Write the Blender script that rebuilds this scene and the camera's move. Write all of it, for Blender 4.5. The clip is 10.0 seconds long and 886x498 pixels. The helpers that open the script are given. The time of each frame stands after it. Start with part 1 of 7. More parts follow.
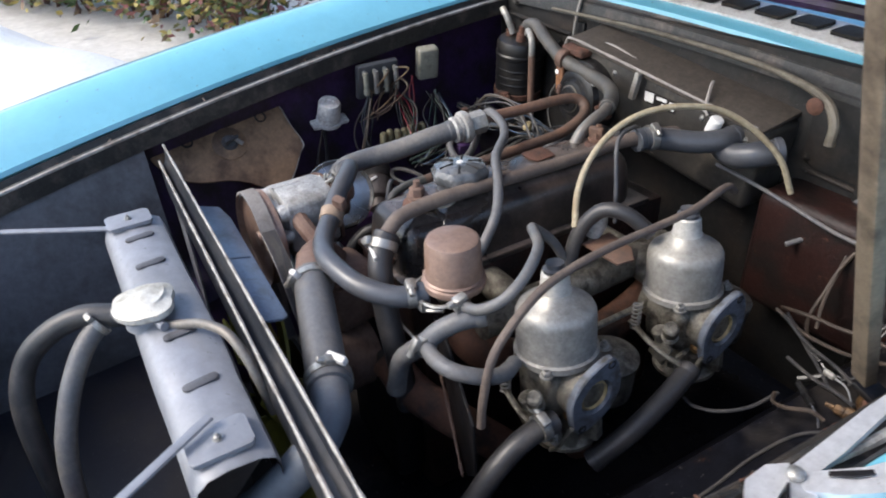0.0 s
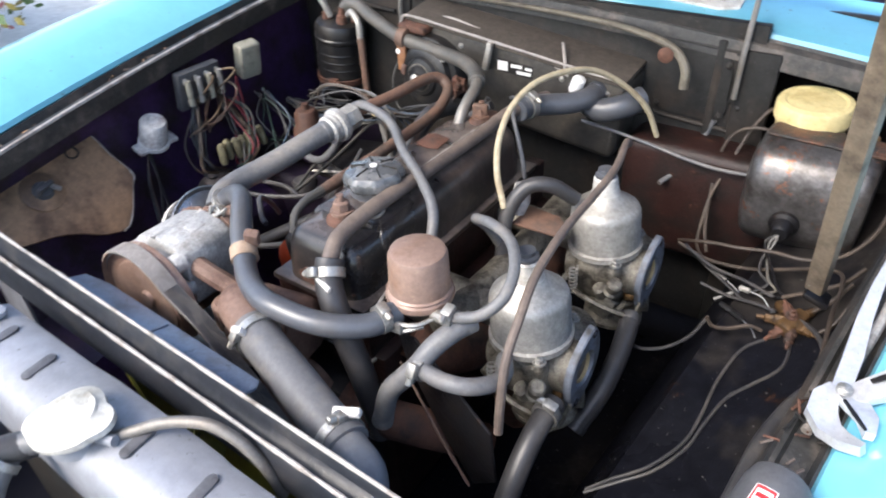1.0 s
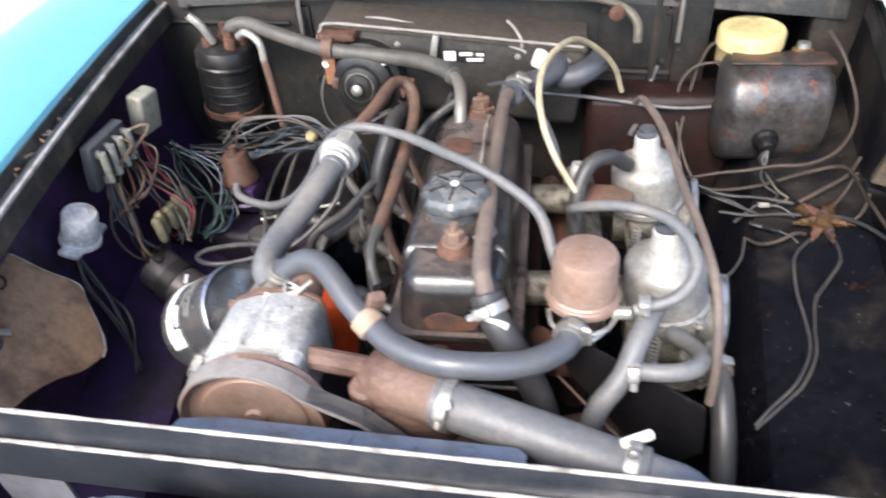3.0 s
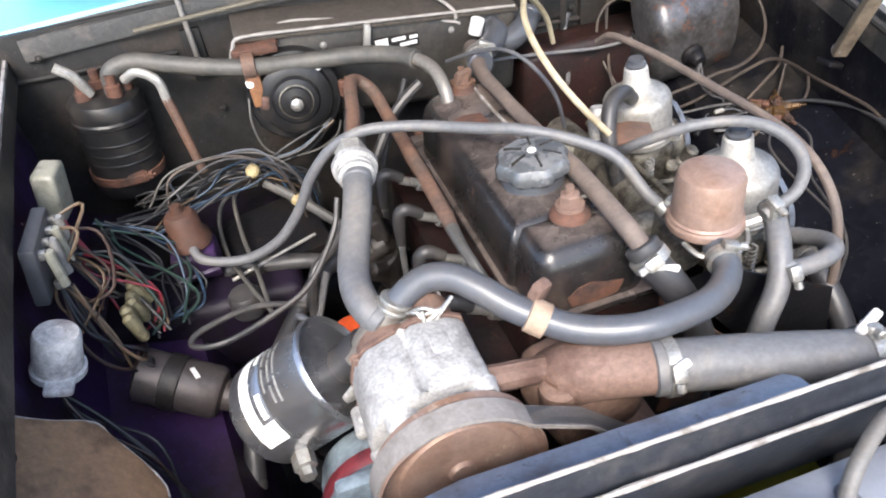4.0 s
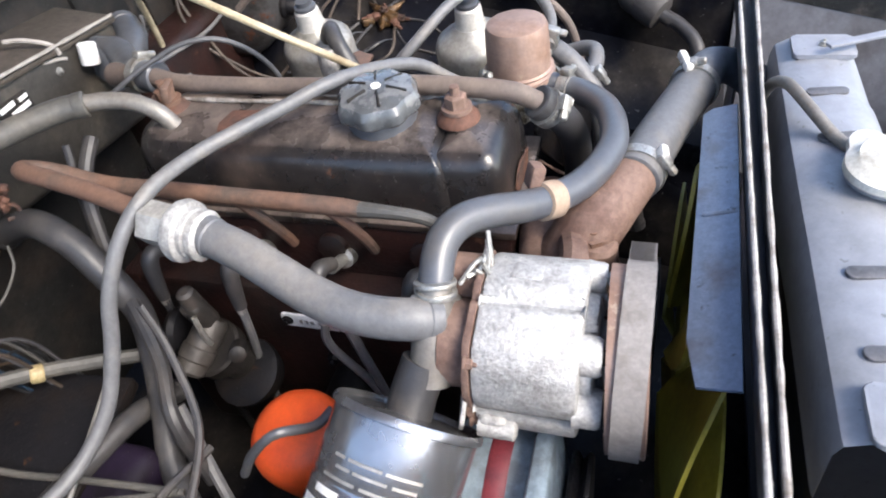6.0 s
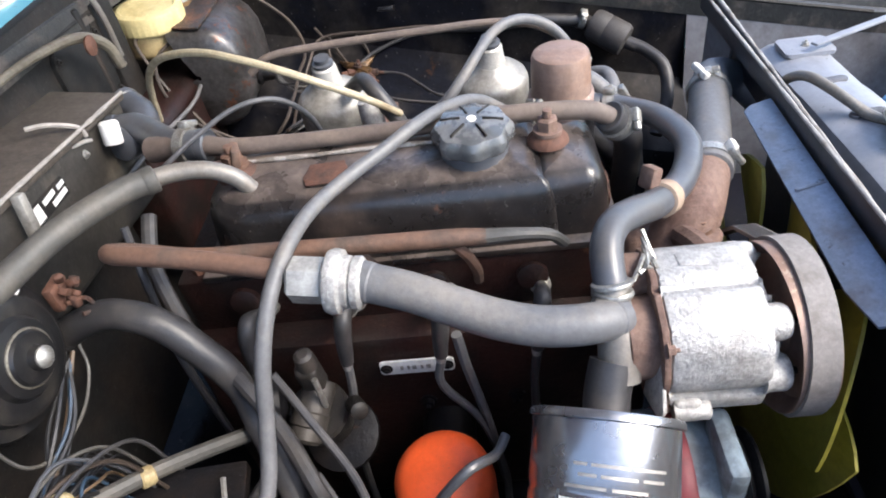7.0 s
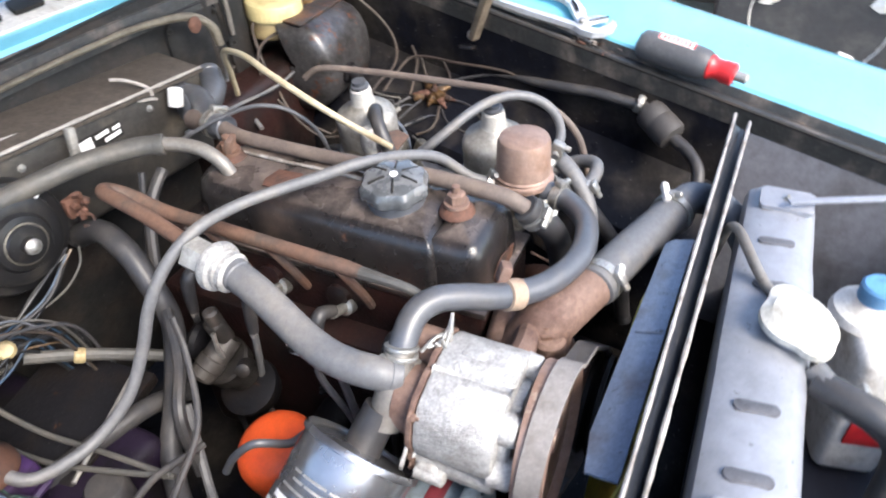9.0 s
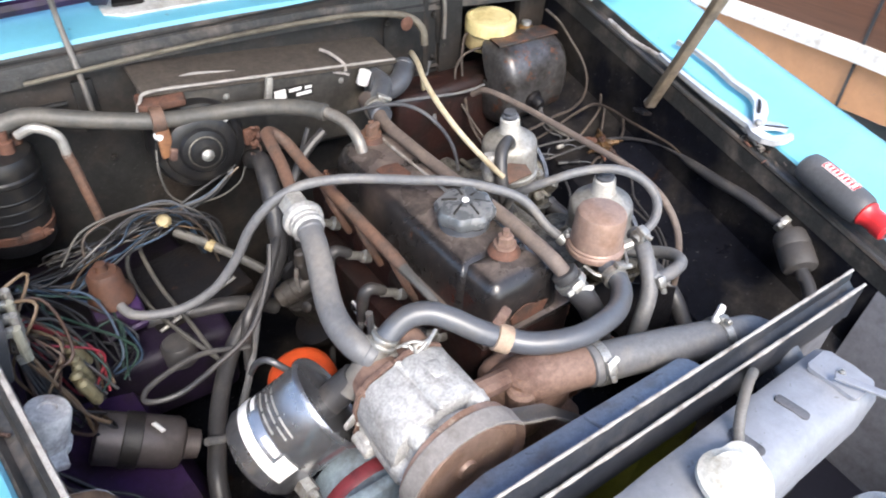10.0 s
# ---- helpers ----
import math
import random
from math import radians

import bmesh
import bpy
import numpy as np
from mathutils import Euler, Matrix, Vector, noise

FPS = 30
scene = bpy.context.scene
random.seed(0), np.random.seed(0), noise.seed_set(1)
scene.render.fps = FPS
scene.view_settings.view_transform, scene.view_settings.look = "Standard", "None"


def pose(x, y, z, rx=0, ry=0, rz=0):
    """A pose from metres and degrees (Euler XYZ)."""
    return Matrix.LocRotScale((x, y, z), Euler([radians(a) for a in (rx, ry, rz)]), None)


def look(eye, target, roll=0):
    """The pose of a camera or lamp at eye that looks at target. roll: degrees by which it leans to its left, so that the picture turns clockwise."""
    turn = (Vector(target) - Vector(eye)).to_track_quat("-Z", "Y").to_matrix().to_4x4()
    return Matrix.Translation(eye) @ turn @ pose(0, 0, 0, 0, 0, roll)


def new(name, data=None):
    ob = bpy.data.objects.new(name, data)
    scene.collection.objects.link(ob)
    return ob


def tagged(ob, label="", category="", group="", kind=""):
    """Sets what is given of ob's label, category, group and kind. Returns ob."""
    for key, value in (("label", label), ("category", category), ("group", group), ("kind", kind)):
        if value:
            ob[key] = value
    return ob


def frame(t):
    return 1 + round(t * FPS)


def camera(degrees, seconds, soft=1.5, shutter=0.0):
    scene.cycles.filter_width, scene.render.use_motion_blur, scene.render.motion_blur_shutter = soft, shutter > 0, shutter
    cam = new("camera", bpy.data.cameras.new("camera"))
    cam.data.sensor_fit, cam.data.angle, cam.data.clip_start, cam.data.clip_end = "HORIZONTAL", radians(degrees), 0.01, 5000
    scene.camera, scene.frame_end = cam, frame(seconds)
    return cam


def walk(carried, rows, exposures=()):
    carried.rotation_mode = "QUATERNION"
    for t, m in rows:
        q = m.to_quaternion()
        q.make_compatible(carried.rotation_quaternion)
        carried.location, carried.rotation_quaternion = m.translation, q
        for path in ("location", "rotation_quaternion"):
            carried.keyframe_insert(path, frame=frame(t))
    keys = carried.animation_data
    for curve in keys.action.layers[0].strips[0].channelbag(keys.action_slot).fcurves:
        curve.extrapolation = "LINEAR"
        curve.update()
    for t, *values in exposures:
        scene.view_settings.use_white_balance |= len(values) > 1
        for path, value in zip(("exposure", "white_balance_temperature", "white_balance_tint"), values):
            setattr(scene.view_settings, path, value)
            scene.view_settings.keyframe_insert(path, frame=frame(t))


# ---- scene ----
U = 0.85  # metres per plan unit; every place below is in plan units
cam = camera(67.5, 10.0, soft=1.9, shutter=0.25)
PATH = [
    (0, (0.653, -0.339, 1.105), (-0.815, 0.497, 0.034), -2.9),
    (0.5, (0.555, -0.434, 1.11), (-0.748, 0.62, 0.019), -4.2),
    (1, (0.469, -0.449, 1.12), (-0.491, 0.86, -0.049), -2.5),
    (1.5, (0.354, -0.472, 1.141), (-0.265, 0.968, -0.102), -5.9),
    (2, (0.247, -0.491, 1.147), (0.054, 1.044, -0.122), -1.3),
    (2.5, (0.197, -0.499, 1.135), (0.033, 1.026, -0.148), -1.5),
    (3, (0.084, -0.528, 1.122), (-0.202, 1.029, -0.1), -4.6),
    (3.2, (-0.01, -0.536, 1.126), (-0.131, 1.082, -0.044), -6.7),
    (4.3, (-0.287, -0.415, 1.065), (0.154, 1.054, -0.218), -7.0),
    (4.5, (-0.335, -0.397, 1.059), (0.214, 1.016, -0.246), -6.2),
    (5, (-0.446, -0.33, 1.05), (0.633, 0.719, -0.268), -6.7),
    (5.2, (-0.479, -0.305, 1.046), (0.697, 0.629, -0.275), -7.1),
    (6.3, (-0.464, -0.098, 1.031), (0.929, 0.287, -0.351), -10.7),
    (6.5, (-0.485, -0.054, 1.034), (0.967, 0.2, -0.317), -9.4),
    (7, (-0.526, 0.05, 1.05), (0.969, 0.232, -0.266), -10.1),
    (7.5, (-0.529, 0.061, 1.055), (0.983, 0.201, -0.246), -10.2),
    (8, (-0.527, 0.003, 1.058), (0.981, 0.142, -0.249), -8.0),
    (8.5, (-0.53, -0.084, 1.079), (0.923, 0.243, -0.256), -8.0),
    (9, (-0.502, -0.242, 1.126), (0.856, 0.466, -0.161), -4.1),
    (9.5, (-0.461, -0.355, 1.162), (0.725, 0.709, -0.047), 2.1),
    (10, (-0.415, -0.432, 1.199), (0.514, 0.799, -0.074), 2.2),
]
walk(cam, [(t, look(eye, target, roll)) for t, eye, target, roll in PATH], [(0, 1.38), (0.5, 1.85), (1.0, 1.93), (1.5, 2.05), (2.0, 1.9), (3.0, 2.2), (4.5, 2.15), (5.0, 2.24), (6.5, 2.02), (7.5, 2.16), (8.5, 2.26), (9.0, 2.2), (10, 2.02)])

# ---- world and sun ----
world = bpy.data.worlds.new("sky")
scene.world = world
world.use_nodes = True
wn = world.node_tree.nodes
sky = wn.new("ShaderNodeTexSky")
sky.sky_type, sky.sun_disc = "NISHITA", False
sky.sun_elevation, sky.sun_rotation = radians(46), radians(200)
sky.dust_density = 2.0
world.node_tree.links.new(sky.outputs[0], wn["Background"].inputs[0])
wn["Background"].inputs[1].default_value = 0.145
sun_data = bpy.data.lights.new("sun", "SUN")
sun_data.energy, sun_data.angle, sun_data.color = 1.2, radians(24), (1.0, 0.94, 0.86)
sun_lamp = new("sun", sun_data)
sun_lamp.matrix_world = look((-0.70, -1.85, 2.1), (0, 0, 0))


# ---- building helpers ----
ORIGIN = {}


def part(name, bm, material, parent=None, label="", sharp=35):
    """One mesh object from a bmesh in plan units, with its origin at its middle."""
    bmesh.ops.transform(bm, matrix=Matrix.Scale(U, 4), verts=bm.verts)
    bmesh.ops.recalc_face_normals(bm, faces=bm.faces)
    lo = Vector([min(v.co[i] for v in bm.verts) for i in range(3)])
    hi = Vector([max(v.co[i] for v in bm.verts) for i in range(3)])
    mid = (lo + hi) / 2
    bmesh.ops.translate(bm, verts=bm.verts, vec=-mid)
    me = bpy.data.meshes.new(name)
    bm.to_mesh(me)
    bm.free()
    me.materials.append(material)
    me.shade_smooth()
    me.set_sharp_from_angle(angle=radians(sharp))
    ob = new(name, me)
    ob.location = mid
    ORIGIN[ob.name] = mid
    if parent is not None:
        ob.parent = parent
        ob.matrix_parent_inverse = Matrix.Translation(-ORIGIN[parent.name])
    if label:
        ob["label"] = label
    return ob


def thing(name, at, label, category, group="", kind=""):
    ob = new(name)
    ob.location = Vector(at) * U
    ob.empty_display_size = 0.02
    ORIGIN[ob.name] = ob.location.copy()
    return tagged(ob, label, category, group, kind)


def turn_to(axis):
    return Vector((0, 0, 1)).rotation_difference(Vector(axis).normalized()).to_matrix().to_4x4()


def join(*bms):
    out = bms[0]
    for b in bms[1:]:
        me = bpy.data.meshes.new("tmp")
        b.to_mesh(me)
        out.from_mesh(me)
        bpy.data.meshes.remove(me)
        b.free()
    return out


def box(centre, size, bevel=0.004, turn=(0, 0, 0), segments=2):
    bm = bmesh.new()
    bmesh.ops.create_cube(bm, size=1)
    bmesh.ops.scale(bm, vec=size, verts=bm.verts)
    if bevel:
        bmesh.ops.bevel(bm, geom=bm.edges[:], offset=bevel, segments=segments, profile=0.5, affect="EDGES")
    m = Matrix.Translation(centre) @ Euler([radians(a) for a in turn]).to_matrix().to_4x4()
    bmesh.ops.transform(bm, matrix=m, verts=bm.verts)
    return bm


def lathe(profile, base, axis=(0, 0, 1), n=28, wobble=None):
    """A turned body: (radius, height) rows along axis from base. wobble(angle, row): a factor on the radius."""
    bm = bmesh.new()
    m = Matrix.Translation(base) @ turn_to(axis)
    rings = []
    for i, (r, h) in enumerate(profile):
        if r < 1e-6:
            rings.append([bm.verts.new(m @ Vector((0, 0, h)))])
        else:
            ring = []
            for k in range(n):
                a = 2 * math.pi * k / n
                f = wobble(a, i) if wobble else 1
                ring.append(bm.verts.new(m @ Vector((r * f * math.cos(a), r * f * math.sin(a), h))))
            rings.append(ring)
    for a, b in zip(rings, rings[1:]):
        if len(a) == 1 and len(b) == 1:
            continue
        for k in range(n):
            j = (k + 1) % n
            if len(a) == 1:
                bm.faces.new((a[0], b[k], b[j]))
            elif len(b) == 1:
                bm.faces.new((a[k], b[0], a[j]))
            else:
                bm.faces.new((a[k], b[k], b[j], a[j]))
    for ring in (rings[0], rings[-1]):
        if len(ring) > 1:
            bm.faces.new(ring)
    return bm


def smooth_path(points, step=8):
    p = [Vector(q) for q in points]
    if len(p) == 2:
        return p
    p = [2 * p[0] - p[1]] + p + [2 * p[-1] - p[-2]]
    out = []
    for i in range(1, len(p) - 2):
        for k in range(step):
            s = k / step
            a, b, c, d = p[i - 1:i + 3]
            out.append(0.5 * ((2 * b) + (c - a) * s + (2 * a - 5 * b + 4 * c - d) * s * s + (3 * b - a - 3 * c + d) * s ** 3))
    out.append(p[-2])
    return out


def tube(points, r, n=12, step=8, hollow=False, rough=0.0):
    """A hose swept along a smooth path; r: one radius or one for each given point."""
    path = smooth_path(points, step)
    count = len(path)
    if isinstance(r, (int, float)):
        rad = [r] * count
    else:
        rad = [float(v) for v in np.interp(np.linspace(0, len(r) - 1, count), range(len(r)), r)]
    bm = bmesh.new()
    up = None
    rings = []
    for i, q in enumerate(path):
        d = (path[min(i + 1, count - 1)] - path[max(i - 1, 0)]).normalized()
        if up is None:
            up = d.orthogonal().normalized()
        up = (up - d * up.dot(d)).normalized()
        side = d.cross(up)
        f = rad[i] * (1 + (rough * noise.noise(q * 90) if rough else 0))
        rings.append([bm.verts.new(q + (up * math.cos(2 * math.pi * k / n) + side * math.sin(2 * math.pi * k / n)) * f) for k in range(n)])
    for a, b in zip(rings, rings[1:]):
        for k in range(n):
            bm.faces.new((a[k], a[(k + 1) % n], b[(k + 1) % n], b[k]))
    bm.faces.new(rings[0])
    bm.faces.new(rings[-1])
    return bm


def slab(outline, origin, xaxis, yaxis, thick, bevel=0.0):
    """A sheet cut to an outline (pairs along xaxis and yaxis from origin), thick along their normal."""
    xa, ya = Vector(xaxis).normalized(), Vector(yaxis).normalized()
    nrm = xa.cross(ya).normalized()
    o = Vector(origin)
    bm = bmesh.new()
    a = [bm.verts.new(o + xa * x + ya * y - nrm * thick / 2) for x, y in outline]
    b = [bm.verts.new(o + xa * x + ya * y + nrm * thick / 2) for x, y in outline]
    k = len(a)
    bm.faces.new(a)
    bm.faces.new(b)
    for i in range(k):
        bm.faces.new((a[i], a[(i + 1) % k], b[(i + 1) % k], b[i]))
    if bevel:
        bmesh.ops.bevel(bm, geom=bm.edges[:], offset=bevel, segments=2, profile=0.5, affect="EDGES")
    return bm


def rounded(w, h, r, n=5):
    """The outline of a rectangle with round corners."""
    out = []
    for cx, cy, a0 in ((w / 2 - r, h / 2 - r, 0), (-w / 2 + r, h / 2 - r, 90), (-w / 2 + r, -h / 2 + r, 180), (w / 2 - r, -h / 2 + r, 270)):
        for k in range(n + 1):
            a = radians(a0 + 90 * k / n)
            out.append((cx + r * math.cos(a), cy + r * math.sin(a)))
    return out


def bolt(at, axis, r=0.009, h=0.012):
    return join(lathe([(r * 1.45, 0), (r * 1.45, h * 0.25), (r, h * 0.25)], at, axis, 16),
                lathe([(r * 1.05, h * 0.25), (r * 1.05, h * 0.9), (r * 0.8, h)], at, axis, 6),
                lathe([(r * 0.45, h), (r * 0.45, h * 1.5), (0, h * 1.55)], at, axis, 10))


def clamp(at, axis, r, parent, out=(0, 0, 1), width=0.012):
    """A worm-drive hose clamp: band and screw housing on the side named by out."""
    ax = Vector(axis).normalized()
    o = Vector(out)
    o = (o - ax * o.dot(ax)).normalized()
    base = Vector(at) - ax * width / 2
    band = part("clamp_band", lathe([(r - 0.001, 0), (r + 0.0025, 0.0), (r + 0.0025, width), (r - 0.001, width)], base, ax, 28), STEEL, parent, "worn bright steel band")
    side = ax.cross(o)
    m = Matrix((side, ax, o)).transposed().to_4x4()
    b = box((0, 0, 0), (0.018, width * 1.1, 0.0085), 0.0025)
    bmesh.ops.transform(b, matrix=Matrix.Translation(Vector(at) + o * (r + 0.005)) @ m, verts=b.verts)
    s = lathe([(0.0045, 0), (0.0045, 0.008), (0.003, 0.0095)], Vector(at) + o * (r + 0.005) + side * 0.009, side, 8)
    part("clamp_screw", join(b, s), STEEL, band)
    return band


# ---- materials ----
def surface(name, base, rough=0.6, metal=0.0, dirt=None, amount=0.5, size=0.05, grain=0.12, bump=0.15, coat=0.0, spots=None, spot_amount=0.4, spec=0.5, grime=0.14, level=None):
    """A worn surface: base colour, a coarse layer of dirt in patches, fine speckle, optional spots of rust or flaked paint,
    and an optional colour (level) where level faces are dusty and rubbed."""
    m = bpy.data.materials.new(name)
    m.use_nodes = True
    nt = m.node_tree
    N, L = nt.nodes, nt.links
    bsdf = N["Principled BSDF"]
    tc = N.new("ShaderNodeTexCoord")
    info = N.new("ShaderNodeObjectInfo")
    shift = N.new("ShaderNodeVectorMath")
    shift.operation = "MULTIPLY_ADD"
    shift.inputs[1].default_value = (1, 1, 1)
    comb = N.new("ShaderNodeCombineXYZ")
    mul = N.new("ShaderNodeMath")
    mul.operation = "MULTIPLY"
    mul.inputs[1].default_value = 7.0
    L.new(info.outputs["Random"], mul.inputs[0])
    L.new(mul.outputs[0], comb.inputs[0])
    L.new(mul.outputs[0], comb.inputs[1])
    L.new(tc.outputs["Object"], shift.inputs[0])
    L.new(comb.outputs[0], shift.inputs[2])

    def noise_at(scale, detail, rgh=0.6):
        t = N.new("ShaderNodeTexNoise")
        t.inputs["Scale"].default_value, t.inputs["Detail"].default_value, t.inputs["Roughness"].default_value = scale, detail, rgh
        L.new(shift.outputs[0], t.inputs["Vector"])
        return t.outputs["Fac"]

    def ramp(fac, a, b):
        r = N.new("ShaderNodeMapRange")
        r.inputs["From Min"].default_value, r.inputs["From Max"].default_value = a, b
        L.new(fac, r.inputs["Value"])
        return r.outputs[0]

    def mix(fac, a, b, mode="MIX"):
        x = N.new("ShaderNodeMix")
        x.data_type, x.blend_type = "RGBA", mode
        if isinstance(fac, float):
            x.inputs[0].default_value = fac
        else:
            L.new(fac, x.inputs[0])
        for sock, v in ((x.inputs[6], a), (x.inputs[7], b)):
            if isinstance(v, tuple):
                sock.default_value = (*v, 1)
            else:
                L.new(v, sock)
        return x.outputs[2]

    coarse = noise_at(1 / size, 5)
    fine = noise_at(9 / size, 4, 0.7)
    col = base
    dirt = dirt or tuple(c * 0.45 for c in base)
    patch = ramp(coarse, 0.62 - 0.3 * amount, 0.72 - 0.12 * amount)
    col = mix(patch, col, dirt)
    if spots:
        col_spot = ramp(noise_at(2.3 / size, 6, 0.75), 0.66 - 0.18 * spot_amount, 0.72 - 0.18 * spot_amount)
        col = mix(col_spot, col, spots)
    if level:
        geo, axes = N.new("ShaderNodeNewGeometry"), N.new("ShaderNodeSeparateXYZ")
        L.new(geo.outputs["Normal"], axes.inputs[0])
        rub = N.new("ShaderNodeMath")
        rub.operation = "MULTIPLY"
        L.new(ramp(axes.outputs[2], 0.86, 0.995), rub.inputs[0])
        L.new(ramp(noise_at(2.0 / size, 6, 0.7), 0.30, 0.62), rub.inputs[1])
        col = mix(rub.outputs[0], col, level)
    if grime:
        smudge = ramp(noise_at(4.5 / size, 6, 0.75), 0.36, 0.66)
        col = mix(1.0, col, mix(smudge, (1 - grime,) * 3, (1.0 + 0.22 * grime,) * 3), "MULTIPLY")
        fleck = ramp(noise_at(26 / size, 2, 0.6), 0.69, 0.74)
        col = mix(fleck, col, tuple(min(0.8, 0.5 * c + 0.10 * grime + 0.04) for c in dirt))
    lo, hi = tuple(c * (1 - 2.2 * grain) for c in (1, 1, 1)), tuple(min(1.6, c * (1 + grain)) for c in (1, 1, 1))
    col = mix(1.0, col, mix(fine, lo, hi), "MULTIPLY")
    L.new(col, bsdf.inputs["Base Color"])
    rr = N.new("ShaderNodeMapRange")
    rr.inputs["To Min"].default_value, rr.inputs["To Max"].default_value = max(0.05, rough - 0.12), min(1, rough + 0.2)
    L.new(coarse, rr.inputs["Value"])
    L.new(rr.outputs[0], bsdf.inputs["Roughness"])
    bsdf.inputs["Metallic"].default_value = metal
    bsdf.inputs["Specular IOR Level"].default_value = spec
    bsdf.inputs["Coat Weight"].default_value = coat
    bsdf.inputs["Coat Roughness"].default_value = 0.12
    if bump:
        b = N.new("ShaderNodeBump")
        b.inputs["Strength"].default_value, b.inputs["Distance"].default_value = bump, 0.004
        mixh = N.new("ShaderNodeMath")
        mixh.operation = "ADD"
        L.new(coarse, mixh.inputs[0])
        L.new(fine, mixh.inputs[1])
        L.new(mixh.outputs[0], b.inputs["Height"])
        L.new(b.outputs[0], bsdf.inputs["Normal"])
    return m


BLUE = surface("sky_blue_car_paint", (0.15, 0.455, 0.585), 0.30, 0, (0.17, 0.48, 0.605), 0.4, 0.3, 0.03, 0.02, 1.0, grime=0.06)
BAY = surface("black_bay_paint", (0.019, 0.0185, 0.018), 0.58, 0, (0.040, 0.031, 0.025), 0.45, 0.10, 0.18, 0.2, spec=0.25, grime=0.3)
GUTTER = surface("grimy_gutter", (0.032, 0.032, 0.031), 0.42, 0, (0.12, 0.10, 0.085), 0.45, 0.05, 0.2, 0.3, grime=0.35)
PURPLE = surface("purple_inner_paint", (0.040, 0.018, 0.068), 0.42, 0, (0.018, 0.012, 0.014), 0.6, 0.07, 0.15, 0.15, spec=0.4, grime=0.3)
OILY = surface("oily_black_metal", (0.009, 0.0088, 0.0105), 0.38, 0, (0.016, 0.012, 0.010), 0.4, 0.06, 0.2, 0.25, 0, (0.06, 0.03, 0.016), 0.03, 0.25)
WING = surface("oily_black_wing", (0.007, 0.0075, 0.011), 0.27, 0, (0.040, 0.035, 0.031), 0.36, 0.16, 0.25, 0.2, 0, (0.04, 0.02, 0.012), 0.06, 0.10, grime=0.3)
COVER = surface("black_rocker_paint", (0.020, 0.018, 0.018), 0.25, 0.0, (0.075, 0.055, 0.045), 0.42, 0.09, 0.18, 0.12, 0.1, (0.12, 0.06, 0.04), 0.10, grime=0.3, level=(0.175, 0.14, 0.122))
RUST = surface("rusty_iron", (0.12, 0.052, 0.032), 0.75, 0, (0.04, 0.025, 0.02), 0.5, 0.04, 0.25, 0.4)
MAROON = surface("old_engine_paint", (0.028, 0.011, 0.009), 0.42, 0, (0.012, 0.009, 0.008), 0.6, 0.05, 0.2, 0.35, 0, (0.11, 0.05, 0.03), 0.18, 0.35, grime=0.35)
BROWN = surface("brown_cast_iron", (0.20, 0.125, 0.095), 0.7, 0, (0.11, 0.06, 0.045), 0.5, 0.04, 0.2, 0.4)
COPPERY = surface("rusty_brown_tube", (0.17, 0.095, 0.065), 0.6, 0.1, (0.10, 0.07, 0.055), 0.5, 0.05, 0.2, 0.2)
ALU = surface("cast_aluminium", (0.53, 0.52, 0.50), 0.45, 0.3, (0.36, 0.345, 0.325), 0.45, 0.03, 0.16, 0.45, grime=0.3)
DASH = surface("dull_alloy", (0.40, 0.385, 0.355), 0.42, 0.4, (0.36, 0.34, 0.30), 0.5, 0.05, 0.1, 0.1, grime=0.3)
CARB = surface("dirty_carburettor_alloy", (0.25, 0.23, 0.19), 0.4, 0.5, (0.06, 0.05, 0.04), 0.55, 0.018, 0.22, 0.4, grime=0.35)
STEEL = surface("bright_steel", (0.46, 0.45, 0.42), 0.38, 0.7, (0.34, 0.31, 0.27), 0.45, 0.015, 0.18, 0.15, grime=0.25)
CHROME = surface("silver_chrome", (0.74, 0.75, 0.77), 0.3, 0.6, (0.60, 0.60, 0.61), 0.3, 0.05, 0.05, 0.03, grime=0.15)
RUBBER = surface("black_rubber_hose", (0.078, 0.083, 0.095), 0.31, 0, (0.085, 0.083, 0.084), 0.45, 0.05, 0.1, 0.06, spec=0.55, grime=0.1)
GREYHOSE = surface("dusty_grey_rubber_hose", (0.13, 0.131, 0.136), 0.46, 0, (0.18, 0.166, 0.152), 0.5, 0.05, 0.14, 0.12)
DARKHOSE = surface("dark_grey_rubber_hose", (0.040, 0.039, 0.041), 0.40, 0, (0.072, 0.066, 0.062), 0.5, 0.04, 0.12, 0.1, grime=0.12)
TAUPE = surface("brownish_rubber_hose", (0.12, 0.092, 0.078), 0.65, 0, (0.17, 0.13, 0.105), 0.5, 0.04, 0.12, 0.12)
CREAM = surface("yellowed_clear_tube", (0.44, 0.375, 0.255), 0.4, 0, (0.34, 0.27, 0.17), 0.5, 0.04, 0.1, 0.05, grime=0.25)
YCAP = surface("yellowed_plastic_cap", (0.66, 0.55, 0.27), 0.5, 0, (0.52, 0.40, 0.17), 0.4, 0.04, 0.06, 0.05, grime=0.15)
RESERVOIR = surface("stained_reservoir_plastic", (0.44, 0.34, 0.17), 0.5, 0, (0.22, 0.14, 0.07), 0.5, 0.03, 0.1, 0.05)
WHITE = surface("off_white_plastic", (0.72, 0.70, 0.66), 0.5, 0, (0.52, 0.48, 0.43), 0.35, 0.03, 0.06, 0.05, grime=0.2)
RELAYW = surface("grey_cream_plastic", (0.29, 0.28, 0.225), 0.5, 0, (0.15, 0.14, 0.115), 0.4, 0.02, 0.1, 0.05)
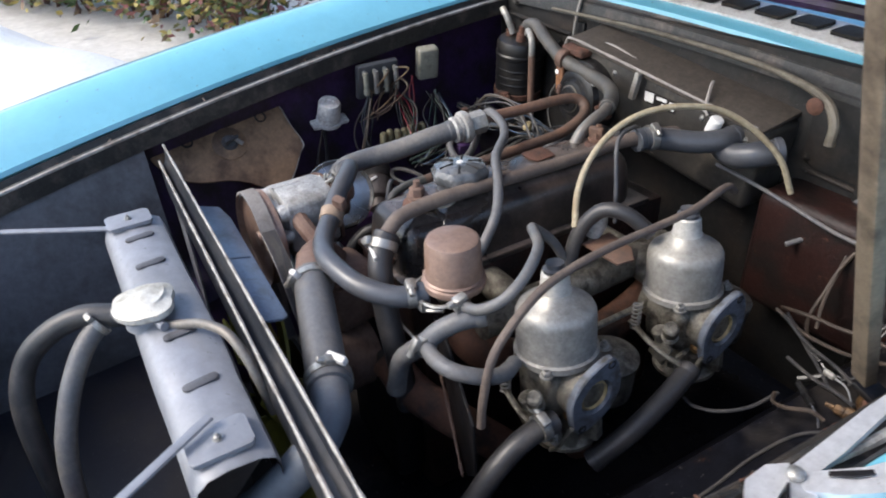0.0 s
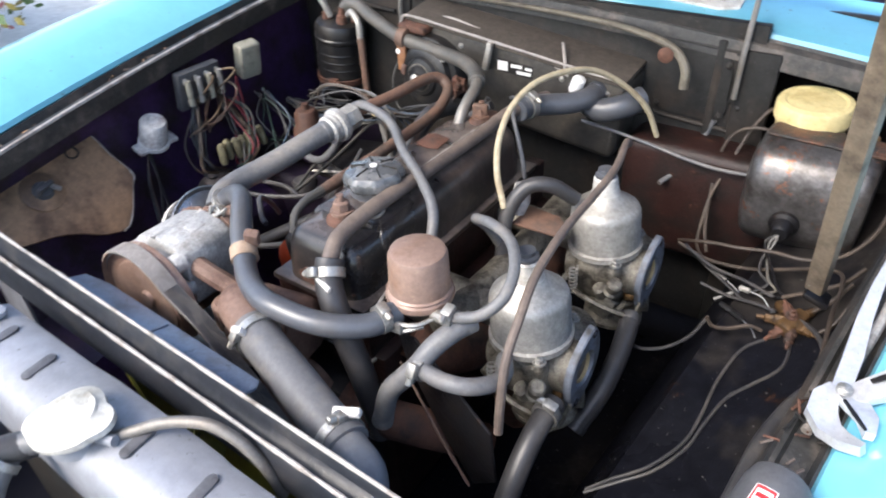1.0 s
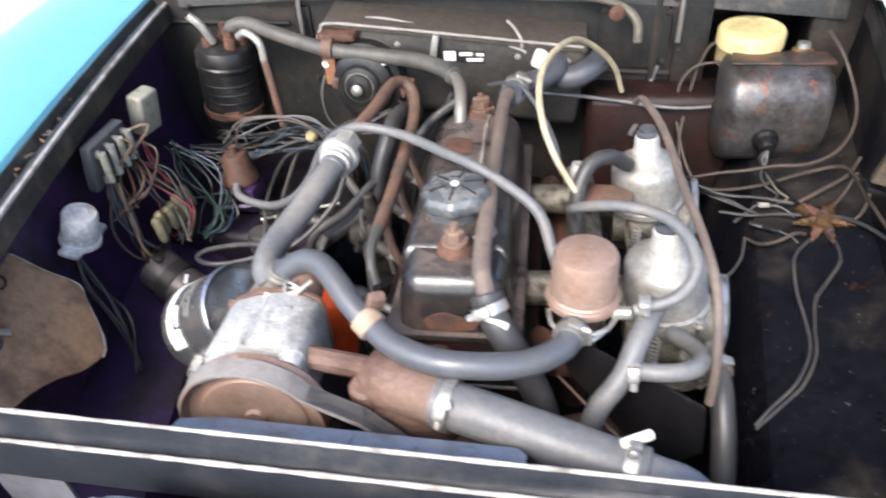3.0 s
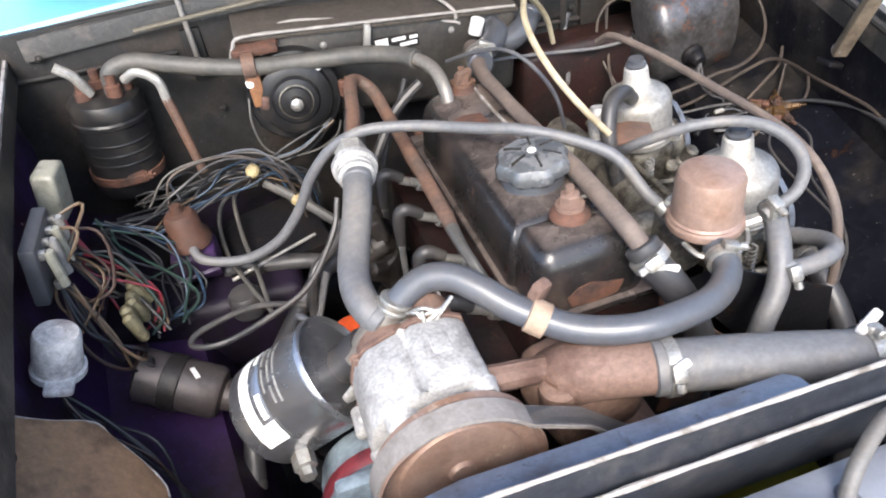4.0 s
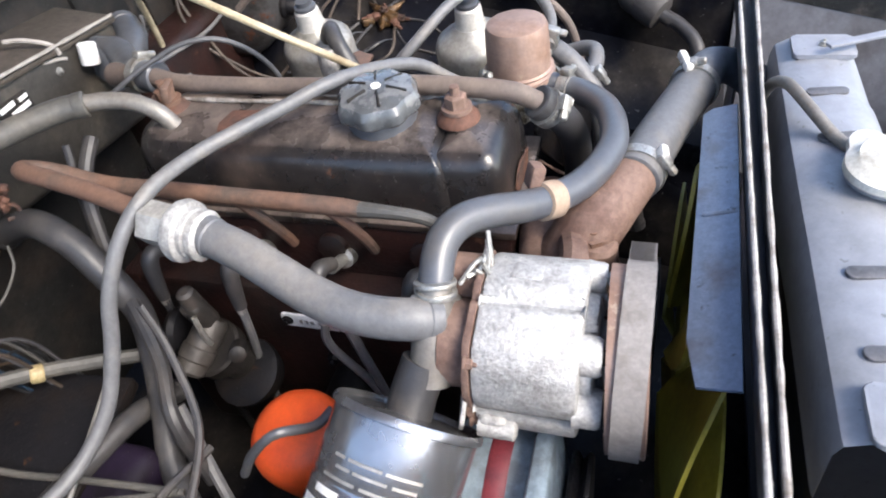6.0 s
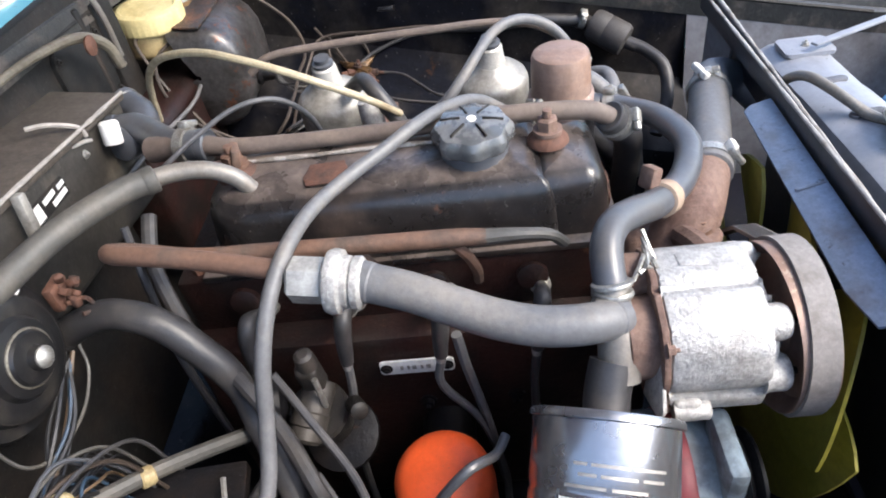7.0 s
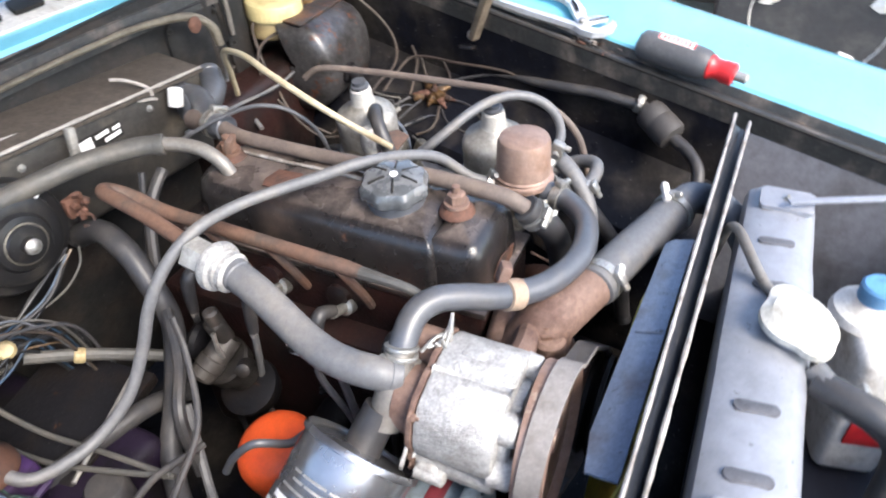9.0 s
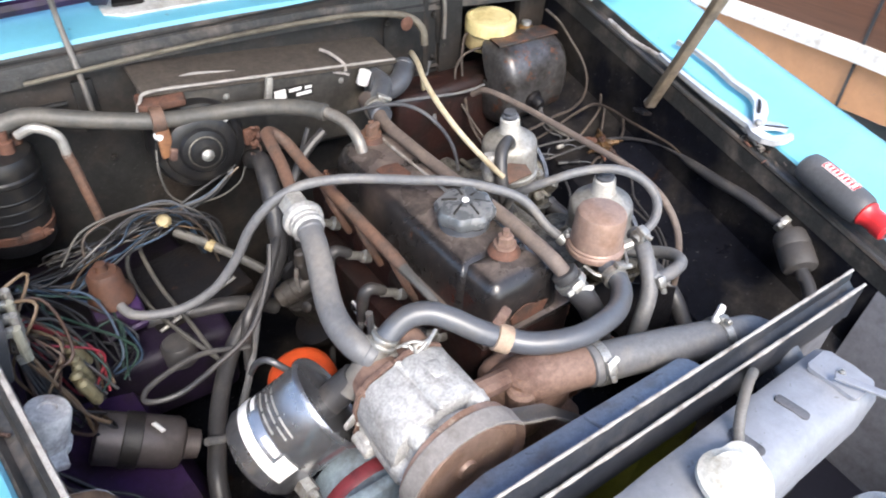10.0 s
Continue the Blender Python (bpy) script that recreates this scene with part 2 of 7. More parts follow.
ORANGE = surface("orange_filter_paint", (0.76, 0.10, 0.022), 0.42, 0, (0.66, 0.075, 0.02), 0.3, 0.06, 0.06, 0.1, grime=0.12)
YELLOW = surface("yellow_fan_plastic", (0.26, 0.235, 0.03), 0.5, 0, (0.31, 0.27, 0.05), 0.5, 0.07, 0.1, 0.05, grime=0.2)
RADIATOR = surface("grey_radiator_paint", (0.28, 0.29, 0.32), 0.42, 0.2, (0.23, 0.235, 0.25), 0.4, 0.16, 0.1, 0.1, 0, (0.14, 0.13, 0.125), 0.02, grime=0.12)
FLANGE = surface("blue_grey_sheet", (0.16, 0.20, 0.275), 0.32, 0.2, (0.12, 0.13, 0.16), 0.45, 0.04, 0.15, 0.1, 0, (0.05, 0.05, 0.06), 0.25)
SHROUD = surface("grey_duct_panel", (0.15, 0.15, 0.165), 0.6, 0, (0.085, 0.08, 0.082), 0.5, 0.10, 0.15, 0.12)
OCHRE = surface("brown_primer_plate", (0.30, 0.18, 0.10), 0.6, 0, (0.12, 0.07, 0.042), 0.55, 0.06, 0.2, 0.2, 0, (0.25, 0.17, 0.10), 0.2)
WORNWHITE = surface("worn_edge", (0.44, 0.41, 0.38), 0.5, 0.2, (0.20, 0.17, 0.145), 0.5, 0.03, 0.2, 0.2)
CLEANER = surface("silver_can", (0.39, 0.395, 0.41), 0.22, 0.85, (0.24, 0.245, 0.26), 0.35, 0.08, 0.06, 0.05, grime=0.1)
LABEL = surface("white_label", (0.82, 0.81, 0.78), 0.5, 0, (0.70, 0.68, 0.64), 0.3, 0.02, 0.08, 0.03, grime=0.1)
CANTOP = surface("brown_pink_can", (0.30, 0.205, 0.165), 0.42, 0.25, (0.25, 0.15, 0.105), 0.45, 0.06, 0.12, 0.08, 0, (0.42, 0.32, 0.24), 0.2, grime=0.15)
BRASS = surface("tarnished_brass", (0.30, 0.18, 0.08), 0.45, 0.6, (0.14, 0.08, 0.04), 0.5, 0.02, 0.2, 0.2)
HEATER = surface("dusty_heater_box", (0.042, 0.038, 0.033), 0.48, 0, (0.095, 0.08, 0.062), 0.45, 0.08, 0.2, 0.15, grime=0.35)
SERVOTOP = surface("rust_flecked_drum_top", (0.05, 0.045, 0.042), 0.5, 0.2, (0.16, 0.075, 0.045), 0.6, 0.03, 0.2, 0.3, 0, (0.24, 0.10, 0.055), 0.45, grime=0.3)
SERVO = surface("scuffed_dark_drum", (0.125, 0.12, 0.12), 0.30, 0.55, (0.045, 0.038, 0.034), 0.5, 0.06, 0.2, 0.15, 0, (0.20, 0.085, 0.05), 0.42, grime=0.3)
PALEBLUE = surface("pale_blue_grey_casting", (0.26, 0.33, 0.38), 0.55, 0.1, (0.14, 0.16, 0.18), 0.5, 0.04, 0.12, 0.15)
REDTAPE = surface("dull_red_paint", (0.20, 0.03, 0.04), 0.5, 0, (0.12, 0.02, 0.03), 0.4, 0.03, 0.1, 0.1)
# Shaded copy of PURPLE: the shelf's shade is put into its base colour.
PURPLE_SHADED = surface("shaded_purple_paint", (0.012, 0.0065, 0.019), 0.5, 0, (0.007, 0.006, 0.006), 0.6, 0.07, 0.2, 0.2, spec=0.3, grime=0.3)
FLANGEGREY = surface("grey_carburettor_flange", (0.16, 0.18, 0.22), 0.5, 0.3, (0.07, 0.068, 0.065), 0.5, 0.02, 0.15, 0.2)
RED = surface("bright_red_plastic", (0.66, 0.03, 0.035), 0.35, 0, (0.52, 0.02, 0.03), 0.3, 0.04, 0.05, 0.03, grime=0.1)
CHARCOAL = surface("charcoal_plastic", (0.075, 0.075, 0.08), 0.45, 0, (0.11, 0.11, 0.115), 0.4, 0.04, 0.1, 0.06)
PROP = surface("olive_brown_steel", (0.27, 0.21, 0.15), 0.55, 0.3, (0.12, 0.09, 0.065), 0.5, 0.04, 0.15, 0.15)
RUBBERPALE = surface("pale_grey_vinyl_tube", (0.34, 0.315, 0.29), 0.5, 0, (0.38, 0.34, 0.31), 0.4, 0.05, 0.08, 0.05, grime=0.25)

DUST = surface("brown_dust", (0.078, 0.063, 0.050), 0.7, 0, (0.065, 0.052, 0.042), 0.45, 0.06, 0.2, 0.2, grime=0.3)
NAVY = surface("dark_navy_paint", (0.009, 0.009, 0.016), 0.5, 0, (0.02, 0.018, 0.02), 0.4, 0.1, 0.15, 0.1)
BRASSY = surface("orange_brown_brass", (0.12, 0.066, 0.026), 0.4, 0.4, (0.035, 0.022, 0.014), 0.5, 0.015, 0.2, 0.2)
DULLPIPE = surface("dull_grey_pipe", (0.22, 0.205, 0.185), 0.45, 0.4, (0.20, 0.175, 0.15), 0.5, 0.03, 0.12, 0.1)
# Darker than the tank's grey: the shade inside the pressed slots, as colour.
SLOT_SHADE = surface("slot_shade_grey", (0.105, 0.105, 0.115), 0.5, 0.1, None, 0.4, 0.02, 0.12, 0.1)
SOOTY = surface("sooty_grey_metal", (0.034, 0.030, 0.027), 0.4, 0.3, (0.018, 0.015, 0.013), 0.5, 0.015, 0.2, 0.2, grime=0.3)
BRAKEPIPE = surface("dirty_brake_pipe", (0.055, 0.042, 0.034), 0.5, 0.2, (0.085, 0.062, 0.046), 0.5, 0.03, 0.15, 0.1)
PLUG = surface("dirty_cream_plastic", (0.40, 0.32, 0.165), 0.5, 0, (0.26, 0.19, 0.09), 0.45, 0.02, 0.08, 0.05, grime=0.3)
TAUPEGREY = surface("dusty_olive_grey_hose", (0.075, 0.072, 0.066), 0.5, 0, (0.12, 0.108, 0.092), 0.5, 0.05, 0.12, 0.1)
WHITEALLOY = surface("pale_alloy", (0.54, 0.525, 0.49), 0.45, 0.25, (0.38, 0.355, 0.315), 0.4, 0.02, 0.12, 0.1)
PALERED = surface("faded_red_print", (0.62, 0.12, 0.10), 0.45, 0, (0.70, 0.40, 0.36), 0.45, 0.03, 0.1, 0.03)
DULLOLIVE = surface("dull_olive_pipe", (0.17, 0.15, 0.115), 0.5, 0.2, (0.10, 0.085, 0.065), 0.5, 0.04, 0.15, 0.1)

# ---- ground and far setting ----
CONCRETE = surface("pale_concrete", (0.60, 0.58, 0.54), 0.85, 0, (0.50, 0.48, 0.44), 0.5, 0.5, 0.12, 0.2)
gm = bmesh.new()
bmesh.ops.create_grid(gm, x_segments=24, y_segments=24, size=60)
tagged(part("ground", gm, CONCRETE), "pale bright concrete drive round the car", "ground", kind="structure")


# ---- the car's body ----
def lip_x(s, y):
    return s * ((0.575 + 0.123 * y) if s < 0 else (0.572 + 0.13 * max(-0.6, min(0.7, y))))


def lip_z(s, y):
    return (0.879 + 0.12 * y - 0.064 * y * y) if s < 0 else (0.803 + 0.184 * y - 0.05 * max(0.0, y - 0.6))


def sweep(rows):
    """A sheet through rows of points, given some thickness."""
    bm = bmesh.new()
    vs = [[bm.verts.new(p) for p in row] for row in rows]
    for a, b in zip(vs, vs[1:]):
        for k in range(len(a) - 1):
            bm.faces.new((a[k], a[k + 1], b[k + 1], b[k]))
    return bm


def thicken(bm, t):
    bmesh.ops.recalc_face_normals(bm, faces=bm.faces)
    bmesh.ops.solidify(bm, geom=bm.faces[:], thickness=t)
    return bm


car = thing("car_body", (0, 0, 0.2), "light sky-blue sports car with its bonnet propped open", "car")
YS = [-1.0 + 0.1 * i for i in range(25)]
for s in (-1, 1):
    up = 1.0 if s < 0 else 0.8

    def crest(y, d):
        return d * up * (1.0 - 0.25 * y)

    wide = 0.026 if s < 0 else 0.040
    skin = [[(lip_x(s, y) + s * (wide + dx), y, lip_z(s, y) + crest(y, dz)) for dx, dz in
             ((0.0, 0.018), (0.003, 0.026), (0.012, 0.032), (0.06, 0.066), (0.11, 0.082), (0.15, 0.078), (0.185, 0.055), (0.22, 0.005), (0.245, -0.09), (0.26, -0.25), (0.27, -0.5))] for y in YS]
    part("fender", thicken(sweep(skin), 0.004), BLUE, car, "glossy sky-blue fender")
    gut = [[(lip_x(s, y) + s * dx, y, lip_z(s, y) + dz) for dx, dz in ((-0.002, -0.03), (-0.002, 0.004), (0.004, 0.006), (0.007, 0.0), (wide - 0.006, -0.002), (wide, 0.016))] for y in YS]
    part("gutter", thicken(sweep(gut), 0.003), GUTTER, car, "grimy black rain gutter")
    edge = [(lip_x(s, y) - s * 0.002, y, lip_z(s, y) + 0.005) for y in YS[4:18]]
    part("gutter_edge", tube(edge, 0.004, 6, 2), WORNWHITE if s < 0 else BAY, car)
    if s < 0:
        rows = [[(lip_x(s, y) - s * dx, y, max(0.3, lip_z(s, y) - dz)) for dx, dz in ((0.002, 0.028), (-0.030, 0.031), (-0.034, 0.045), (-0.032, 0.12), (-0.026, 0.22), (0.0, 0.29), (0.13, 0.33), (0.155, 0.39), (0.165, 0.58))] for y in YS if -0.33 < y < 0.76]
        part("inner_wing", thicken(sweep(rows), -0.004), PURPLE, car, "dark purple painted inner wing")
    else:
        rows = [[(lip_x(s, y) - s * dx, y, max(0.3, lip_z(s, y) - dz)) for dx, dz in ((0, 0.03), (0.004, 0.09), (0.010, 0.15), (0.05, 0.185), (0.16, 0.225), (0.20, 0.29), (0.22, 0.5))] for y in YS if -0.33 < y < 0.76]
        part("inner_wing", thicken(sweep(rows), 0.004), WING, car, "oily black inner wing")
    front = [[(lip_x(s, y) - s * dx, y, lip_z(s, y) - dz) for dx, dz in ((0, 0.03), (0.02, 0.12), (0.05, 0.3), (0.06, 0.5))] for y in YS if y < -0.29]
    part("duct_side", thicken(sweep(front), 0.004 * s), SHROUD, car, "dusty grey duct panel")

# firewall, heater shelf, cowl and vents
part("firewall", box((-0.1575, 0.643, 0.66), (1.045, 0.02, 0.62), 0.002), BAY, car, "black painted bulkhead")
part("firewall", box((0.4675, 0.643, 0.545), (0.205, 0.02, 0.39), 0.002), BAY, car)
part("firewall", box((0.625, 0.643, 0.66), (0.11, 0.02, 0.62), 0.002), BAY, car)
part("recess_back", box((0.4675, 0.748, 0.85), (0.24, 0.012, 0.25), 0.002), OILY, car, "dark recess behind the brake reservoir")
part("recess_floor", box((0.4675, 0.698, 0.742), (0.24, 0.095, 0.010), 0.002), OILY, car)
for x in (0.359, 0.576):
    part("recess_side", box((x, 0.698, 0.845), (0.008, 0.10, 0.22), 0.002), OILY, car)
cowl = [[(x, y, z - 0.038 * x - 0.066 * x * x) for y, z in ((0.628, 0.930), (0.630, 0.946), (0.633, 0.959), (0.638, 0.963), (0.641, 0.959), (0.645, 0.960), (0.648, 0.970))] for x in [-0.62 + 0.062 * i for i in range(21)]]
part("cowl_gutter", thicken(sweep(cowl), 0.003), GUTTER, car, "dusty black seal channel")
xs = [-0.66 + 0.06 * i for i in range(23)]
cowl_rows = [[(x, y, z - 0.038 * x - 0.066 * x * x) for y, z in ((0.647, 0.966), (0.651, 0.977), (0.680, 0.988), (0.763, 1.008), (0.943, 1.046))] for x in xs]
part("cowl", thicken(sweep(cowl_rows), 0.004), BLUE, car, "sky-blue cowl panel")
grille = part("cowl_vent", thicken(sweep([[(x, y, 0.998 - 0.038 * x - 0.066 * x * x + 0.24 * (y - 0.703)) for y in ((0.676, 0.69, 0.72, 0.744) if abs(x) < 0.29 else (0.690, 0.70, 0.715, 0.730))] for x in [-0.30 + 0.03 * i for i in range(21)]]), 0.006), WHITE, car, "pale vent grille frame with dark slots")
for i in range(8):
    x = -0.252 + 0.072 * i
    part("vent_slot", slab(rounded(0.052, 0.036, 0.005), (x, 0.710, 1.0055 - 0.038 * x - 0.066 * x * x), (1, 0, -0.038), (0.35, 1, 0.2), 0.006), BAY, grille)

for x0, x1, z in ((-0.66, -0.40, 0.90), (0.20, 0.36, 0.93), (0.20, 0.36, 0.79)):
    part("swage", tube([(x0, 0.631, z), ((x0 + x1) / 2, 0.6305, z - 0.004), (x1, 0.631, z - 0.008)], 0.005, 8), BAY, car)
part("access_plate", slab(rounded(0.13, 0.12, 0.025), (0.262, 0.630, 0.858), (1, 0, -0.03), (0, 0, 1), 0.008, 0.002), BAY, car, "dusty black access plate")
for x, z in ((0.205, 0.905), (0.318, 0.90), (0.205, 0.812), (0.318, 0.808), (-0.43, 0.87), (-0.60, 0.93), (-0.36, 0.78), (0.345, 0.83)):
    part("panel_screw", bolt((x, 0.626, z), (0, -1, 0), 0.0045, 0.005), SOOTY, car)

# the open bonnet, its hinges and the prop
ang = radians(42)
hood_rows = []
for i in range(14):
    d = i / 13 * 1.27
    row = []
    for k in range(13):
        x = -0.62 + 1.24 * k / 12
        crown = 0.035 * (1 - (x / 0.62) ** 2)
        row.append((x * (1 - 0.08 * i / 13), 0.718 - d * math.cos(ang) - crown * math.sin(ang) * -1, 1.022 + d * math.sin(ang) + crown * math.cos(ang) - 0.02 * max(0, d - 1.1) * 5))
    hood_rows.append(row)
part("bonnet", thicken(sweep(hood_rows), 0.004), PURPLE, car, "open bonnet, dark purple underneath")
for k, x in enumerate((-0.30, 0.30)):
    a, b = Vector((x, 0.723 - 0.03 * math.cos(ang), 1.008 + 0.03 * math.sin(ang))), Vector((x * 0.9, 0.723 - 1.2 * math.cos(ang), 1.018 + 1.2 * math.sin(ang)))
    part("bonnet_rib", tube([a, b], 0.022, 6), PURPLE, car)
part("bonnet_edge", tube([(-0.6, 0.715, 1.018), (0, 0.715, 1.03), (0.6, 0.715, 1.012)], 0.012, 8), PURPLE, car)
for x in (-0.371, 0.338):
    hinge = part("bonnet_hinge", tube([(x, 0.613, 0.85), (x, 0.615, 0.93), (x - 0.002, 0.643, 1.02), (x - 0.002, 0.643, 1.06)], 0.0046, 8), DULLPIPE, car, "bare steel bonnet hinge rod")
    part("hinge_plate", box((x, 0.631, 0.88), (0.032, 0.010, 0.09), 0.003), BAY, hinge)
prop = thing("bonnet_prop", (0.541, 0.22, 0.784), "olive-brown steel bar propping the bonnet, bolted to the inner wing", "bonnet prop")
pa, pd = Vector((0.554, 0.221, 0.799)), Vector((-0.033, -0.388, 1.0)).normalized()
pm = Matrix.Translation(pa) @ turn_to(pd) @ Matrix.Rotation(radians(160), 4, "Z")
bar = box((0, 0.006, 0.555), (0.0215, 0.0145, 1.09), 0.0025)
bmesh.ops.transform(bar, matrix=pm, verts=bar.verts)
part("bar", bar, PROP, prop)
part("pivot_bolt", bolt(pa + pd * 0.015, (-0.6, -0.7, 0.2), 0.007, 0.01), STEEL, prop)
part("bracket", box((0.556, 0.227, 0.786), (0.03, 0.028, 0.008), 0.002, (0, 20, 0)), OILY, prop)

# road wheels and sills
TYREBLACK = surface("black_tyre", (0.028, 0.028, 0.03), 0.8, 0, (0.05, 0.048, 0.045), 0.5, 0.1, 0.12, 0.1)
for s in (-1, 1):
    for y in (-0.12, 1.18):
        wh = part("wheel", lathe([(0.17, -0.085), (0.30, -0.085), (0.325, -0.065), (0.33, 0.0), (0.325, 0.065), (0.30, 0.085), (0.17, 0.085)], (s * 0.745, y, 0.33), (s, 0, 0), 36), TYREBLACK, car, "black tyre")
        part("rim", lathe([(0.0, 0.05), (0.05, 0.055), (0.06, 0.04), (0.14, 0.035), (0.165, 0.075), (0.185, 0.09), (0.185, 0.06)], (s * 0.745, y, 0.33), (s, 0, 0), 32), RADIATOR, wh, "grey steel rim")
    part("sill", box((s * 0.80, 0.53, 0.27), (0.10, 0.62, 0.12), 0.03, (0, 0, 0), 3), BLUE, car)
part("rear_closing_panel", box((0, 1.39, 0.66), (1.5, 0.02, 0.70), 0.01), BAY, car)
part("floor_pan", box((0, 0.75, 0.27), (1.45, 1.25, 0.02), 0.005), OILY, car)

# bay floor
part("splash_floor", box((0, 0.12, 0.30), (1.0, 1.3, 0.02), 0.003), WING, car, "oily black undertray")
part("nose_panel", box((0, -0.92, 0.52), (1.25, 0.03, 0.5), 0.01), BLUE, car)
part("duct_floor", box((0, -0.64, 0.40), (1.05, 0.6, 0.015), 0.003), NAVY, car, "dark duct floor")
part("slam_panel", box((0, -0.80, 0.735), (1.14, 0.14, 0.012), 0.004, (6, 0, 0)), BLUE, car)

# ---- radiator panel rail with its blue-grey sheet ----
RAILBLACK = surface("glossy_black_channel", (0.026, 0.029, 0.036), 0.3, 0, (0.06, 0.058, 0.06), 0.4, 0.05, 0.15, 0.1, grime=0.3)


def rail_at(x, u, dz):
    """A place on the channel between its front lip (u = 0) and its rear lip (u = 1)."""
    return (x, (-0.296 - 0.024 * x) * (1 - u) + (-0.277 - 0.015 * x) * u, (0.797 - 0.008 * x) * (1 - u) + (0.816 - 0.028 * x) * u + dz)


rail_profile = ((-0.05, -0.060), (-0.08, -0.004), (0.0, 0.0), (0.10, -0.003), (0.16, -0.014), (0.5, -0.017), (0.84, -0.014), (0.90, -0.003), (1.0, 0.0), (1.07, -0.004), (1.06, -0.026))
rail_rows = [[rail_at(x, u, z) for u, z in rail_profile] for x in (-0.475, -0.3, -0.1, 0.1, 0.3, 0.41)]
rail = part("radiator_panel", thicken(sweep(rail_rows), 0.002), RAILBLACK, car, "black radiator panel channel with worn pale lips")
for u, r in ((0.0, 0.0026), (1.0, 0.0024)):
    part("lip", tube([rail_at(x, u, 0.0005) for x in (-0.477, -0.36, -0.23, -0.1, 0.03, 0.16, 0.29, 0.412)], r, 8, 8, rough=0.5), WORNWHITE, rail, "scuffed pale lip")
part("side_panel", slab([(0, 0), (0.085, 0), (0.085, -0.22), (0.03, -0.4), (0, -0.4)], rail_at(-0.470, 0.4, -0.03), (1, -0.022, 0), (0, 0, 1), 0.004), SHROUD, rail)
part("side_panel", slab([(0, 0), (-0.12, 0), (-0.09, -0.16), (-0.02, -0.4), (0, -0.4)], rail_at(0.406, 0.4, -0.03), (1, -0.022, 0), (0, 0, 1), 0.004), SHROUD, rail)
part("sheet", slab([(-0.262, -0.034), (0.094, -0.034), (0.094, -0.010), (0.086, 0.0), (-0.214, 0.006), (-0.258, -0.002)], (0, -0.240, 0.786), (1, -0.022, 0), (0.022, 1, -0.30), 0.004, 0.0012), FLANGE, rail, "spotted blue-grey sheet")
part("sheet_joint", box((-0.075, -0.255, 0.7925), (0.004, 0.030, 0.004), 0.001, (-12, 0, 0)), FLANGE, rail)

# ---- radiator ----
rad = thing("radiator", (-0.03, -0.37, 0.4), "grey car radiator with pressed slots in its top tank", "radiator")
prof = ((-0.324, 0.70), (-0.322, 0.765), (-0.326, 0.778), (-0.340, 0.786), (-0.372, 0.789), (-0.395, 0.786), (-0.408, 0.776), (-0.414, 0.76), (-0.414, 0.70))
rows = []
for x, k in ((-0.288, 0.90), (-0.284, 0.97), (-0.275, 1.0), (-0.215, 1.0), (-0.20, 1.0), (-0.185, 1.0), (-0.10, 1.0), (-0.05, 1.12), (0.09, 1.14), (0.12, 1.1), (0.135, 1.0), (0.15, 1.0), (0.262, 1.0), (0.272, 0.97), (0.276, 0.9)):
    rows.append([(x, -0.372 + (y + 0.372) * (1 + 0.25 * (k - 1)), 0.70 - 0.04 * x + (z - 0.70) * (1 + 0.30 * (k - 1))) for y, z in prof])
tank = sweep(rows)
bmesh.ops.holes_fill(tank, edges=[e for e in tank.edges if e.is_boundary])
part("top_tank", tank, RADIATOR, rad, "grey painted pressed top tank")
part("core", box((-0.026, -0.375, 0.56), (0.51, 0.05, 0.30), 0.002), BAY, rad)
for x in (-0.270, 0.238):
    part("end_plate", slab(rounded(0.048, 0.066, 0.006), (x, -0.372, 0.7915 - 0.04 * x), (1, 0, 0), (0, 1, 0), 0.006, 0.002), RADIATOR, rad)
    part("end_bolt", bolt((x, -0.372, 0.7945 - 0.04 * x), (0, 0, 1), 0.004, 0.005), STEEL, rad)
for x in (-0.215, -0.134, 0.049, 0.142):
    zt = (0.789 if x != 0.049 else 0.7935) - 0.04 * x
    # Nearly flush pad; its dark colour paints the shade of the recess.
    part("pressed_slot", slab(rounded(0.0135, 0.042, 0.0065, 4), (x, -0.366, zt - 0.0005), (1, 0.12, 0), (-0.12, 1, 0), 0.004, 0.0012), SLOT_SHADE, rad, "pressed slot drawn as a dark pad, its shade put into the colour")
part("filler_neck", lathe([(0.030, 0.0), (0.027, 0.012), (0.034, 0.016), (0.034, 0.022)], (-0.016, -0.392, 0.780)), RADIATOR, rad)
part("filler_cap", lathe([(0.036, 0.0), (0.0385, 0.003), (0.0385, 0.010), (0.032, 0.014), (0.029, 0.017), (0.016, 0.018), (0.012, 0.020), (0, 0.0205)], (-0.016, -0.392, 0.800), (-0.05, -0.12, 1), 40, lambda a, i: 1 + (0.26 * max(0, (abs(math.cos(a - 0.5)) - 0.86) / 0.14) if i in (0, 1, 2) else 0) + (0.05 * math.cos(3 * a) if i in (0, 1, 2, 3) else 0)), surface("worn_pale_cap", (0.66, 0.64, 0.58), 0.45, 0.2, (0.36, 0.33, 0.27), 0.5, 0.03, 0.12, 0.15), rad, "pale worn filler cap with two ears")
part("neck_spout", tube([(0.01, -0.387, 0.795), (0.035, -0.380, 0.797)], 0.006, 8), RADIATOR, rad)
oflow = thing("overflow_tube", (0.05, -0.35, 0.8), "pale grey vinyl overflow tube from the radiator neck", "tube")
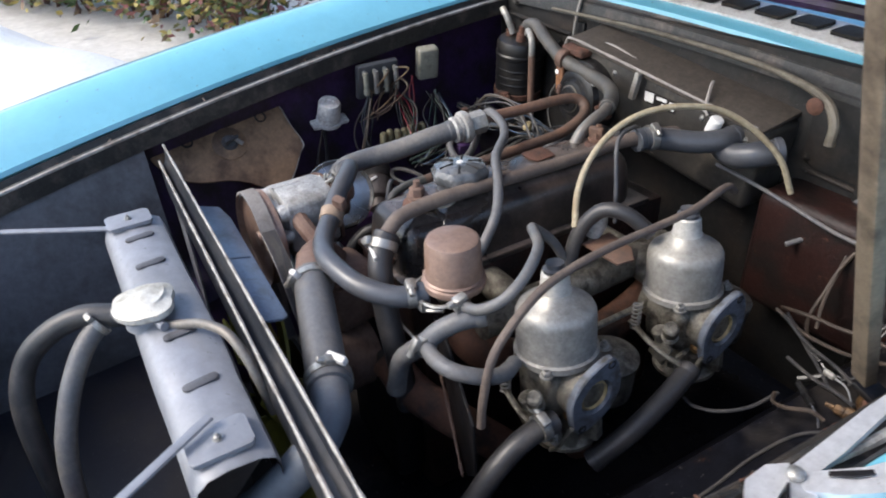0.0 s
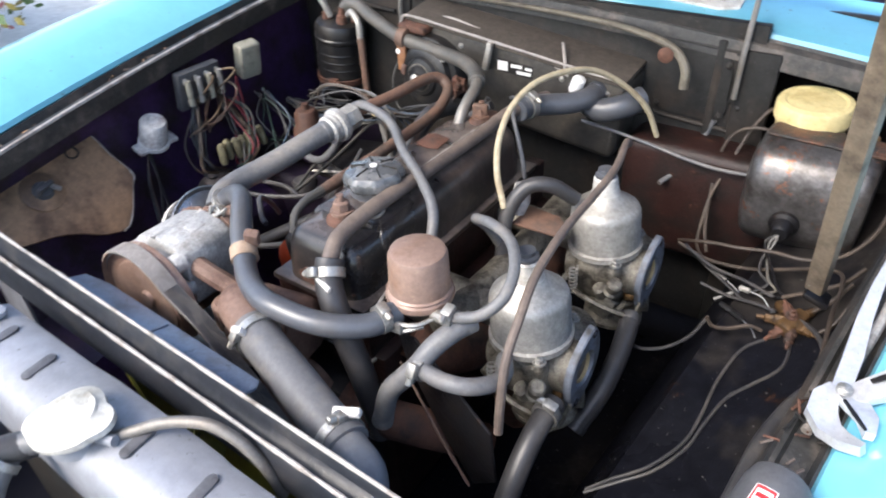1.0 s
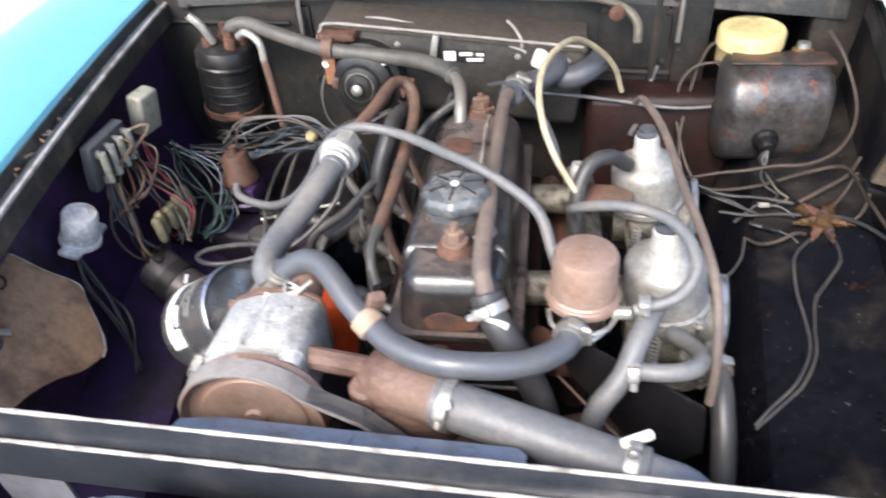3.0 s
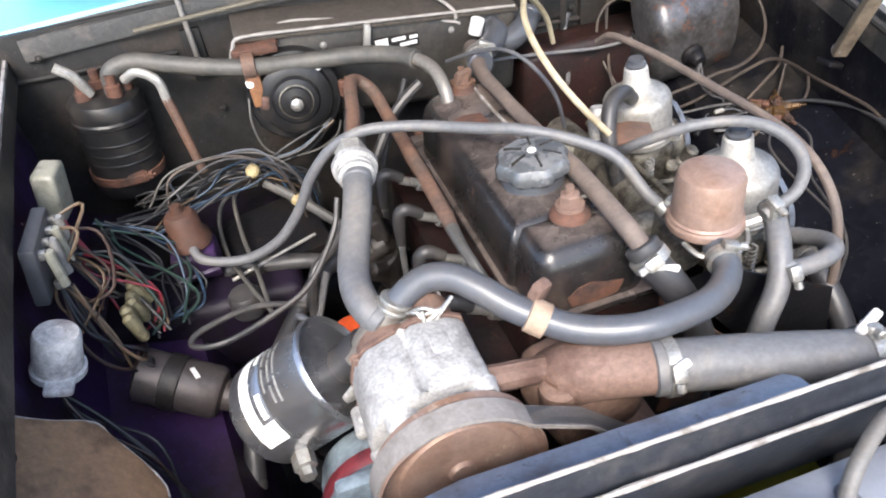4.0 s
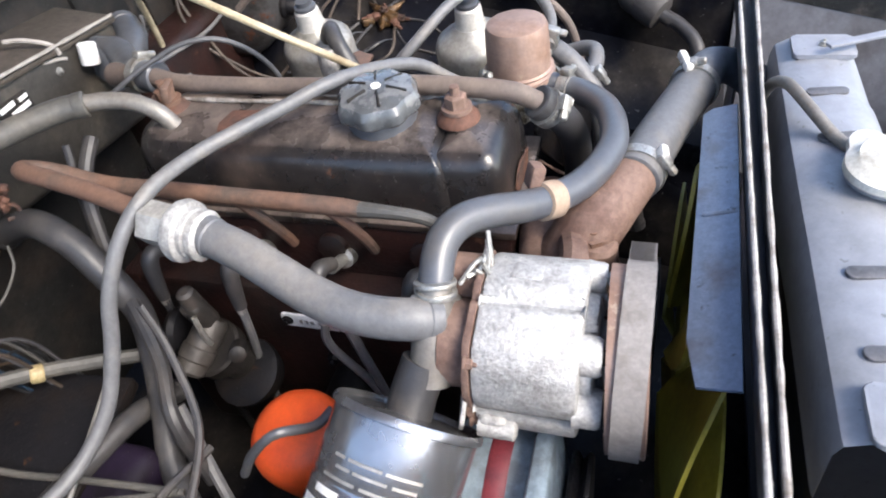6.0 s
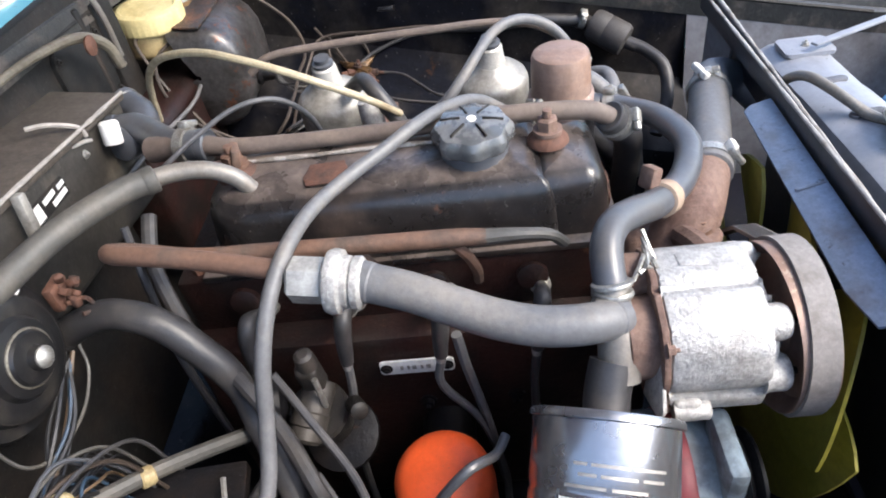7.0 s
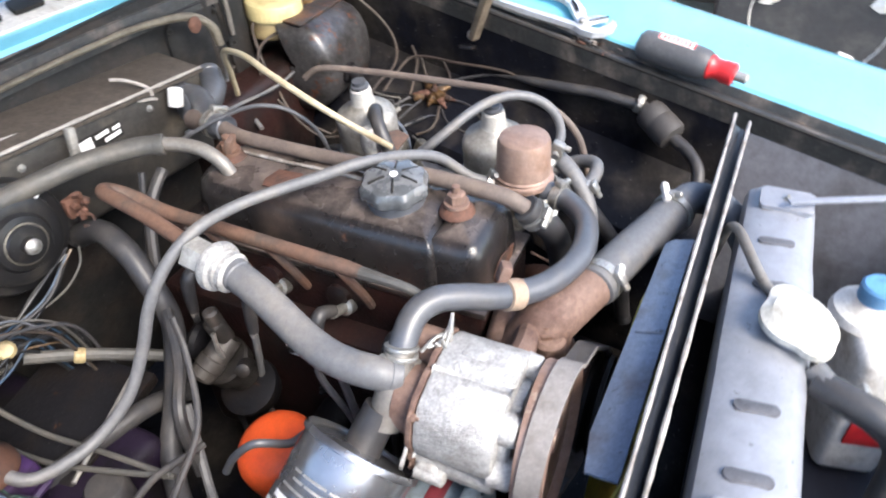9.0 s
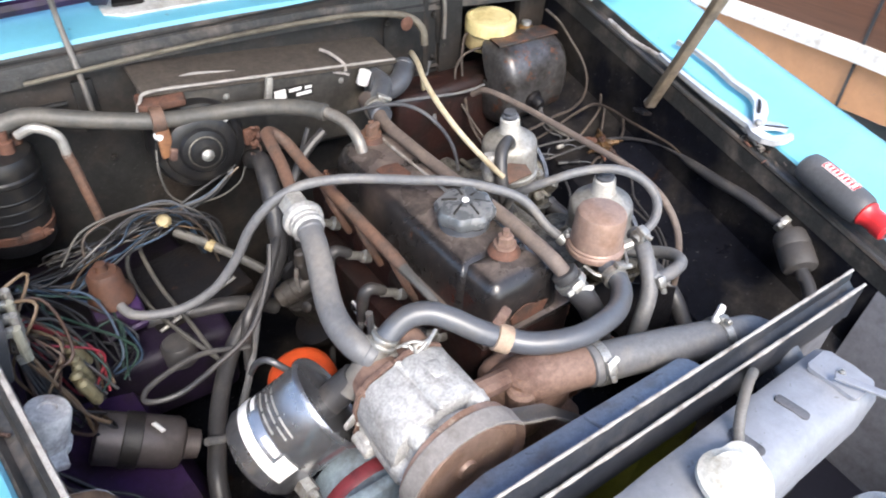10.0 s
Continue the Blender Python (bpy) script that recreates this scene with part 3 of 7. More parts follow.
part("tube", tube([(0.018, -0.382, 0.790), (0.040, -0.360, 0.796), (0.060, -0.345, 0.804), (0.086, -0.331, 0.810), (0.112, -0.320, 0.810), (0.138, -0.312, 0.795), (0.158, -0.306, 0.765), (0.168, -0.30, 0.72)], 0.0062, 12), DULLPIPE, oflow)
for a, b in (((-0.262, -0.385, 0.796), (-0.605, -0.790, 0.752)), ((0.215, -0.372, 0.796), (0.486, -0.880, 0.765))):
    st = thing("radiator_stay", a, "flat pale steel stay from the radiator to the front panel", "stay", "radiator stays")
    run = Vector(b) - Vector(a)
    part("strap", slab([(0, -0.0055), (run.length, -0.0055), (run.length, 0.0055), (0, 0.0055)], a, run, Vector((0, 0, 1)).cross(run), 0.004, 0.001), RADIATOR, st)

# hoses in front of the radiator
fh = thing("front_hose", (-0.2, -0.5, 0.5), "dark grey rubber hoses before the radiator", "hose")
part("tube", tube([(-0.050, -0.415, 0.778), (-0.070, -0.440, 0.770), (-0.060, -0.480, 0.740), (-0.030, -0.52, 0.68), (0.0, -0.545, 0.60), (0.01, -0.56, 0.42)], 0.0135, 12), GREYHOSE, fh)
part("tube", tube([(-0.060, -0.420, 0.772), (-0.085, -0.470, 0.775), (-0.100, -0.520, 0.752), (-0.105, -0.555, 0.715), (-0.09, -0.575, 0.66), (-0.07, -0.58, 0.56), (-0.06, -0.58, 0.42)], 0.0155, 12), DARKHOSE, fh)
clamp((-0.068, -0.452, 0.765), (0.1, -0.6, -0.3), 0.0145, fh, (0, 0.3, 1), 0.008)
bottle = thing("coolant_bottle", (0.19, -0.54, 0.41), "white plastic bottle with a blue cap before the radiator", "bottle")
bb = box((0.185, -0.535, 0.53), (0.13, 0.09, 0.24), 0.018, (0, 0, 12), 4)
part("body", bb, WHITE, bottle)
part("shoulder", lathe([(0.050, 0), (0.046, 0.012), (0.024, 0.028), (0.021, 0.034)], (0.21, -0.51, 0.645)), WHITE, bottle)
part("cap", lathe([(0.023, 0), (0.024, 0.003), (0.024, 0.022), (0.021, 0.026), (0, 0.027)], (0.21, -0.51, 0.675), (0, 0, 1), 32), surface("blue_cap_plastic", (0.10, 0.26, 0.46), 0.4, 0, None, 0.3, 0.03, 0.05, 0.03), bottle, "ribbed blue cap")
part("label", box((0.185, -0.582, 0.55), (0.09, 0.004, 0.10), 0.001, (0, 0, 12)), RED, bottle, "red label")
part("label", box((0.1192, -0.549, 0.525), (0.004, 0.050, 0.075), 0.001, (0, 0, 12)), RED, bottle, "red label")

# ---- fan ----
fan = thing("radiator_fan", (-0.03, -0.28, 0.35), "yellow plastic radiator fan at rest", "fan")
fc = Vector((-0.055, -0.258, 0.568))
part("hub", lathe([(0.055, -0.02), (0.06, 0.0), (0.06, 0.02), (0.03, 0.025)], fc, (0, -1, 0)), YELLOW, fan)
for k in range(7):
    a = 2 * math.pi * (k + 0.75) / 7
    blade = []
    for i in range(7):
        rr = 0.05 + 0.160 * i / 6
        w = 0.020 + 0.072 * math.sin(math.pi * min(1, i / 6 * 0.55 + 0.06))
        row = []
        for j in (0, 0.5, 1, 1.5, 2, 2.5, 3, 3.5, 4):
            q = (j / 4 - 0.5) * w * 2
            d = -0.058 * (j / 4 - 0.5) * (1.1 - 0.4 * i / 6) + 0.008 * math.cos(math.pi * (j / 4 - 0.5))
            row.append(fc + Vector((math.sin(a), 0, math.cos(a))) * (rr - 0.022 * (i / 6) ** 2 * (2 * (j / 4 - 0.5)) ** 2) + Vector((math.cos(a), 0, -math.sin(a))) * q + Vector((0, d, 0)))
        blade.append(row)
    part("blade", thicken(sweep(blade), 0.004), YELLOW, fan)

# ---- engine ----
eng = thing("engine", (0, 0.18, 0.3), "four-cylinder engine with grimy maroon block and head", "engine")
part("cylinder_head", box((0.0, 0.185, 0.705), (0.165, 0.50, 0.085), 0.006), MAROON, eng, "maroon cast cylinder head")
part("block", box((-0.01, 0.19, 0.50), (0.225, 0.50, 0.34), 0.012), MAROON, eng, "oily maroon cylinder block")
part("timing_cover", box((0.0, -0.085, 0.50), (0.17, 0.06, 0.26), 0.02), OILY, eng)
part("gasket_line", box((0.0, 0.185, 0.6635), (0.172, 0.505, 0.004), 0.001), STEEL, eng)
for y in (0.03, 0.14, 0.25, 0.36):
    part("head_boss", lathe([(0.018, 0), (0.017, 0.012), (0.012, 0.014)], (-0.08, y, 0.715), (-1, 0, 0.2), 16), MAROON, eng)
    part("head_nut", bolt((-0.062, y + 0.05, 0.742), (0, 0, 1), 0.009, 0.014), RUST, eng)
for y in (0.06, 0.17, 0.28, 0.38):
    part("side_cover_bolt", bolt((-0.122, y, 0.55), (-1, 0, 0), 0.007, 0.01), OILY, eng)
tag = part("metal_tag", slab(rounded(0.088, 0.022, 0.004), (-0.1275, 0.173, 0.625), (0, -1, 0), (0, 0, 1), 0.003, 0.0008), LABEL, eng, "small bright metal plate with worn marks")
for i, (dy, w) in enumerate(((-0.018, 0.004), (-0.010, 0.003), (-0.003, 0.005), (0.006, 0.003), (0.014, 0.005))):
    part("mark", box((-0.1295, 0.173 - dy, 0.625), (0.001, w, 0.006), 0), DASH, tag)
for y in (0.137, 0.209):
    part("rivet", bolt((-0.129, y, 0.625), (-1, 0, 0), 0.005, 0.004), OILY, eng)
part("water_pump", lathe([(0.055, 0), (0.055, 0.05), (0.035, 0.07), (0.02, 0.09)], (-0.01, -0.10, 0.60), (0, -1, 0), 24), BROWN, eng)
part("pump_pulley", lathe([(0.07, 0), (0.07, 0.006), (0.06, 0.012), (0.07, 0.018), (0.07, 0.024), (0.03, 0.026)], (-0.02, -0.19, 0.575), (0, -1, 0), 32), OILY, eng)

# thermostat housing and its elbow
th = thing("thermostat_housing", (-0.04, -0.13, 0.69), "brown cast-iron thermostat elbow with a bolt", "thermostat housing")
part("base", box((-0.045, -0.115, 0.70), (0.11, 0.10, 0.09), 0.022, (0, 0, 10), 3), BROWN, th)
part("elbow", tube([(-0.085, -0.115, 0.715), (-0.065, -0.140, 0.752), (-0.035, -0.160, 0.763), (0.015, -0.182, 0.768)], [0.033, 0.033, 0.028, 0.0255], 18), BROWN, th)
part("ear", lathe([(0.020, 0), (0.020, 0.035), (0.016, 0.04)], (-0.087, -0.150, 0.718), (0, 0, 1), 18), BROWN, th)
part("nut", bolt((-0.087, -0.146, 0.752), (0, 0, 1), 0.011, 0.013), COPPERY, th)
part("bolt", bolt((0.005, -0.145, 0.742), (0, 0, 1), 0.008, 0.012), COPPERY, th)

# rocker cover
rc = thing("rocker_cover", (0, 0.18, 0.745), "long black rocker cover, worn and oil-stained", "rocker cover")


def pressed(x0, x1, y0, y1, radii, rows_):
    """A pressed cover: (inset, height) rows over a plan with its own radius at each corner."""
    bm = bmesh.new()
    rings = []
    for inset, z in rows_:
        ring = []
        for (cx, cy, a0), rad_ in zip(((x1, y1, 0), (x0, y1, 90), (x0, y0, 180), (x1, y0, 270)), radii):
            rad_ = max(rad_, inset + 0.002)
            ox, oy = cx + (-rad_ if cx == x1 else rad_), cy + (-rad_ if cy == y1 else rad_)
            for k in range(9):
                a = radians(a0 + 90 * k / 8)
                ring.append(bm.verts.new((ox + (rad_ - inset) * math.cos(a), oy + (rad_ - inset) * math.sin(a), z + 0.004 * inset * math.sin(30 * a))))
        rings.append(ring)
    for a, b in zip(rings, rings[1:]):
        for k in range(len(a)):
            j = (k + 1) % len(a)
            bm.faces.new((a[k], a[j], b[j], b[k]))
    bm.faces.new(rings[-1])
    return bm


rise = ((0.0, 0.752), (0.003, 0.786), (0.006, 0.808), (0.010, 0.819), (0.016, 0.8265), (0.025, 0.8315), (0.044, 0.8365))
main = pressed(-0.077, 0.072, -0.004, 0.392, (0.055, 0.060, 0.014, 0.014), rise)
nose = pressed(-0.070, 0.070, -0.062, 0.030, (0.01, 0.01, 0.030, 0.030), [(i, z - 0.003) for i, z in rise])
rim = box((0.0, 0.165, 0.750), (0.168, 0.470, 0.010), 0.003)
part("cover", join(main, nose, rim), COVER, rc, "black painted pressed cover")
part("seam", tube([(0.020, 0.352, 0.832), (0.0145, 0.335, 0.8385), (0.013, 0.27, 0.839), (0.014, 0.19, 0.839), (0.014, 0.125, 0.838)], 0.0028, 8, 8, rough=0.35), WORNWHITE, rc, "pale worn seam bead")
part("patch", slab([(-0.020, -0.021), (0.004, -0.024), (0.021, -0.018), (0.019, 0.020), (-0.006, 0.025), (-0.021, 0.019)], (-0.024, 0.243, 0.8378), (1, 0, 0.0), (0, 1, 0), 0.0016, 0.0004), RUST, rc, "rubbed rusty patch")
part("patch", slab([(-0.030, -0.012), (0.0, -0.015), (0.026, -0.011), (0.033, 0.004), (0.012, 0.008), (-0.006, 0.015), (-0.022, 0.011), (-0.034, 0.0)], (0.0, -0.0625, 0.772), (1, 0, 0), (0, 0, 1), 0.002), RUST, rc)
for y in (0.0, 0.35):
    part("cup_washer", lathe([(0.023, 0), (0.022, 0.004), (0.016, 0.010), (0.012, 0.011)], (0, y, 0.833), (0, 0, 1), 24), RUST, rc, "rusty cup washer")
    part("nut", bolt((0, y, 0.844), (0, 0, 1), 0.011, 0.018), COPPERY if y else BROWN, rc)
part("lug", join(box((0.0, 0.347, 0.852), (0.026, 0.010, 0.034), 0.003, (15, 0, 20)), box((0.004, 0.362, 0.842), (0.030, 0.030, 0.008), 0.003, (0, 0, 20))), COPPERY, rc, "orange-brown lifting lug")
ocap = thing("oil_filler_cap", (-0.008, 0.08, 0.835), "black ribbed oil filler cap, dusty on top", "oil cap")
part("skirt", lathe([(0.037, 0), (0.037, 0.022), (0.034, 0.026)], (-0.008, 0.08, 0.826), (0, 0, 1), 40, lambda a, i: 1 + 0.012 * math.cos(20 * a)), RUBBER, ocap)
part("top", lathe([(0.040, 0), (0.043, 0.004), (0.043, 0.014), (0.038, 0.021), (0.024, 0.025), (0.010, 0.0258), (0, 0.026)], (-0.008, 0.08, 0.849), (-0.05, 0, 1), 64, lambda a, i: 1 + (0.045 * math.cos(8 * a) if i < 5 else 0)), surface("dusty_black_plastic", (0.085, 0.09, 0.095), 0.22, 0, (0.19, 0.19, 0.19), 0.4, 0.03, 0.12, 0.06, 0.4), ocap, "star-shaped grey top")
for a in (20, 75, 140, 205, 265, 325):
    part("crack", box((-0.008 + 0.023 * math.cos(radians(a)), 0.08 + 0.023 * math.sin(radians(a)), 0.8735), (0.022, 0.0022, 0.004), 0.0005, (0, 8, a)), BAY, ocap, "dark groove")
part("stud", lathe([(0.006, 0), (0.005, 0.003), (0, 0.004)], (-0.008, 0.08, 0.8735), (0, 0, 1), 12), LABEL, ocap)
part("tie", tube([(0.03, 0.05, 0.84), (0.045, 0.03, 0.842), (0.04, 0.015, 0.840), (0.02, 0.012, 0.842)], 0.0022, 6), STEEL, ocap)

# heat shield and manifolds
hs = thing("heat_shield", (0.2, -0.05, 0.56), "dark steel heat shield with a bright worn edge", "heat shield")
part("plate", slab([(-0.085, 0.04), (-0.05, 0.055), (0.09, 0.0), (0.10, -0.08), (0.06, -0.125), (0.0, -0.08), (-0.07, 0.0)], (0.208, -0.075, 0.690), (1, -0.28, 0), (0, 0, 1), 0.004, 0.001), OILY, hs)
part("edge", tube([(0.128, -0.057, 0.682), (0.205, -0.078, 0.6), (0.262, -0.098, 0.563)], 0.0022, 6, rough=0.8), BROWN, hs)
mf = thing("manifold", (0.12, 0.18, 0.6), "rusty inlet and exhaust manifolds beside the head", "manifold")
part("exhaust", tube([(0.10, 0.0, 0.67), (0.14, 0.02, 0.64), (0.155, 0.1, 0.60), (0.155, 0.25, 0.585), (0.14, 0.38, 0.62), (0.10, 0.40, 0.67)], 0.030, 14), RUST, mf)
part("exhaust_pipe", tube([(0.155, 0.17, 0.60), (0.17, 0.15, 0.50), (0.17, 0.2, 0.35)], 0.028, 12), RUST, mf)
part("inlet", tube([(0.16, 0.0, 0.715), (0.165, 0.12, 0.715), (0.165, 0.24, 0.715), (0.16, 0.36, 0.715)], 0.026, 14), CARB, mf)
for y in (0.07, 0.29):
    part("inlet_branch", tube([(0.08, y, 0.715), (0.16, y, 0.715), (0.235, y, 0.71)], 0.024, 12), CARB, mf)
part("lower_pipe", tube([(0.06, -0.10, 0.62), (0.12, -0.09, 0.60), (0.18, -0.06, 0.58), (0.22, 0.0, 0.52)], 0.028, 12), RUST, mf)


# ---- carburettors ----
def carburettor(y):
    cb = thing("carburettor", (0.27, y, 0.60), "twin side-draught carburettor with a dull alloy suction chamber", "carburettor", "twin carburettors")
    ax = Vector((-0.10, 0.0, 1.0)).normalized()
    b = Vector((0.264, y - 0.002, 0.716))
    part("suction_chamber", lathe([(0.056, 0), (0.056, 0.008), (0.0520, 0.010), (0.0522, 0.058), (0.0515, 0.064), (0.0490, 0.070), (0.0440, 0.0745), (0.0370, 0.0785), (0.0300, 0.083), (0.0250, 0.0885), (0.0220, 0.092)], b, ax, 40), DASH, cb, "dull silver suction chamber")
    part("neck", lathe([(0.0225, 0.089), (0.0195, 0.097), (0.0175, 0.116), (0.0145, 0.119)], b, ax, 24), WHITEALLOY, cb, "pale damper neck")
    part("damper_cap", lathe([(0.0150, 0), (0.0155, 0.006), (0.0115, 0.008), (0.0115, 0.014), (0, 0.015)], b + ax * 0.117, ax, 14), RUBBER, cb, "black plastic damper cap")
    part("body", join(box((0.272, y, 0.675), (0.075, 0.095, 0.072), 0.016, (0, -6, 0), 3), lathe([(0.036, 0), (0.036, 0.12)], (0.215, y, 0.678), (1, 0, 0.06), 24)), CARB, cb, "grimy alloy carburettor body")
    fx, fy = Vector((0, 0.40, 0.92)), Vector((-0.06, -0.92, 0.40))
    rim_, hole_ = [], []
    for k in range(32):
        q = 2 * math.pi * k / 32
        rim_.append((0.046 * math.cos(q) * (1 + 0.26 * abs(math.cos(q)) ** 6), 0.037 * math.sin(q)))
        hole_.append((0.027 * math.cos(q), 0.0225 * math.sin(q)))
    fl_ = bmesh.new()
    o = Vector((0.337, y, 0.692))
    loops = [[fl_.verts.new(o + fx * u * g + fy * v * g + Vector((h, 0, 0))) for u, v in src] for src, g, h in ((rim_, 1.0, -0.005), (rim_, 1.0, 0.003), (rim_, 0.96, 0.005), (hole_, 1.0, 0.005), (hole_, 0.9, -0.003), (hole_, 0.85, -0.03))]
    for la, lb in zip(loops, loops[1:]):
        for k in range(32):
            fl_.faces.new((la[k], la[(k + 1) % 32], lb[(k + 1) % 32], lb[k]))
    part("mouth_flange", fl_, FLANGEGREY, cb, "grey mouth flange with two bolt holes")
    part("throat", lathe([(0.0215, -0.034), (0.0215, -0.0), (0.0195, 0.0012), (0.0190, -0.012), (0.006, -0.014), (0.004, -0.006), (0, -0.006)], (0.338, y, 0.692), (1, 0, 0.06), 26), RESERVOIR, cb, "stained brassy throat")
    part("piston", slab([(0.019 * math.cos(q), 0.019 * math.sin(q)) for q in [math.pi * k / 10 for k in range(11)]], (0.329, y, 0.692), (0, 1, 0), (0, 0, 1), 0.004), BRASS, cb, "brassy piston edge")
    for s in (-1, 1):
        hole_at = o + fx * s * 0.049 + Vector((0.0045, 0, 0))
        part("bolt_hole", lathe([(0.0065, 0), (0.0062, 0.0014), (0.0045, 0.0016), (0.004, -0.002), (0, -0.002)], hole_at, (1, 0, 0), 12), OILY, cb, "dark bolt hole")
        part("chamber_screw", bolt((0.300, y + s * 0.048, 0.720), ax, 0.006, 0.008), STEEL, cb)
        part("spring_post", lathe([(0.011, 0), (0.012, 0.004), (0.008, 0.008), (0.011, 0.014), (0.011, 0.03), (0.008, 0.033)], (0.30 + 0.005 * s, y - 0.062 - 0.004 * s, 0.672 + 0.012 * s), (0.3 * s, -0.4, 1), 12), CARB, cb)
        part("stud", bolt((0.316, y - 0.03 + 0.014 * s, 0.640 + 0.012 * s), (0.8, -0.5, 0.2), 0.0075, 0.013), BRASS if s > 0 else STEEL, cb)
    part("float_bowl", join(lathe([(0.038, 0), (0.040, 0.01), (0.040, 0.055), (0.042, 0.058), (0.042, 0.066), (0.03, 0.074), (0, 0.077)], (0.272, y + 0.085, 0.605), (0.05, 0, 1), 24), box((0.272, y + 0.04, 0.625), (0.03, 0.06, 0.03), 0.006)), CARB, cb, "float bowl")
    part("jet_housing", join(lathe([(0.041, 0), (0.046, 0.004), (0.046, 0.010), (0.038, 0.014), (0.026, 0.022), (0.022, 0.034), (0.018, 0.055)], (0.292, y - 0.005, 0.592), (-0.05, 0, 1), 24), lathe([(0.011, 0), (0.011, 0.04)], (0.322, y - 0.02, 0.60), (-0.1, 0, 1), 10), box((0.330, y + 0.01, 0.628), (0.022, 0.018, 0.040), 0.004, (0, -8, 20))), CARB, cb, "brassy jet housing with a round base flange")
    part("linkage", join(tube([(0.325, y - 0.055, 0.665), (0.31, y - 0.06, 0.64), (0.30, y - 0.04, 0.615), (0.315, y + 0.0, 0.61)], 0.004, 6), tube([(0.235, y - 0.07, 0.67), (0.29, y - 0.075, 0.66), (0.335, y - 0.06, 0.645)], 0.0045, 6), box((0.295, y - 0.068, 0.655), (0.03, 0.006, 0.04), 0.002, (0, 20, 0)), tube([(0.342, y - 0.038, 0.66), (0.335, y - 0.048, 0.63), (0.318, y - 0.05, 0.605)], 0.003, 6)), CARB, cb, "grimy linkage rods and levers")
    part("return_spring", tube([(0.245 + 0.011 * math.cos(q * 1.1) * 0.6, y - 0.07 + 0.007 * math.sin(q * 1.1), 0.66 + 0.0012 * q) for q in range(0, 42)], 0.0016, 5, 1), STEEL, cb, "small return spring")
    return cb


carburettor(0.054)
carburettor(0.289)
tsh = thing("throttle_shaft", (0.24, 0.18, 0.69), "throttle shaft and cable bracket between the carburettors", "linkage")
part("shaft", tube([(0.235, -0.02, 0.69), (0.235, 0.40, 0.69)], 0.005, 8), CARB, tsh)
part("bracket", slab([(0, 0), (0.07, 0.01), (0.075, 0.035), (0.05, 0.05), (0, 0.05)], (0.155, 0.185, 0.775), (1, -0.1, 0), (0.1, 1, 0.1), 0.004, 0.001), COPPERY, tsh, "rusty cable bracket")
part("spring", lathe([(0.012, 0), (0.016, 0.02), (0.012, 0.045)], (0.15, 0.21, 0.78), (0.1, 0.2, 1), 14), ALU, tsh)

# ---- brown can on its clip beside the cover ----
can = thing("breather_can", (0.153, -0.037, 0.754), "brownish metal breather can on a wire clip", "breather can")
part("shell", lathe([(0.0385, 0), (0.0395, 0.003), (0.0380, 0.010), (0.0365, 0.053), (0.034, 0.059), (0.028, 0.062), (0, 0.0615)], (0.151, -0.033, 0.801), (0, 0, 1), 36), CANTOP, can)
part("rim", lathe([(0.036, 0), (0.0425, 0.003), (0.0435, 0.007), (0.0425, 0.011), (0.0395, 0.013), (0.0415, 0.016), (0.039, 0.018)], (0.151, -0.033, 0.79), (0, 0, 1), 36), CANTOP, can, "rolled lower rim")
part("base", lathe([(0.016, -0.03), (0.024, -0.02), (0.032, -0.005), (0.034, 0.002)], (0.153, -0.035, 0.792), (0, 0, 1), 24), CARB, can)
part("clip", join(tube([(0.112, -0.052, 0.79), (0.118, -0.075, 0.786), (0.145, -0.085, 0.784), (0.175, -0.077, 0.785), (0.192, -0.052, 0.789)], 0.003, 6), tube([(0.125, -0.067, 0.78), (0.153, -0.084, 0.772), (0.18, -0.067, 0.778)], 0.003, 6), box((0.15, -0.085, 0.778), (0.022, 0.008, 0.016), 0.002)), STEEL, can, "bright wire clip")
part("side_stub", tube([(0.185, -0.052, 0.789), (0.205, -0.057, 0.794)], 0.008, 10), STEEL, can)

# ---- air pump and its cleaner ----
pump = thing("air_pump", (-0.22, -0.11, 0.66), "cast aluminium belt-driven air pump with a brown pulley", "air pump")
pc = Vector((-0.211, -0.116, 0.756))
out = [(0.060, 0.030), (0.056, 0.048), (0.040, 0.058), (0.004, 0.062), (-0.003, 0.058), (-0.006, 0.052), (-0.013, 0.057), (-0.046, 0.046), (-0.060, 0.030), (-0.067, 0.004), (-0.065, -0.012), (-0.061, -0.017), (-0.066, -0.024), (-0.062, -0.044), (-0.034, -0.058), (0.030, -0.056), (0.060, -0.030)]
part("housing", slab(out, pc + Vector((0, 0.004, 0)), (1, 0, 0), (0, 0, 1), 0.084, 0.005), ALU, pump, "pale rough cast housing with stepped ribs")
part("front_cover", slab([(x * 0.72, z * 0.72) for x, z in out], pc + Vector((-0.004, -0.040, -0.004)), (1, 0, 0), (0, 0, 1), 0.016, 0.005), ALU, pump)
part("bearing_nose", lathe([(0.040, 0), (0.038, 0.004), (0.030, 0.008), (0.028, 0.018), (0.025, 0.024), (0.016, 0.024), (0.014, 0.022)], pc + Vector((0.006, -0.042, -0.016)), (0, -1, 0), 28), PALEBLUE, pump, "blue-grey bearing nose")
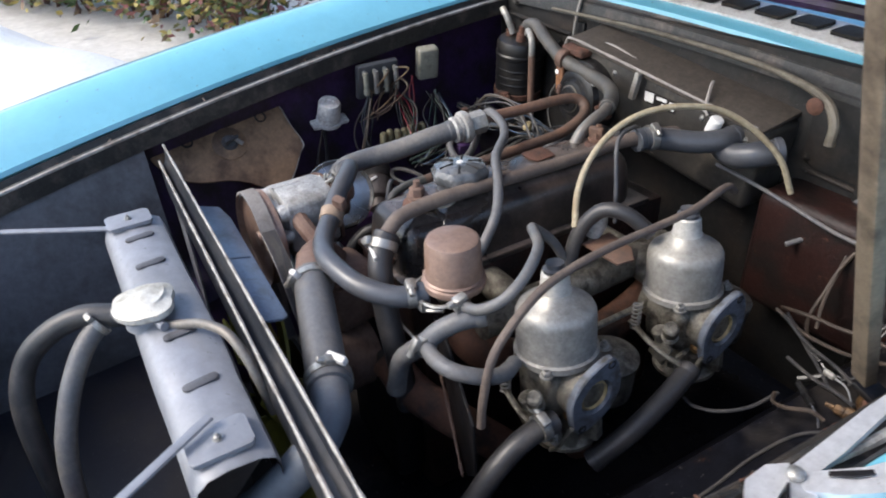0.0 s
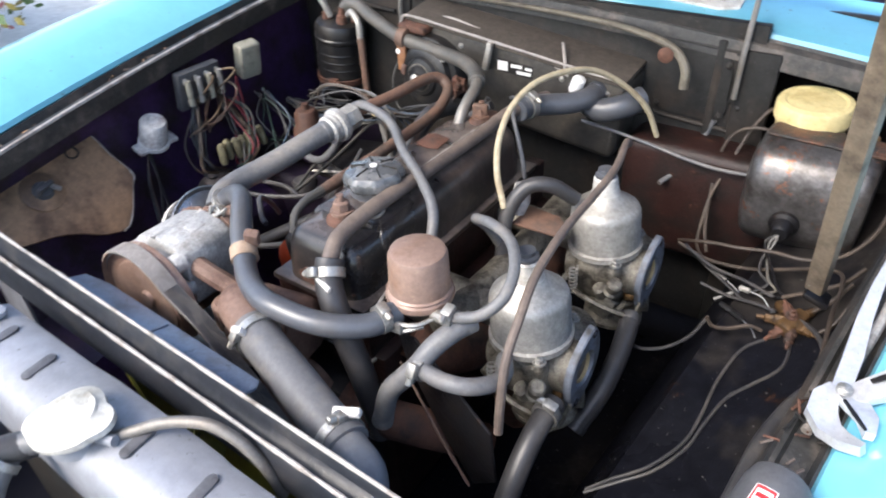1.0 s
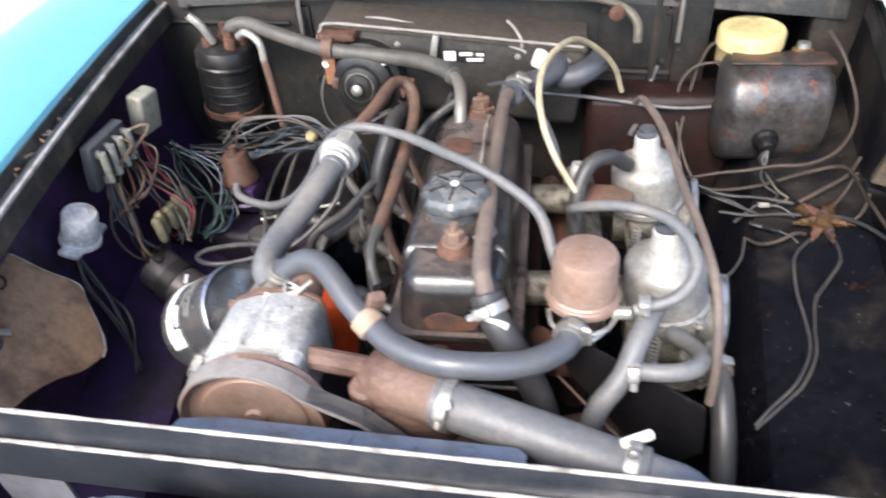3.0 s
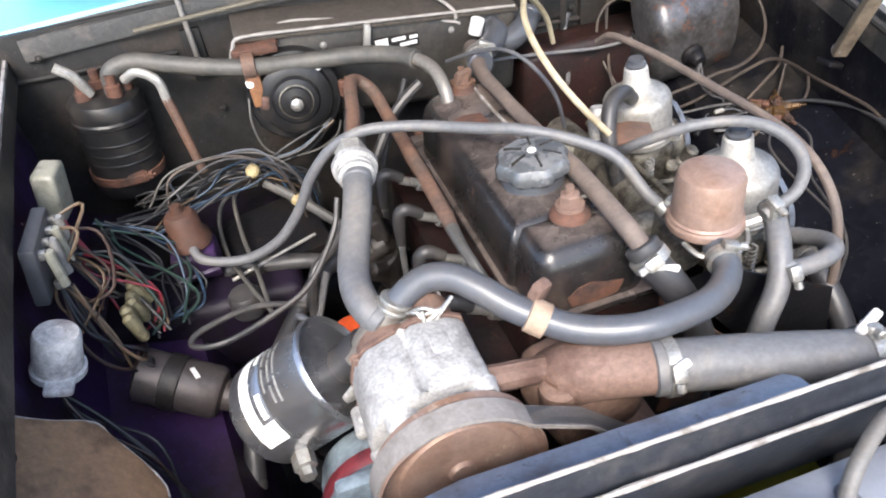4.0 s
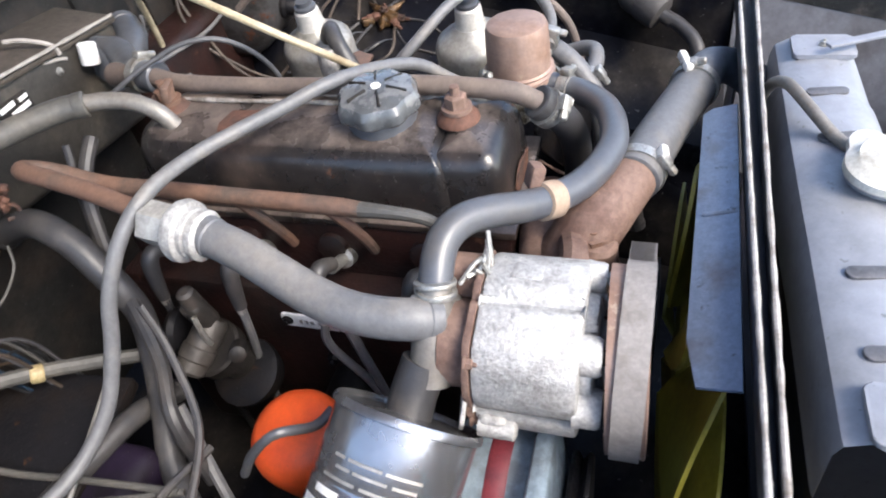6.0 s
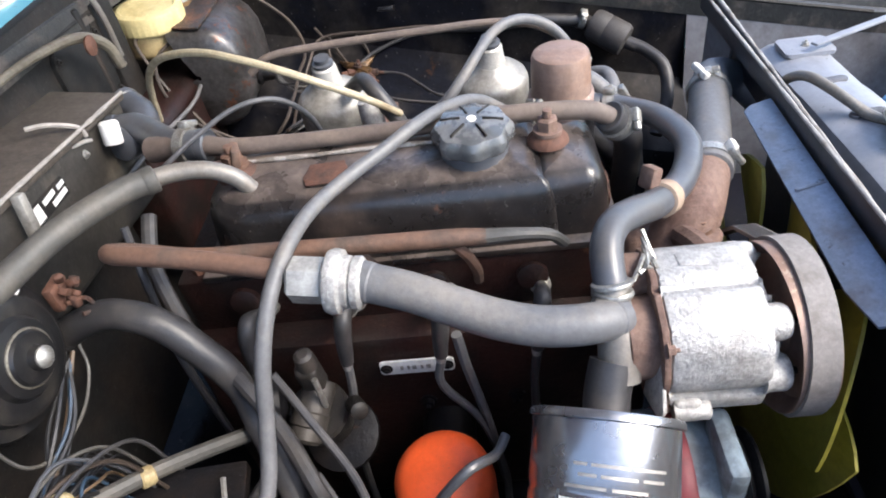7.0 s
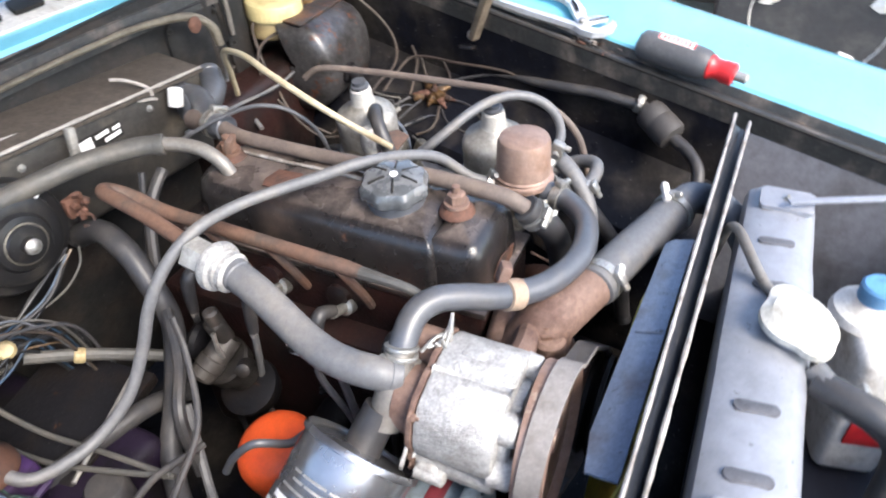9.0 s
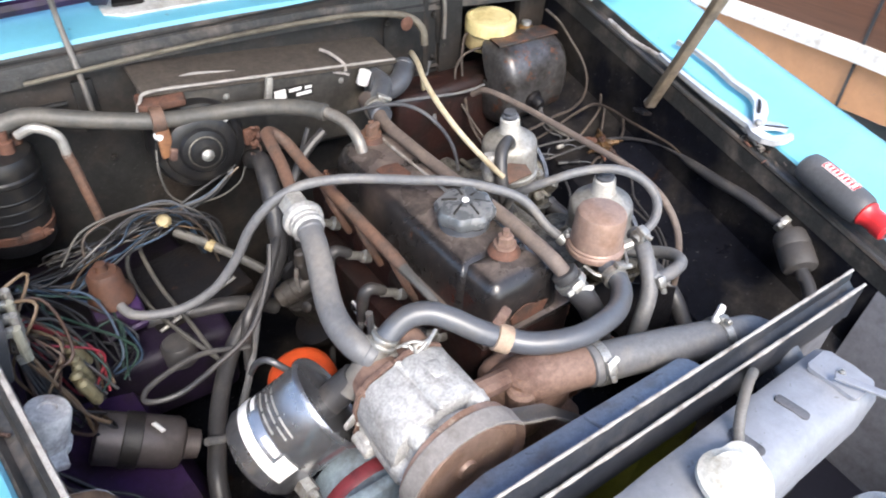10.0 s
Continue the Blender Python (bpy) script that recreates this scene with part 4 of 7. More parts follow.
for dx, dz, r_, h_ in ((0.046, 0.036, 0.014, 0.012), (0.052, -0.004, 0.012, 0.012), (-0.032, 0.032, 0.016, 0.016), (-0.050, -0.012, 0.017, 0.018)):
    at = pc + Vector((dx, -0.034, dz))
    part("boss", lathe([(r_ * 1.1, 0), (r_, 0.006), (r_, h_), (r_ * 0.86, h_ + 0.004), (r_ * 0.5, h_ + 0.004)], at, (0, -1, 0), 18), ALU, pump)
    part("boss_bolt", bolt(at + Vector((0, -h_ - 0.003, 0)), (0, -1, 0), r_ * 0.42, 0.006), STEEL if dx > 0 else OILY, pump)
for dx, dz in ((0.034, 0.058), (-0.058, 0.036), (-0.066, -0.036)):
    part("plate_bolt", bolt(pc + Vector((dx * 0.96, 0.050, dz * 0.96)), (0, -1, 0), 0.0045, 0.007), BROWN, pump)
part("top_pad", box(pc + Vector((0.024, 0.012, 0.0585)), (0.020, 0.026, 0.005), 0.002, (0, 8, 0)), ALU, pump)
part("lower_lug", join(box(pc + Vector((-0.066, 0.030, -0.034)), (0.014, 0.024, 0.024), 0.005, (0, 12, 0), 3), lathe([(0.009, 0), (0.009, 0.030), (0.006, 0.032)], pc + Vector((-0.068, 0.042, -0.034)), (0, -1, 0), 14)), ALU, pump)
part("rear_plate", slab([(x * 1.01, z * 1.01) for x, z in out], pc + Vector((0, 0.0495, 0)), (1, 0, 0), (0, 0, 1), 0.006, 0.001), BROWN, pump, "brown rear plate")
part("rear_port", lathe([(0.038, 0), (0.038, 0.030), (0.030, 0.034), (0.022, 0.040)], pc + Vector((-0.014, 0.05, 0.006)), (-0.1, 1, 0.05), 24), BROWN, pump, "rusty brown rear port")
part("upper_port", lathe([(0.021, 0), (0.021, 0.030), (0.017, 0.034)], pc + Vector((0.030, 0.05, 0.040)), (0, 1, 0), 20), BROWN, pump)
pp = Vector((-0.2044, -0.1805, 0.738))
part("pulley", lathe([(0.0248, -0.012), (0.0286, 0.004), (0.0497, 0.01), (0.0669, 0.006), (0.0745, -0.004), (0.0790, -0.008), (0.0800, -0.008), (0.0800, -0.004), (0.0795, 0.0), (0.0795, 0.018), (0.0815, 0.0205), (0.0818, 0.0225), (0.080, 0.0235), (0.0783, 0.0215), (0.0745, 0.014), (0.0649, 0.011), (0.0611, 0.0115), (0.0592, 0.0145), (0.0363, 0.0155), (0.0296, 0.012), (0.0134, 0.012), (0.0115, 0.0165), (0.0, 0.0165)], pp, (0.04, -1, 0.03), 56), CANTOP, pump, "brown pressed pulley")
belt = thing("fan_belt", (-0.15, -0.18, 0.6), "worn grey drive belt round the pump pulley", "belt")
loop = [(pp.x + 0.0835 * math.cos(radians(a)), pp.z + 0.0835 * math.sin(radians(a))) for a in range(35, 222, 9)]
loop += [(-0.10, 0.53), (-0.075, 0.517), (-0.045, 0.512), (0.0, 0.522), (0.04, 0.545), (0.053, 0.575), (0.048, 0.61), (0.0, 0.672), (-0.08, 0.755)]
belt_rows = [[Vector((x, pp.y + dy - 0.05 * (x + 0.3) * 0.2, z)) for dy in (0.001, -0.0095, -0.010, -0.011, -0.0115, -0.0225)] for x, z in loop + [loop[0]]]
part("band", thicken(sweep(belt_rows), 0.004), surface("worn_belt", (0.24, 0.22, 0.205), 0.75, 0, (0.17, 0.15, 0.135), 0.5, 0.03, 0.12, 0.1), belt)
inner_rows = [[Vector((x + (pp.x - x) * 0.05 * (z > 0.68 and x < -0.14), pp.y + dy - 0.01 * (x + 0.3), z + (pp.z - z) * 0.05 * (z > 0.68 and x < -0.14))) for dy in (0.0005, -0.0205)] for x, z in loop + [loop[0]]]
part("inner_wedge", thicken(sweep(inner_rows), 0.003), RUBBER, belt, "darker inner wedge of the belt")
part("lower_bracket", join(box((-0.20, -0.10, 0.70), (0.02, 0.07, 0.08), 0.005, (0, 25, 0)), tube([(-0.20, -0.135, 0.785), (-0.14, -0.135, 0.775), (-0.08, -0.125, 0.752)], [0.016, 0.014, 0.014], 10)), BROWN, pump, "brown adjusting arm")
alt = thing("alternator", (-0.28, -0.11, 0.48), "pale blue-grey alternator below the air pump with a dull red band", "alternator")
part("casing", lathe([(0.05, 0), (0.072, 0.012), (0.075, 0.02), (0.075, 0.09), (0.07, 0.10), (0.04, 0.11)], (-0.272, -0.03, 0.585), (0, -1, 0), 28), PALEBLUE, alt)
part("band", lathe([(0.0755, 0.0), (0.0768, 0.002), (0.0768, 0.018), (0.0755, 0.02)], (-0.272, -0.075, 0.585), (0, -1, 0), 28), REDTAPE, alt, "dull red band")
part("front_plate", box((-0.288, -0.125, 0.625), (0.075, 0.02, 0.12), 0.008), PALEBLUE, alt)
part("pulley", lathe([(0.05, 0), (0.052, 0.004), (0.044, 0.010), (0.052, 0.016), (0.05, 0.02), (0.02, 0.022)], (-0.272, -0.145, 0.585), (0, -1, 0), 30), OILY, alt, "dark pulley")
ac = thing("air_cleaner", (-0.35, -0.01, 0.65), "silver can-shaped air cleaner with a worn white label", "air cleaner")
aa = Vector((0.83, -0.18, 0.53)).normalized()
ab = Vector((-0.300, -0.012, 0.722)) - aa * 0.104
part("canister", lathe([(0.0, 0.0), (0.038, 0.001), (0.056, 0.006), (0.0620, 0.015), (0.0625, 0.055), (0.0612, 0.058), (0.0612, 0.061), (0.0625, 0.064), (0.0625, 0.116)], ab, aa, 48), CLEANER, ac, "bright silver can")
part("seam", lathe([(0.0615, 0.116), (0.0660, 0.117), (0.0660, 0.121), (0.0640, 0.124), (0.060, 0.1215), (0.058, 0.119), (0.0267, 0.122), (0, 0.122)], ab, aa, 48), CLEANER, ac)
am = Matrix.Translation(ab) @ turn_to(aa)


def wrap(a0, a1, h0, h1, r=0.0630):
    rows_ = [[am @ Vector((r * math.cos(radians(a0 + (a1 - a0) * k / 12)), r * math.sin(radians(a0 + (a1 - a0) * k / 12)), h)) for k in range(13)] for h in (h0, h1)]
    return thicken(sweep(rows_), 0.0004)


part("label", join(wrap(122, 250, 0.030, 0.044), wrap(136, 160, 0.050, 0.056), wrap(196, 222, 0.050, 0.057), wrap(226, 250, 0.044, 0.060)), LABEL, ac, "worn white label with unreadable lines")
for h, a0, a1 in ((0.073, 150, 163), (0.073, 166, 192), (0.073, 196, 214), (0.081, 146, 156), (0.081, 159, 186), (0.081, 189, 216), (0.064, 140, 170), (0.064, 174, 200)):
    part("print_bar", wrap(a0, a1, h, h + 0.0024), DASH, ac)
part("outlet", tube([ab + aa * 0.118, ab + aa * 0.140 + Vector((0, 0, 0.004)), Vector((-0.252, -0.026, 0.764))], 0.0205, 14), DARKHOSE, ac, "rubber outlet elbow")
part("fin", slab([(0, 0), (0.030, -0.012), (0.058, 0.040), (0.052, 0.048), (0.0, 0.012)], ab + aa * 0.118 + Vector((0.0, -0.046, -0.004)), (0.94, 0.1, 0.3), (-0.2, -0.25, 0.94), 0.004, 0.001), ALU, ac, "bare triangular bracket")
part("nut", lathe([(0.013, 0), (0.013, 0.018), (0.009, 0.020), (0.009, 0.03), (0, 0.031)], ab + aa * 0.03 + Vector((0.01, -0.062, -0.015)), (0.1, -1, -0.1), 6), STEEL, ac)
part("strut", tube([ab + Vector((0.03, -0.04, -0.04)), Vector((-0.33, -0.05, 0.58)), Vector((-0.30, -0.03, 0.50))], 0.016, 10), OILY, ac)

# orange oil filter
of = thing("oil_filter", (-0.268, 0.141, 0.482), "bright orange spin-on oil filter low beside the block", "oil filter")
part("shell", lathe([(0.052, -0.11), (0.054, -0.02), (0.053, 0.0), (0.049, 0.011), (0.039, 0.019), (0.020, 0.023), (0, 0.024)], (-0.261, 0.144, 0.6), (-0.25, 0, 1), 40), ORANGE, of)
part("head", tube([(-0.25, 0.15, 0.52), (-0.18, 0.15, 0.50), (-0.11, 0.15, 0.50)], 0.035, 12), OILY, of)

# distributor
di = thing("distributor", (-0.2, 0.27, 0.55), "grimy black distributor beside the block", "distributor")
part("base", lathe([(0.030, 0), (0.036, 0.01), (0.036, 0.03), (0.044, 0.034), (0.044, 0.046), (0.030, 0.05)], (-0.149, 0.272, 0.521), (-0.464, 0.004, 0.886), 22), OILY, di)
part("body", lathe([(0.024, 0), (0.026, 0.03), (0.034, 0.036), (0.036, 0.058), (0.033, 0.062)], (-0.164, 0.279, 0.576), (-0.364, 0.054, 0.936), 22), SOOTY, di)
part("cap", lathe([(0.016, -0.035), (0.0185, -0.03), (0.0185, 0.0), (0.0205, 0.002), (0.0205, 0.016), (0.0185, 0.018), (0.0185, 0.030), (0.015, 0.034), (0.004, 0.034), (0.003, 0.031), (0, 0.031)], (-0.196, 0.283, 0.646), (-0.72, 0.25, -0.45), 26), surface("dusty_brown_grey_metal", (0.07, 0.062, 0.055), 0.45, 0.3, (0.035, 0.03, 0.026), 0.5, 0.02, 0.15, 0.15), di, "dusty ribbed round cap")
part("tower", join(box((-0.179, 0.276, 0.686), (0.024, 0.026, 0.050), 0.008, (0, -12, 0), 3), lathe([(0.012, 0), (0.010, 0.018), (0.006, 0.021)], (-0.182, 0.274, 0.708), (-0.1, 0, 1), 14)), surface("dusty_dark_bakelite", (0.030, 0.027, 0.024), 0.42, 0, (0.06, 0.05, 0.042), 0.5, 0.02, 0.12, 0.1), di)
part("spring_clip", tube([(-0.197, 0.266, 0.702), (-0.2, 0.264, 0.676), (-0.196, 0.266, 0.654)], 0.0035, 6), STEEL, di, "bright spring clip")
part("condenser", lathe([(0.010, 0), (0.010, 0.024), (0.006, 0.026)], (-0.186, 0.239, 0.641), (-0.5, -0.3, 0.3), 14), SOOTY, di)
part("vacuum_can", lathe([(0.014, 0), (0.026, 0.006), (0.028, 0.014), (0.024, 0.020), (0.01, 0.024)], (-0.174, 0.316, 0.641), (-0.2, 1, 0.1), 20), OILY, di)

# ---- large hoses ----
def hose(label, pts, r, mat, name="hose", clamps=(), n=14, step=8, category="hose", rough=0.0, fine=""):
    h = thing(name, pts[0], label, category)
    part("tube", tube(pts, r, n, step, rough=rough), mat, h)
    ends = (r, r) if isinstance(r, (int, float)) else (r[0], r[-1])
    if min(ends) >= 0.0115 and "pipe" not in name and "elbow" not in name:
        way = smooth_path(pts, step)
        for a, b, e in ((way[0], way[1], ends[0]), (way[-1], way[-2], ends[1])):
            d = (b - a).normalized()
            part("end_cuff", lathe([(e * 0.96, -0.0015), (e * 1.07, 0.0), (e * 1.07, 0.010), (e * 0.99, 0.012)], a, d, n), mat, h)
    for at, axis, rad, o in clamps:
        clamp(at, axis, rad, h, o)
    return h


hose("black rubber S-shaped hose from the air pump to the breather can", [(-0.222, -0.031, 0.790), (-0.209, -0.030, 0.812), (-0.180, -0.031, 0.832), (-0.154, -0.043, 0.836), (-0.132, -0.064, 0.829), (-0.110, -0.087, 0.817), (-0.082, -0.109, 0.805), (-0.055, -0.130, 0.800), (-0.018, -0.148, 0.800), (0.022, -0.155, 0.801), (0.084, -0.142, 0.793), (0.128, -0.108, 0.786), (0.142, -0.070, 0.786)], 0.0148, RUBBER, "air_hose", [((0.135, -0.090, 0.786), (0.35, 1, 0), 0.0155, (0.3, 0, 1))], 18, 10)
sl = thing("strap", (-0.08, -0.1, 0.8), "tan rubber strap round the black hose", "strap")
sd = Vector((0.04, -0.03, -0.02)).normalized()
part("band", lathe([(0.0145, 0), (0.0182, 0.001), (0.0182, 0.020), (0.0145, 0.021)], Vector((-0.086, -0.1055, 0.8055)) - sd * 0.012, sd, 28), surface("tan_strap", (0.34, 0.25, 0.18), 0.7, 0, (0.24, 0.16, 0.11), 0.5, 0.03, 0.12, 0.1), sl)
part("tail", box((-0.079, -0.092, 0.828), (0.02, 0.014, 0.024), 0.004, (20, 10, 30)), BROWN, sl)
hose("dusty grey rubber hose from the air pump to the check valve", [(-0.228, -0.034, 0.794), (-0.240, -0.016, 0.803), (-0.244, 0.010, 0.806), (-0.242, 0.040, 0.808), (-0.234, 0.072, 0.812), (-0.222, 0.108, 0.820), (-0.210, 0.145, 0.830), (-0.199, 0.188, 0.838)], 0.0178, GREYHOSE, "air_hose", (), 18)
tee = thing("hose_clamp_tee", (-0.23, -0.03, 0.79), "twisted bright wire clamps where two hoses meet", "hose clamp")
part("tee", tube([(-0.262, -0.030, 0.750), (-0.240, -0.032, 0.780), (-0.222, -0.031, 0.800), (-0.210, -0.030, 0.814)], [0.019, 0.018, 0.0155, 0.015], 14), DULLPIPE, tee)
for i, (z, a) in enumerate(((0.822, 10), (0.826, -6), (0.832, 4), (0.814, -12))):
    part("wire_ring", lathe([(0.0150, 0), (0.0180, 0.0008), (0.0185, 0.0025), (0.0180, 0.0042), (0.0150, 0.005)], (-0.216 + 0.0025 * i, -0.031, z - 0.018), (0.45 + 0.02 * a, 0.02 * a, 0.9), 26), STEEL, tee)
for i in range(4):
    part("twisted_end", tube([(-0.205 + 0.004 * i, -0.050 - 0.006 * i, 0.812 + 0.005 * i), (-0.190, -0.060 - 0.005 * i, 0.822 - 0.004 * i), (-0.172 + 0.004 * i, -0.066, 0.814 + 0.006 * i)], 0.0022, 6), STEEL, tee)
part("band", lathe([(0.0175, 0), (0.0195, 0.001), (0.0195, 0.010), (0.0175, 0.011)], (-0.233, -0.026, 0.798), (-0.1, 1, -0.05), 26), STEEL, tee)
cv = thing("check_valve", (-0.197, 0.22, 0.83), "white-crusted check valve with a hexagon nut", "valve")
cd = Vector((0.055, 0.60, 0.06)).normalized()
cb0 = Vector((-0.200, 0.184, 0.836))
part("collar", lathe([(0.020, 0), (0.024, 0.003), (0.024, 0.009), (0.021, 0.011), (0.024, 0.013), (0.024, 0.018), (0.029, 0.020), (0.030, 0.027), (0.028, 0.032), (0.020, 0.036)], cb0, cd, 32), ALU, cv, "chalky ribbed collar")
part("hex_nut", lathe([(0.020, 0), (0.0215, 0.002), (0.0215, 0.030), (0.018, 0.033)], cb0 + cd * 0.035, cd, 6), DASH, cv)
hose("rusty brown air pipe bent back along the cylinder head", [(-0.190, 0.245, 0.847), (-0.184, 0.275, 0.850), (-0.170, 0.336, 0.854), (-0.162, 0.385, 0.858), (-0.153, 0.426, 0.857), (-0.138, 0.440, 0.848), (-0.122, 0.425, 0.832), (-0.116, 0.373, 0.814), (-0.114, 0.306, 0.810), (-0.113, 0.238, 0.807), (-0.113, 0.172, 0.805), (-0.114, 0.106, 0.804), (-0.115, 0.075, 0.803)], [0.0098] * 12 + [0.0085], COPPERY, "air_pipe")
hose("thin steel end of the air pipe", [(-0.115, 0.078, 0.803), (-0.116, 0.041, 0.803), (-0.112, 0.012, 0.795), (-0.104, -0.004, 0.775)], [0.0085, 0.0066, 0.0062, 0.0062], TAUPEGREY, "air_pipe", (), 10)
for y in (0.1, 0.2, 0.3):
    hose("rusty branch of the air pipe into the head", [(-0.113, y + 0.02, 0.806), (-0.110, y, 0.78), (-0.098, y - 0.01, 0.745), (-0.085, y - 0.01, 0.715)], 0.006, COPPERY, "air_branch", (), 8, 5, "pipe")
# radiator top hose
hd = Vector((0.175, -0.042, 0.0)).normalized()
hose("thick dusty grey radiator hose", [(-0.002, -0.177, 0.768), (0.050, -0.193, 0.768), (0.110, -0.211, 0.764), (0.17, -0.229, 0.758), (0.205, -0.239, 0.755)], 0.0258, GREYHOSE, "radiator_hose", [((0.012, -0.181, 0.768), hd, 0.0268, (0, -0.7, 0.5)), ((0.192, -0.235, 0.756), hd, 0.0268, (0.1, 0.25, 1))], 22)
hose("dark blue-grey radiator hose bend", [(0.19, -0.235, 0.756), (0.215, -0.243, 0.756), (0.245, -0.256, 0.753), (0.266, -0.290, 0.735), (0.260, -0.33, 0.70), (0.24, -0.36, 0.66)], 0.0225, surface("blue_grey_rubber", (0.11, 0.125, 0.15), 0.5, 0, (0.16, 0.16, 0.165), 0.5, 0.05, 0.1, 0.08), "radiator_hose", (), 18)
tb = thing("hose_tag", (0.18, -0.22, 0.80), "white tag on the radiator hose clamp", "tag")
part("tag", box((0.196, -0.222, 0.787), (0.032, 0.010, 0.010), 0.003, (15, -10, 20)), WHITE, tb)
tb = thing("hose_tag", (0.01, -0.2, 0.79), "pale tag on the radiator hose clamp", "tag")
part("tag", box((0.010, -0.199, 0.786), (0.016, 0.009, 0.028), 0.003, (30, -10, 10)), WHITE, tb)
# heater hose along the cover
hose("brownish heater hose lying along the rocker cover", [(0.060, 0.47, 0.842), (0.046, 0.41, 0.850), (0.036, 0.361, 0.848), (0.036, 0.295, 0.8455), (0.035, 0.229, 0.8455), (0.035, 0.168, 0.8465), (0.035, 0.110, 0.848), (0.035, 0.054, 0.850), (0.034, 0.001, 0.849), (0.036, -0.049, 0.843), (0.044, -0.078, 0.825)], [0.016, 0.013, 0.0105] + [0.0098] * 4 + [0.0108] * 4, TAUPE, "heater_hose", (), 16)
hose("grey heater hose running down the front of the engine", [(0.043, -0.074, 0.828), (0.052, -0.090, 0.808), (0.070, -0.102, 0.780), (0.092, -0.108, 0.735), (0.112, -0.108, 0.67), (0.12, -0.10, 0.58)], 0.0175, DARKHOSE, "heater_hose", [((0.048, -0.084, 0.816), (0.45, -0.6, -0.8), 0.0185, (-0.3, -1, 0.4))], 16)
tb = thing("hose_tag", (0.057, -0.1, 0.81), "white tape tag on the heater hose", "tag")
part("tag", box((0.056, -0.103, 0.812), (0.026, 0.006, 0.013), 0.002, (10, 15, -10)), WHITE, tb)
hose("black heater hose elbow at the bulkhead", [(0.046, 0.392, 0.848), (0.050, 0.414, 0.848), (0.068, 0.448, 0.843), (0.098, 0.480, 0.840), (0.120, 0.512, 0.843), (0.120, 0.545, 0.842)], 0.0185, RUBBER, "heater_hose", [((0.052, 0.420, 0.848), (0.3, 1, 0), 0.0192, (0.5, 0, 1))], 16)
hose("black heater hose along the heater box", [(0.10, 0.53, 0.832), (0.14, 0.52, 0.822), (0.175, 0.53, 0.832), (0.20, 0.56, 0.84)], 0.021, RUBBER, "heater_hose")
wp = thing("white_plug", (0.092, 0.53, 0.85), "white plastic plug on the heater hose", "plug")
part("plug", lathe([(0.011, 0), (0.012, 0.002), (0.012, 0.026), (0.009, 0.029), (0, 0.03)], (0.085, 0.528, 0.842), (0.35, 0, 1), 20), LABEL, wp)
# breather hose from the canister to the rear of the cover
hose("thick dark breather hose from the canister to the rocker cover", [(-0.508, 0.580, 0.868), (-0.502, 0.582, 0.900), (-0.465, 0.580, 0.909), (-0.411, 0.558, 0.900), (-0.357, 0.540, 0.889), (-0.303, 0.522, 0.881), (-0.243, 0.520, 0.872), (-0.180, 0.512, 0.868), (-0.122, 0.488, 0.870), (-0.072, 0.445, 0.873), (-0.050, 0.415, 0.872)], 0.0138, TAUPEGREY, "breather_hose", (), 16)
hose("pale steel breather elbow into the rocker cover", [(-0.054, 0.422, 0.873), (-0.040, 0.395, 0.870), (-0.033, 0.365, 0.864), (-0.031, 0.340, 0.850), (-0.031, 0.326, 0.830)], 0.0100, DULLPIPE, "breather_elbow", (), 12, category="pipe")
ob_ = thing("hose_bracket", (-0.292, 0.52, 0.866), "rusty bracket and orange clip holding the breather hose", "bracket")
part("clip", lathe([(0.018, 0), (0.021, 0.001), (0.021, 0.02), (0.018, 0.021)], (-0.304, 0.524, 0.881), (1, -0.06, -0.05), 22), COPPERY, ob_)
part("drop", box((-0.293, 0.512, 0.846), (0.022, 0.008, 0.06), 0.003), surface("orange_rust", (0.30, 0.14, 0.06), 0.7, 0, (0.18, 0.08, 0.04), 0.5, 0.03, 0.2, 0.2), ob_)
part("plate", box((-0.277, 0.545, 0.901), (0.075, 0.04, 0.016), 0.006, (10, 0, -8)), RUST, ob_)
# long vacuum hose looping over the bay
hose("long grey vacuum hose looping over the rocker cover", [(-0.452, 0.352, 0.700), (-0.440, 0.322, 0.690), (-0.405, 0.308, 0.682), (-0.364, 0.298, 0.685), (-0.319, 0.287, 0.710), (-0.281, 0.283, 0.753), (-0.253, 0.277, 0.802), (-0.217, 0.266, 0.842), (-0.174, 0.252, 0.863), (-0.120, 0.238, 0.862), (-0.075, 0.210, 0.862), (-0.037, 0.174, 0.866), (0.004, 0.137, 0.870), (0.053, 0.107, 0.858), (0.097, 0.073, 0.838), (0.117, 0.033, 0.803), (0.130, 0.0, 0.790)], 0.0075, GREYHOSE, "vacuum_hose", [((0.126, 0.008, 0.794), (0.3, -0.8, -0.5), 0.0085, (0.5, 0, 1))], 12)
# loops beside the carburettors
hose("grey vacuum hose looping over the front carburettor to the breather can", [(0.150, 0.165, 0.745), (0.142, 0.14, 0.790), (0.143, 0.108, 0.822), (0.167, 0.082, 0.844), (0.194, 0.064, 0.857), (0.228, 0.044, 0.863), (0.252, 0.019, 0.864), (0.268, -0.010, 0.855), (0.269, -0.038, 0.838), (0.247, -0.057, 0.818), (0.206, -0.060, 0.802)], 0.0070, GREYHOSE, "vacuum_hose", [((0.215, -0.060, 0.804), (1, 0, 0), 0.009, (0, -0.3, 1))], 12)
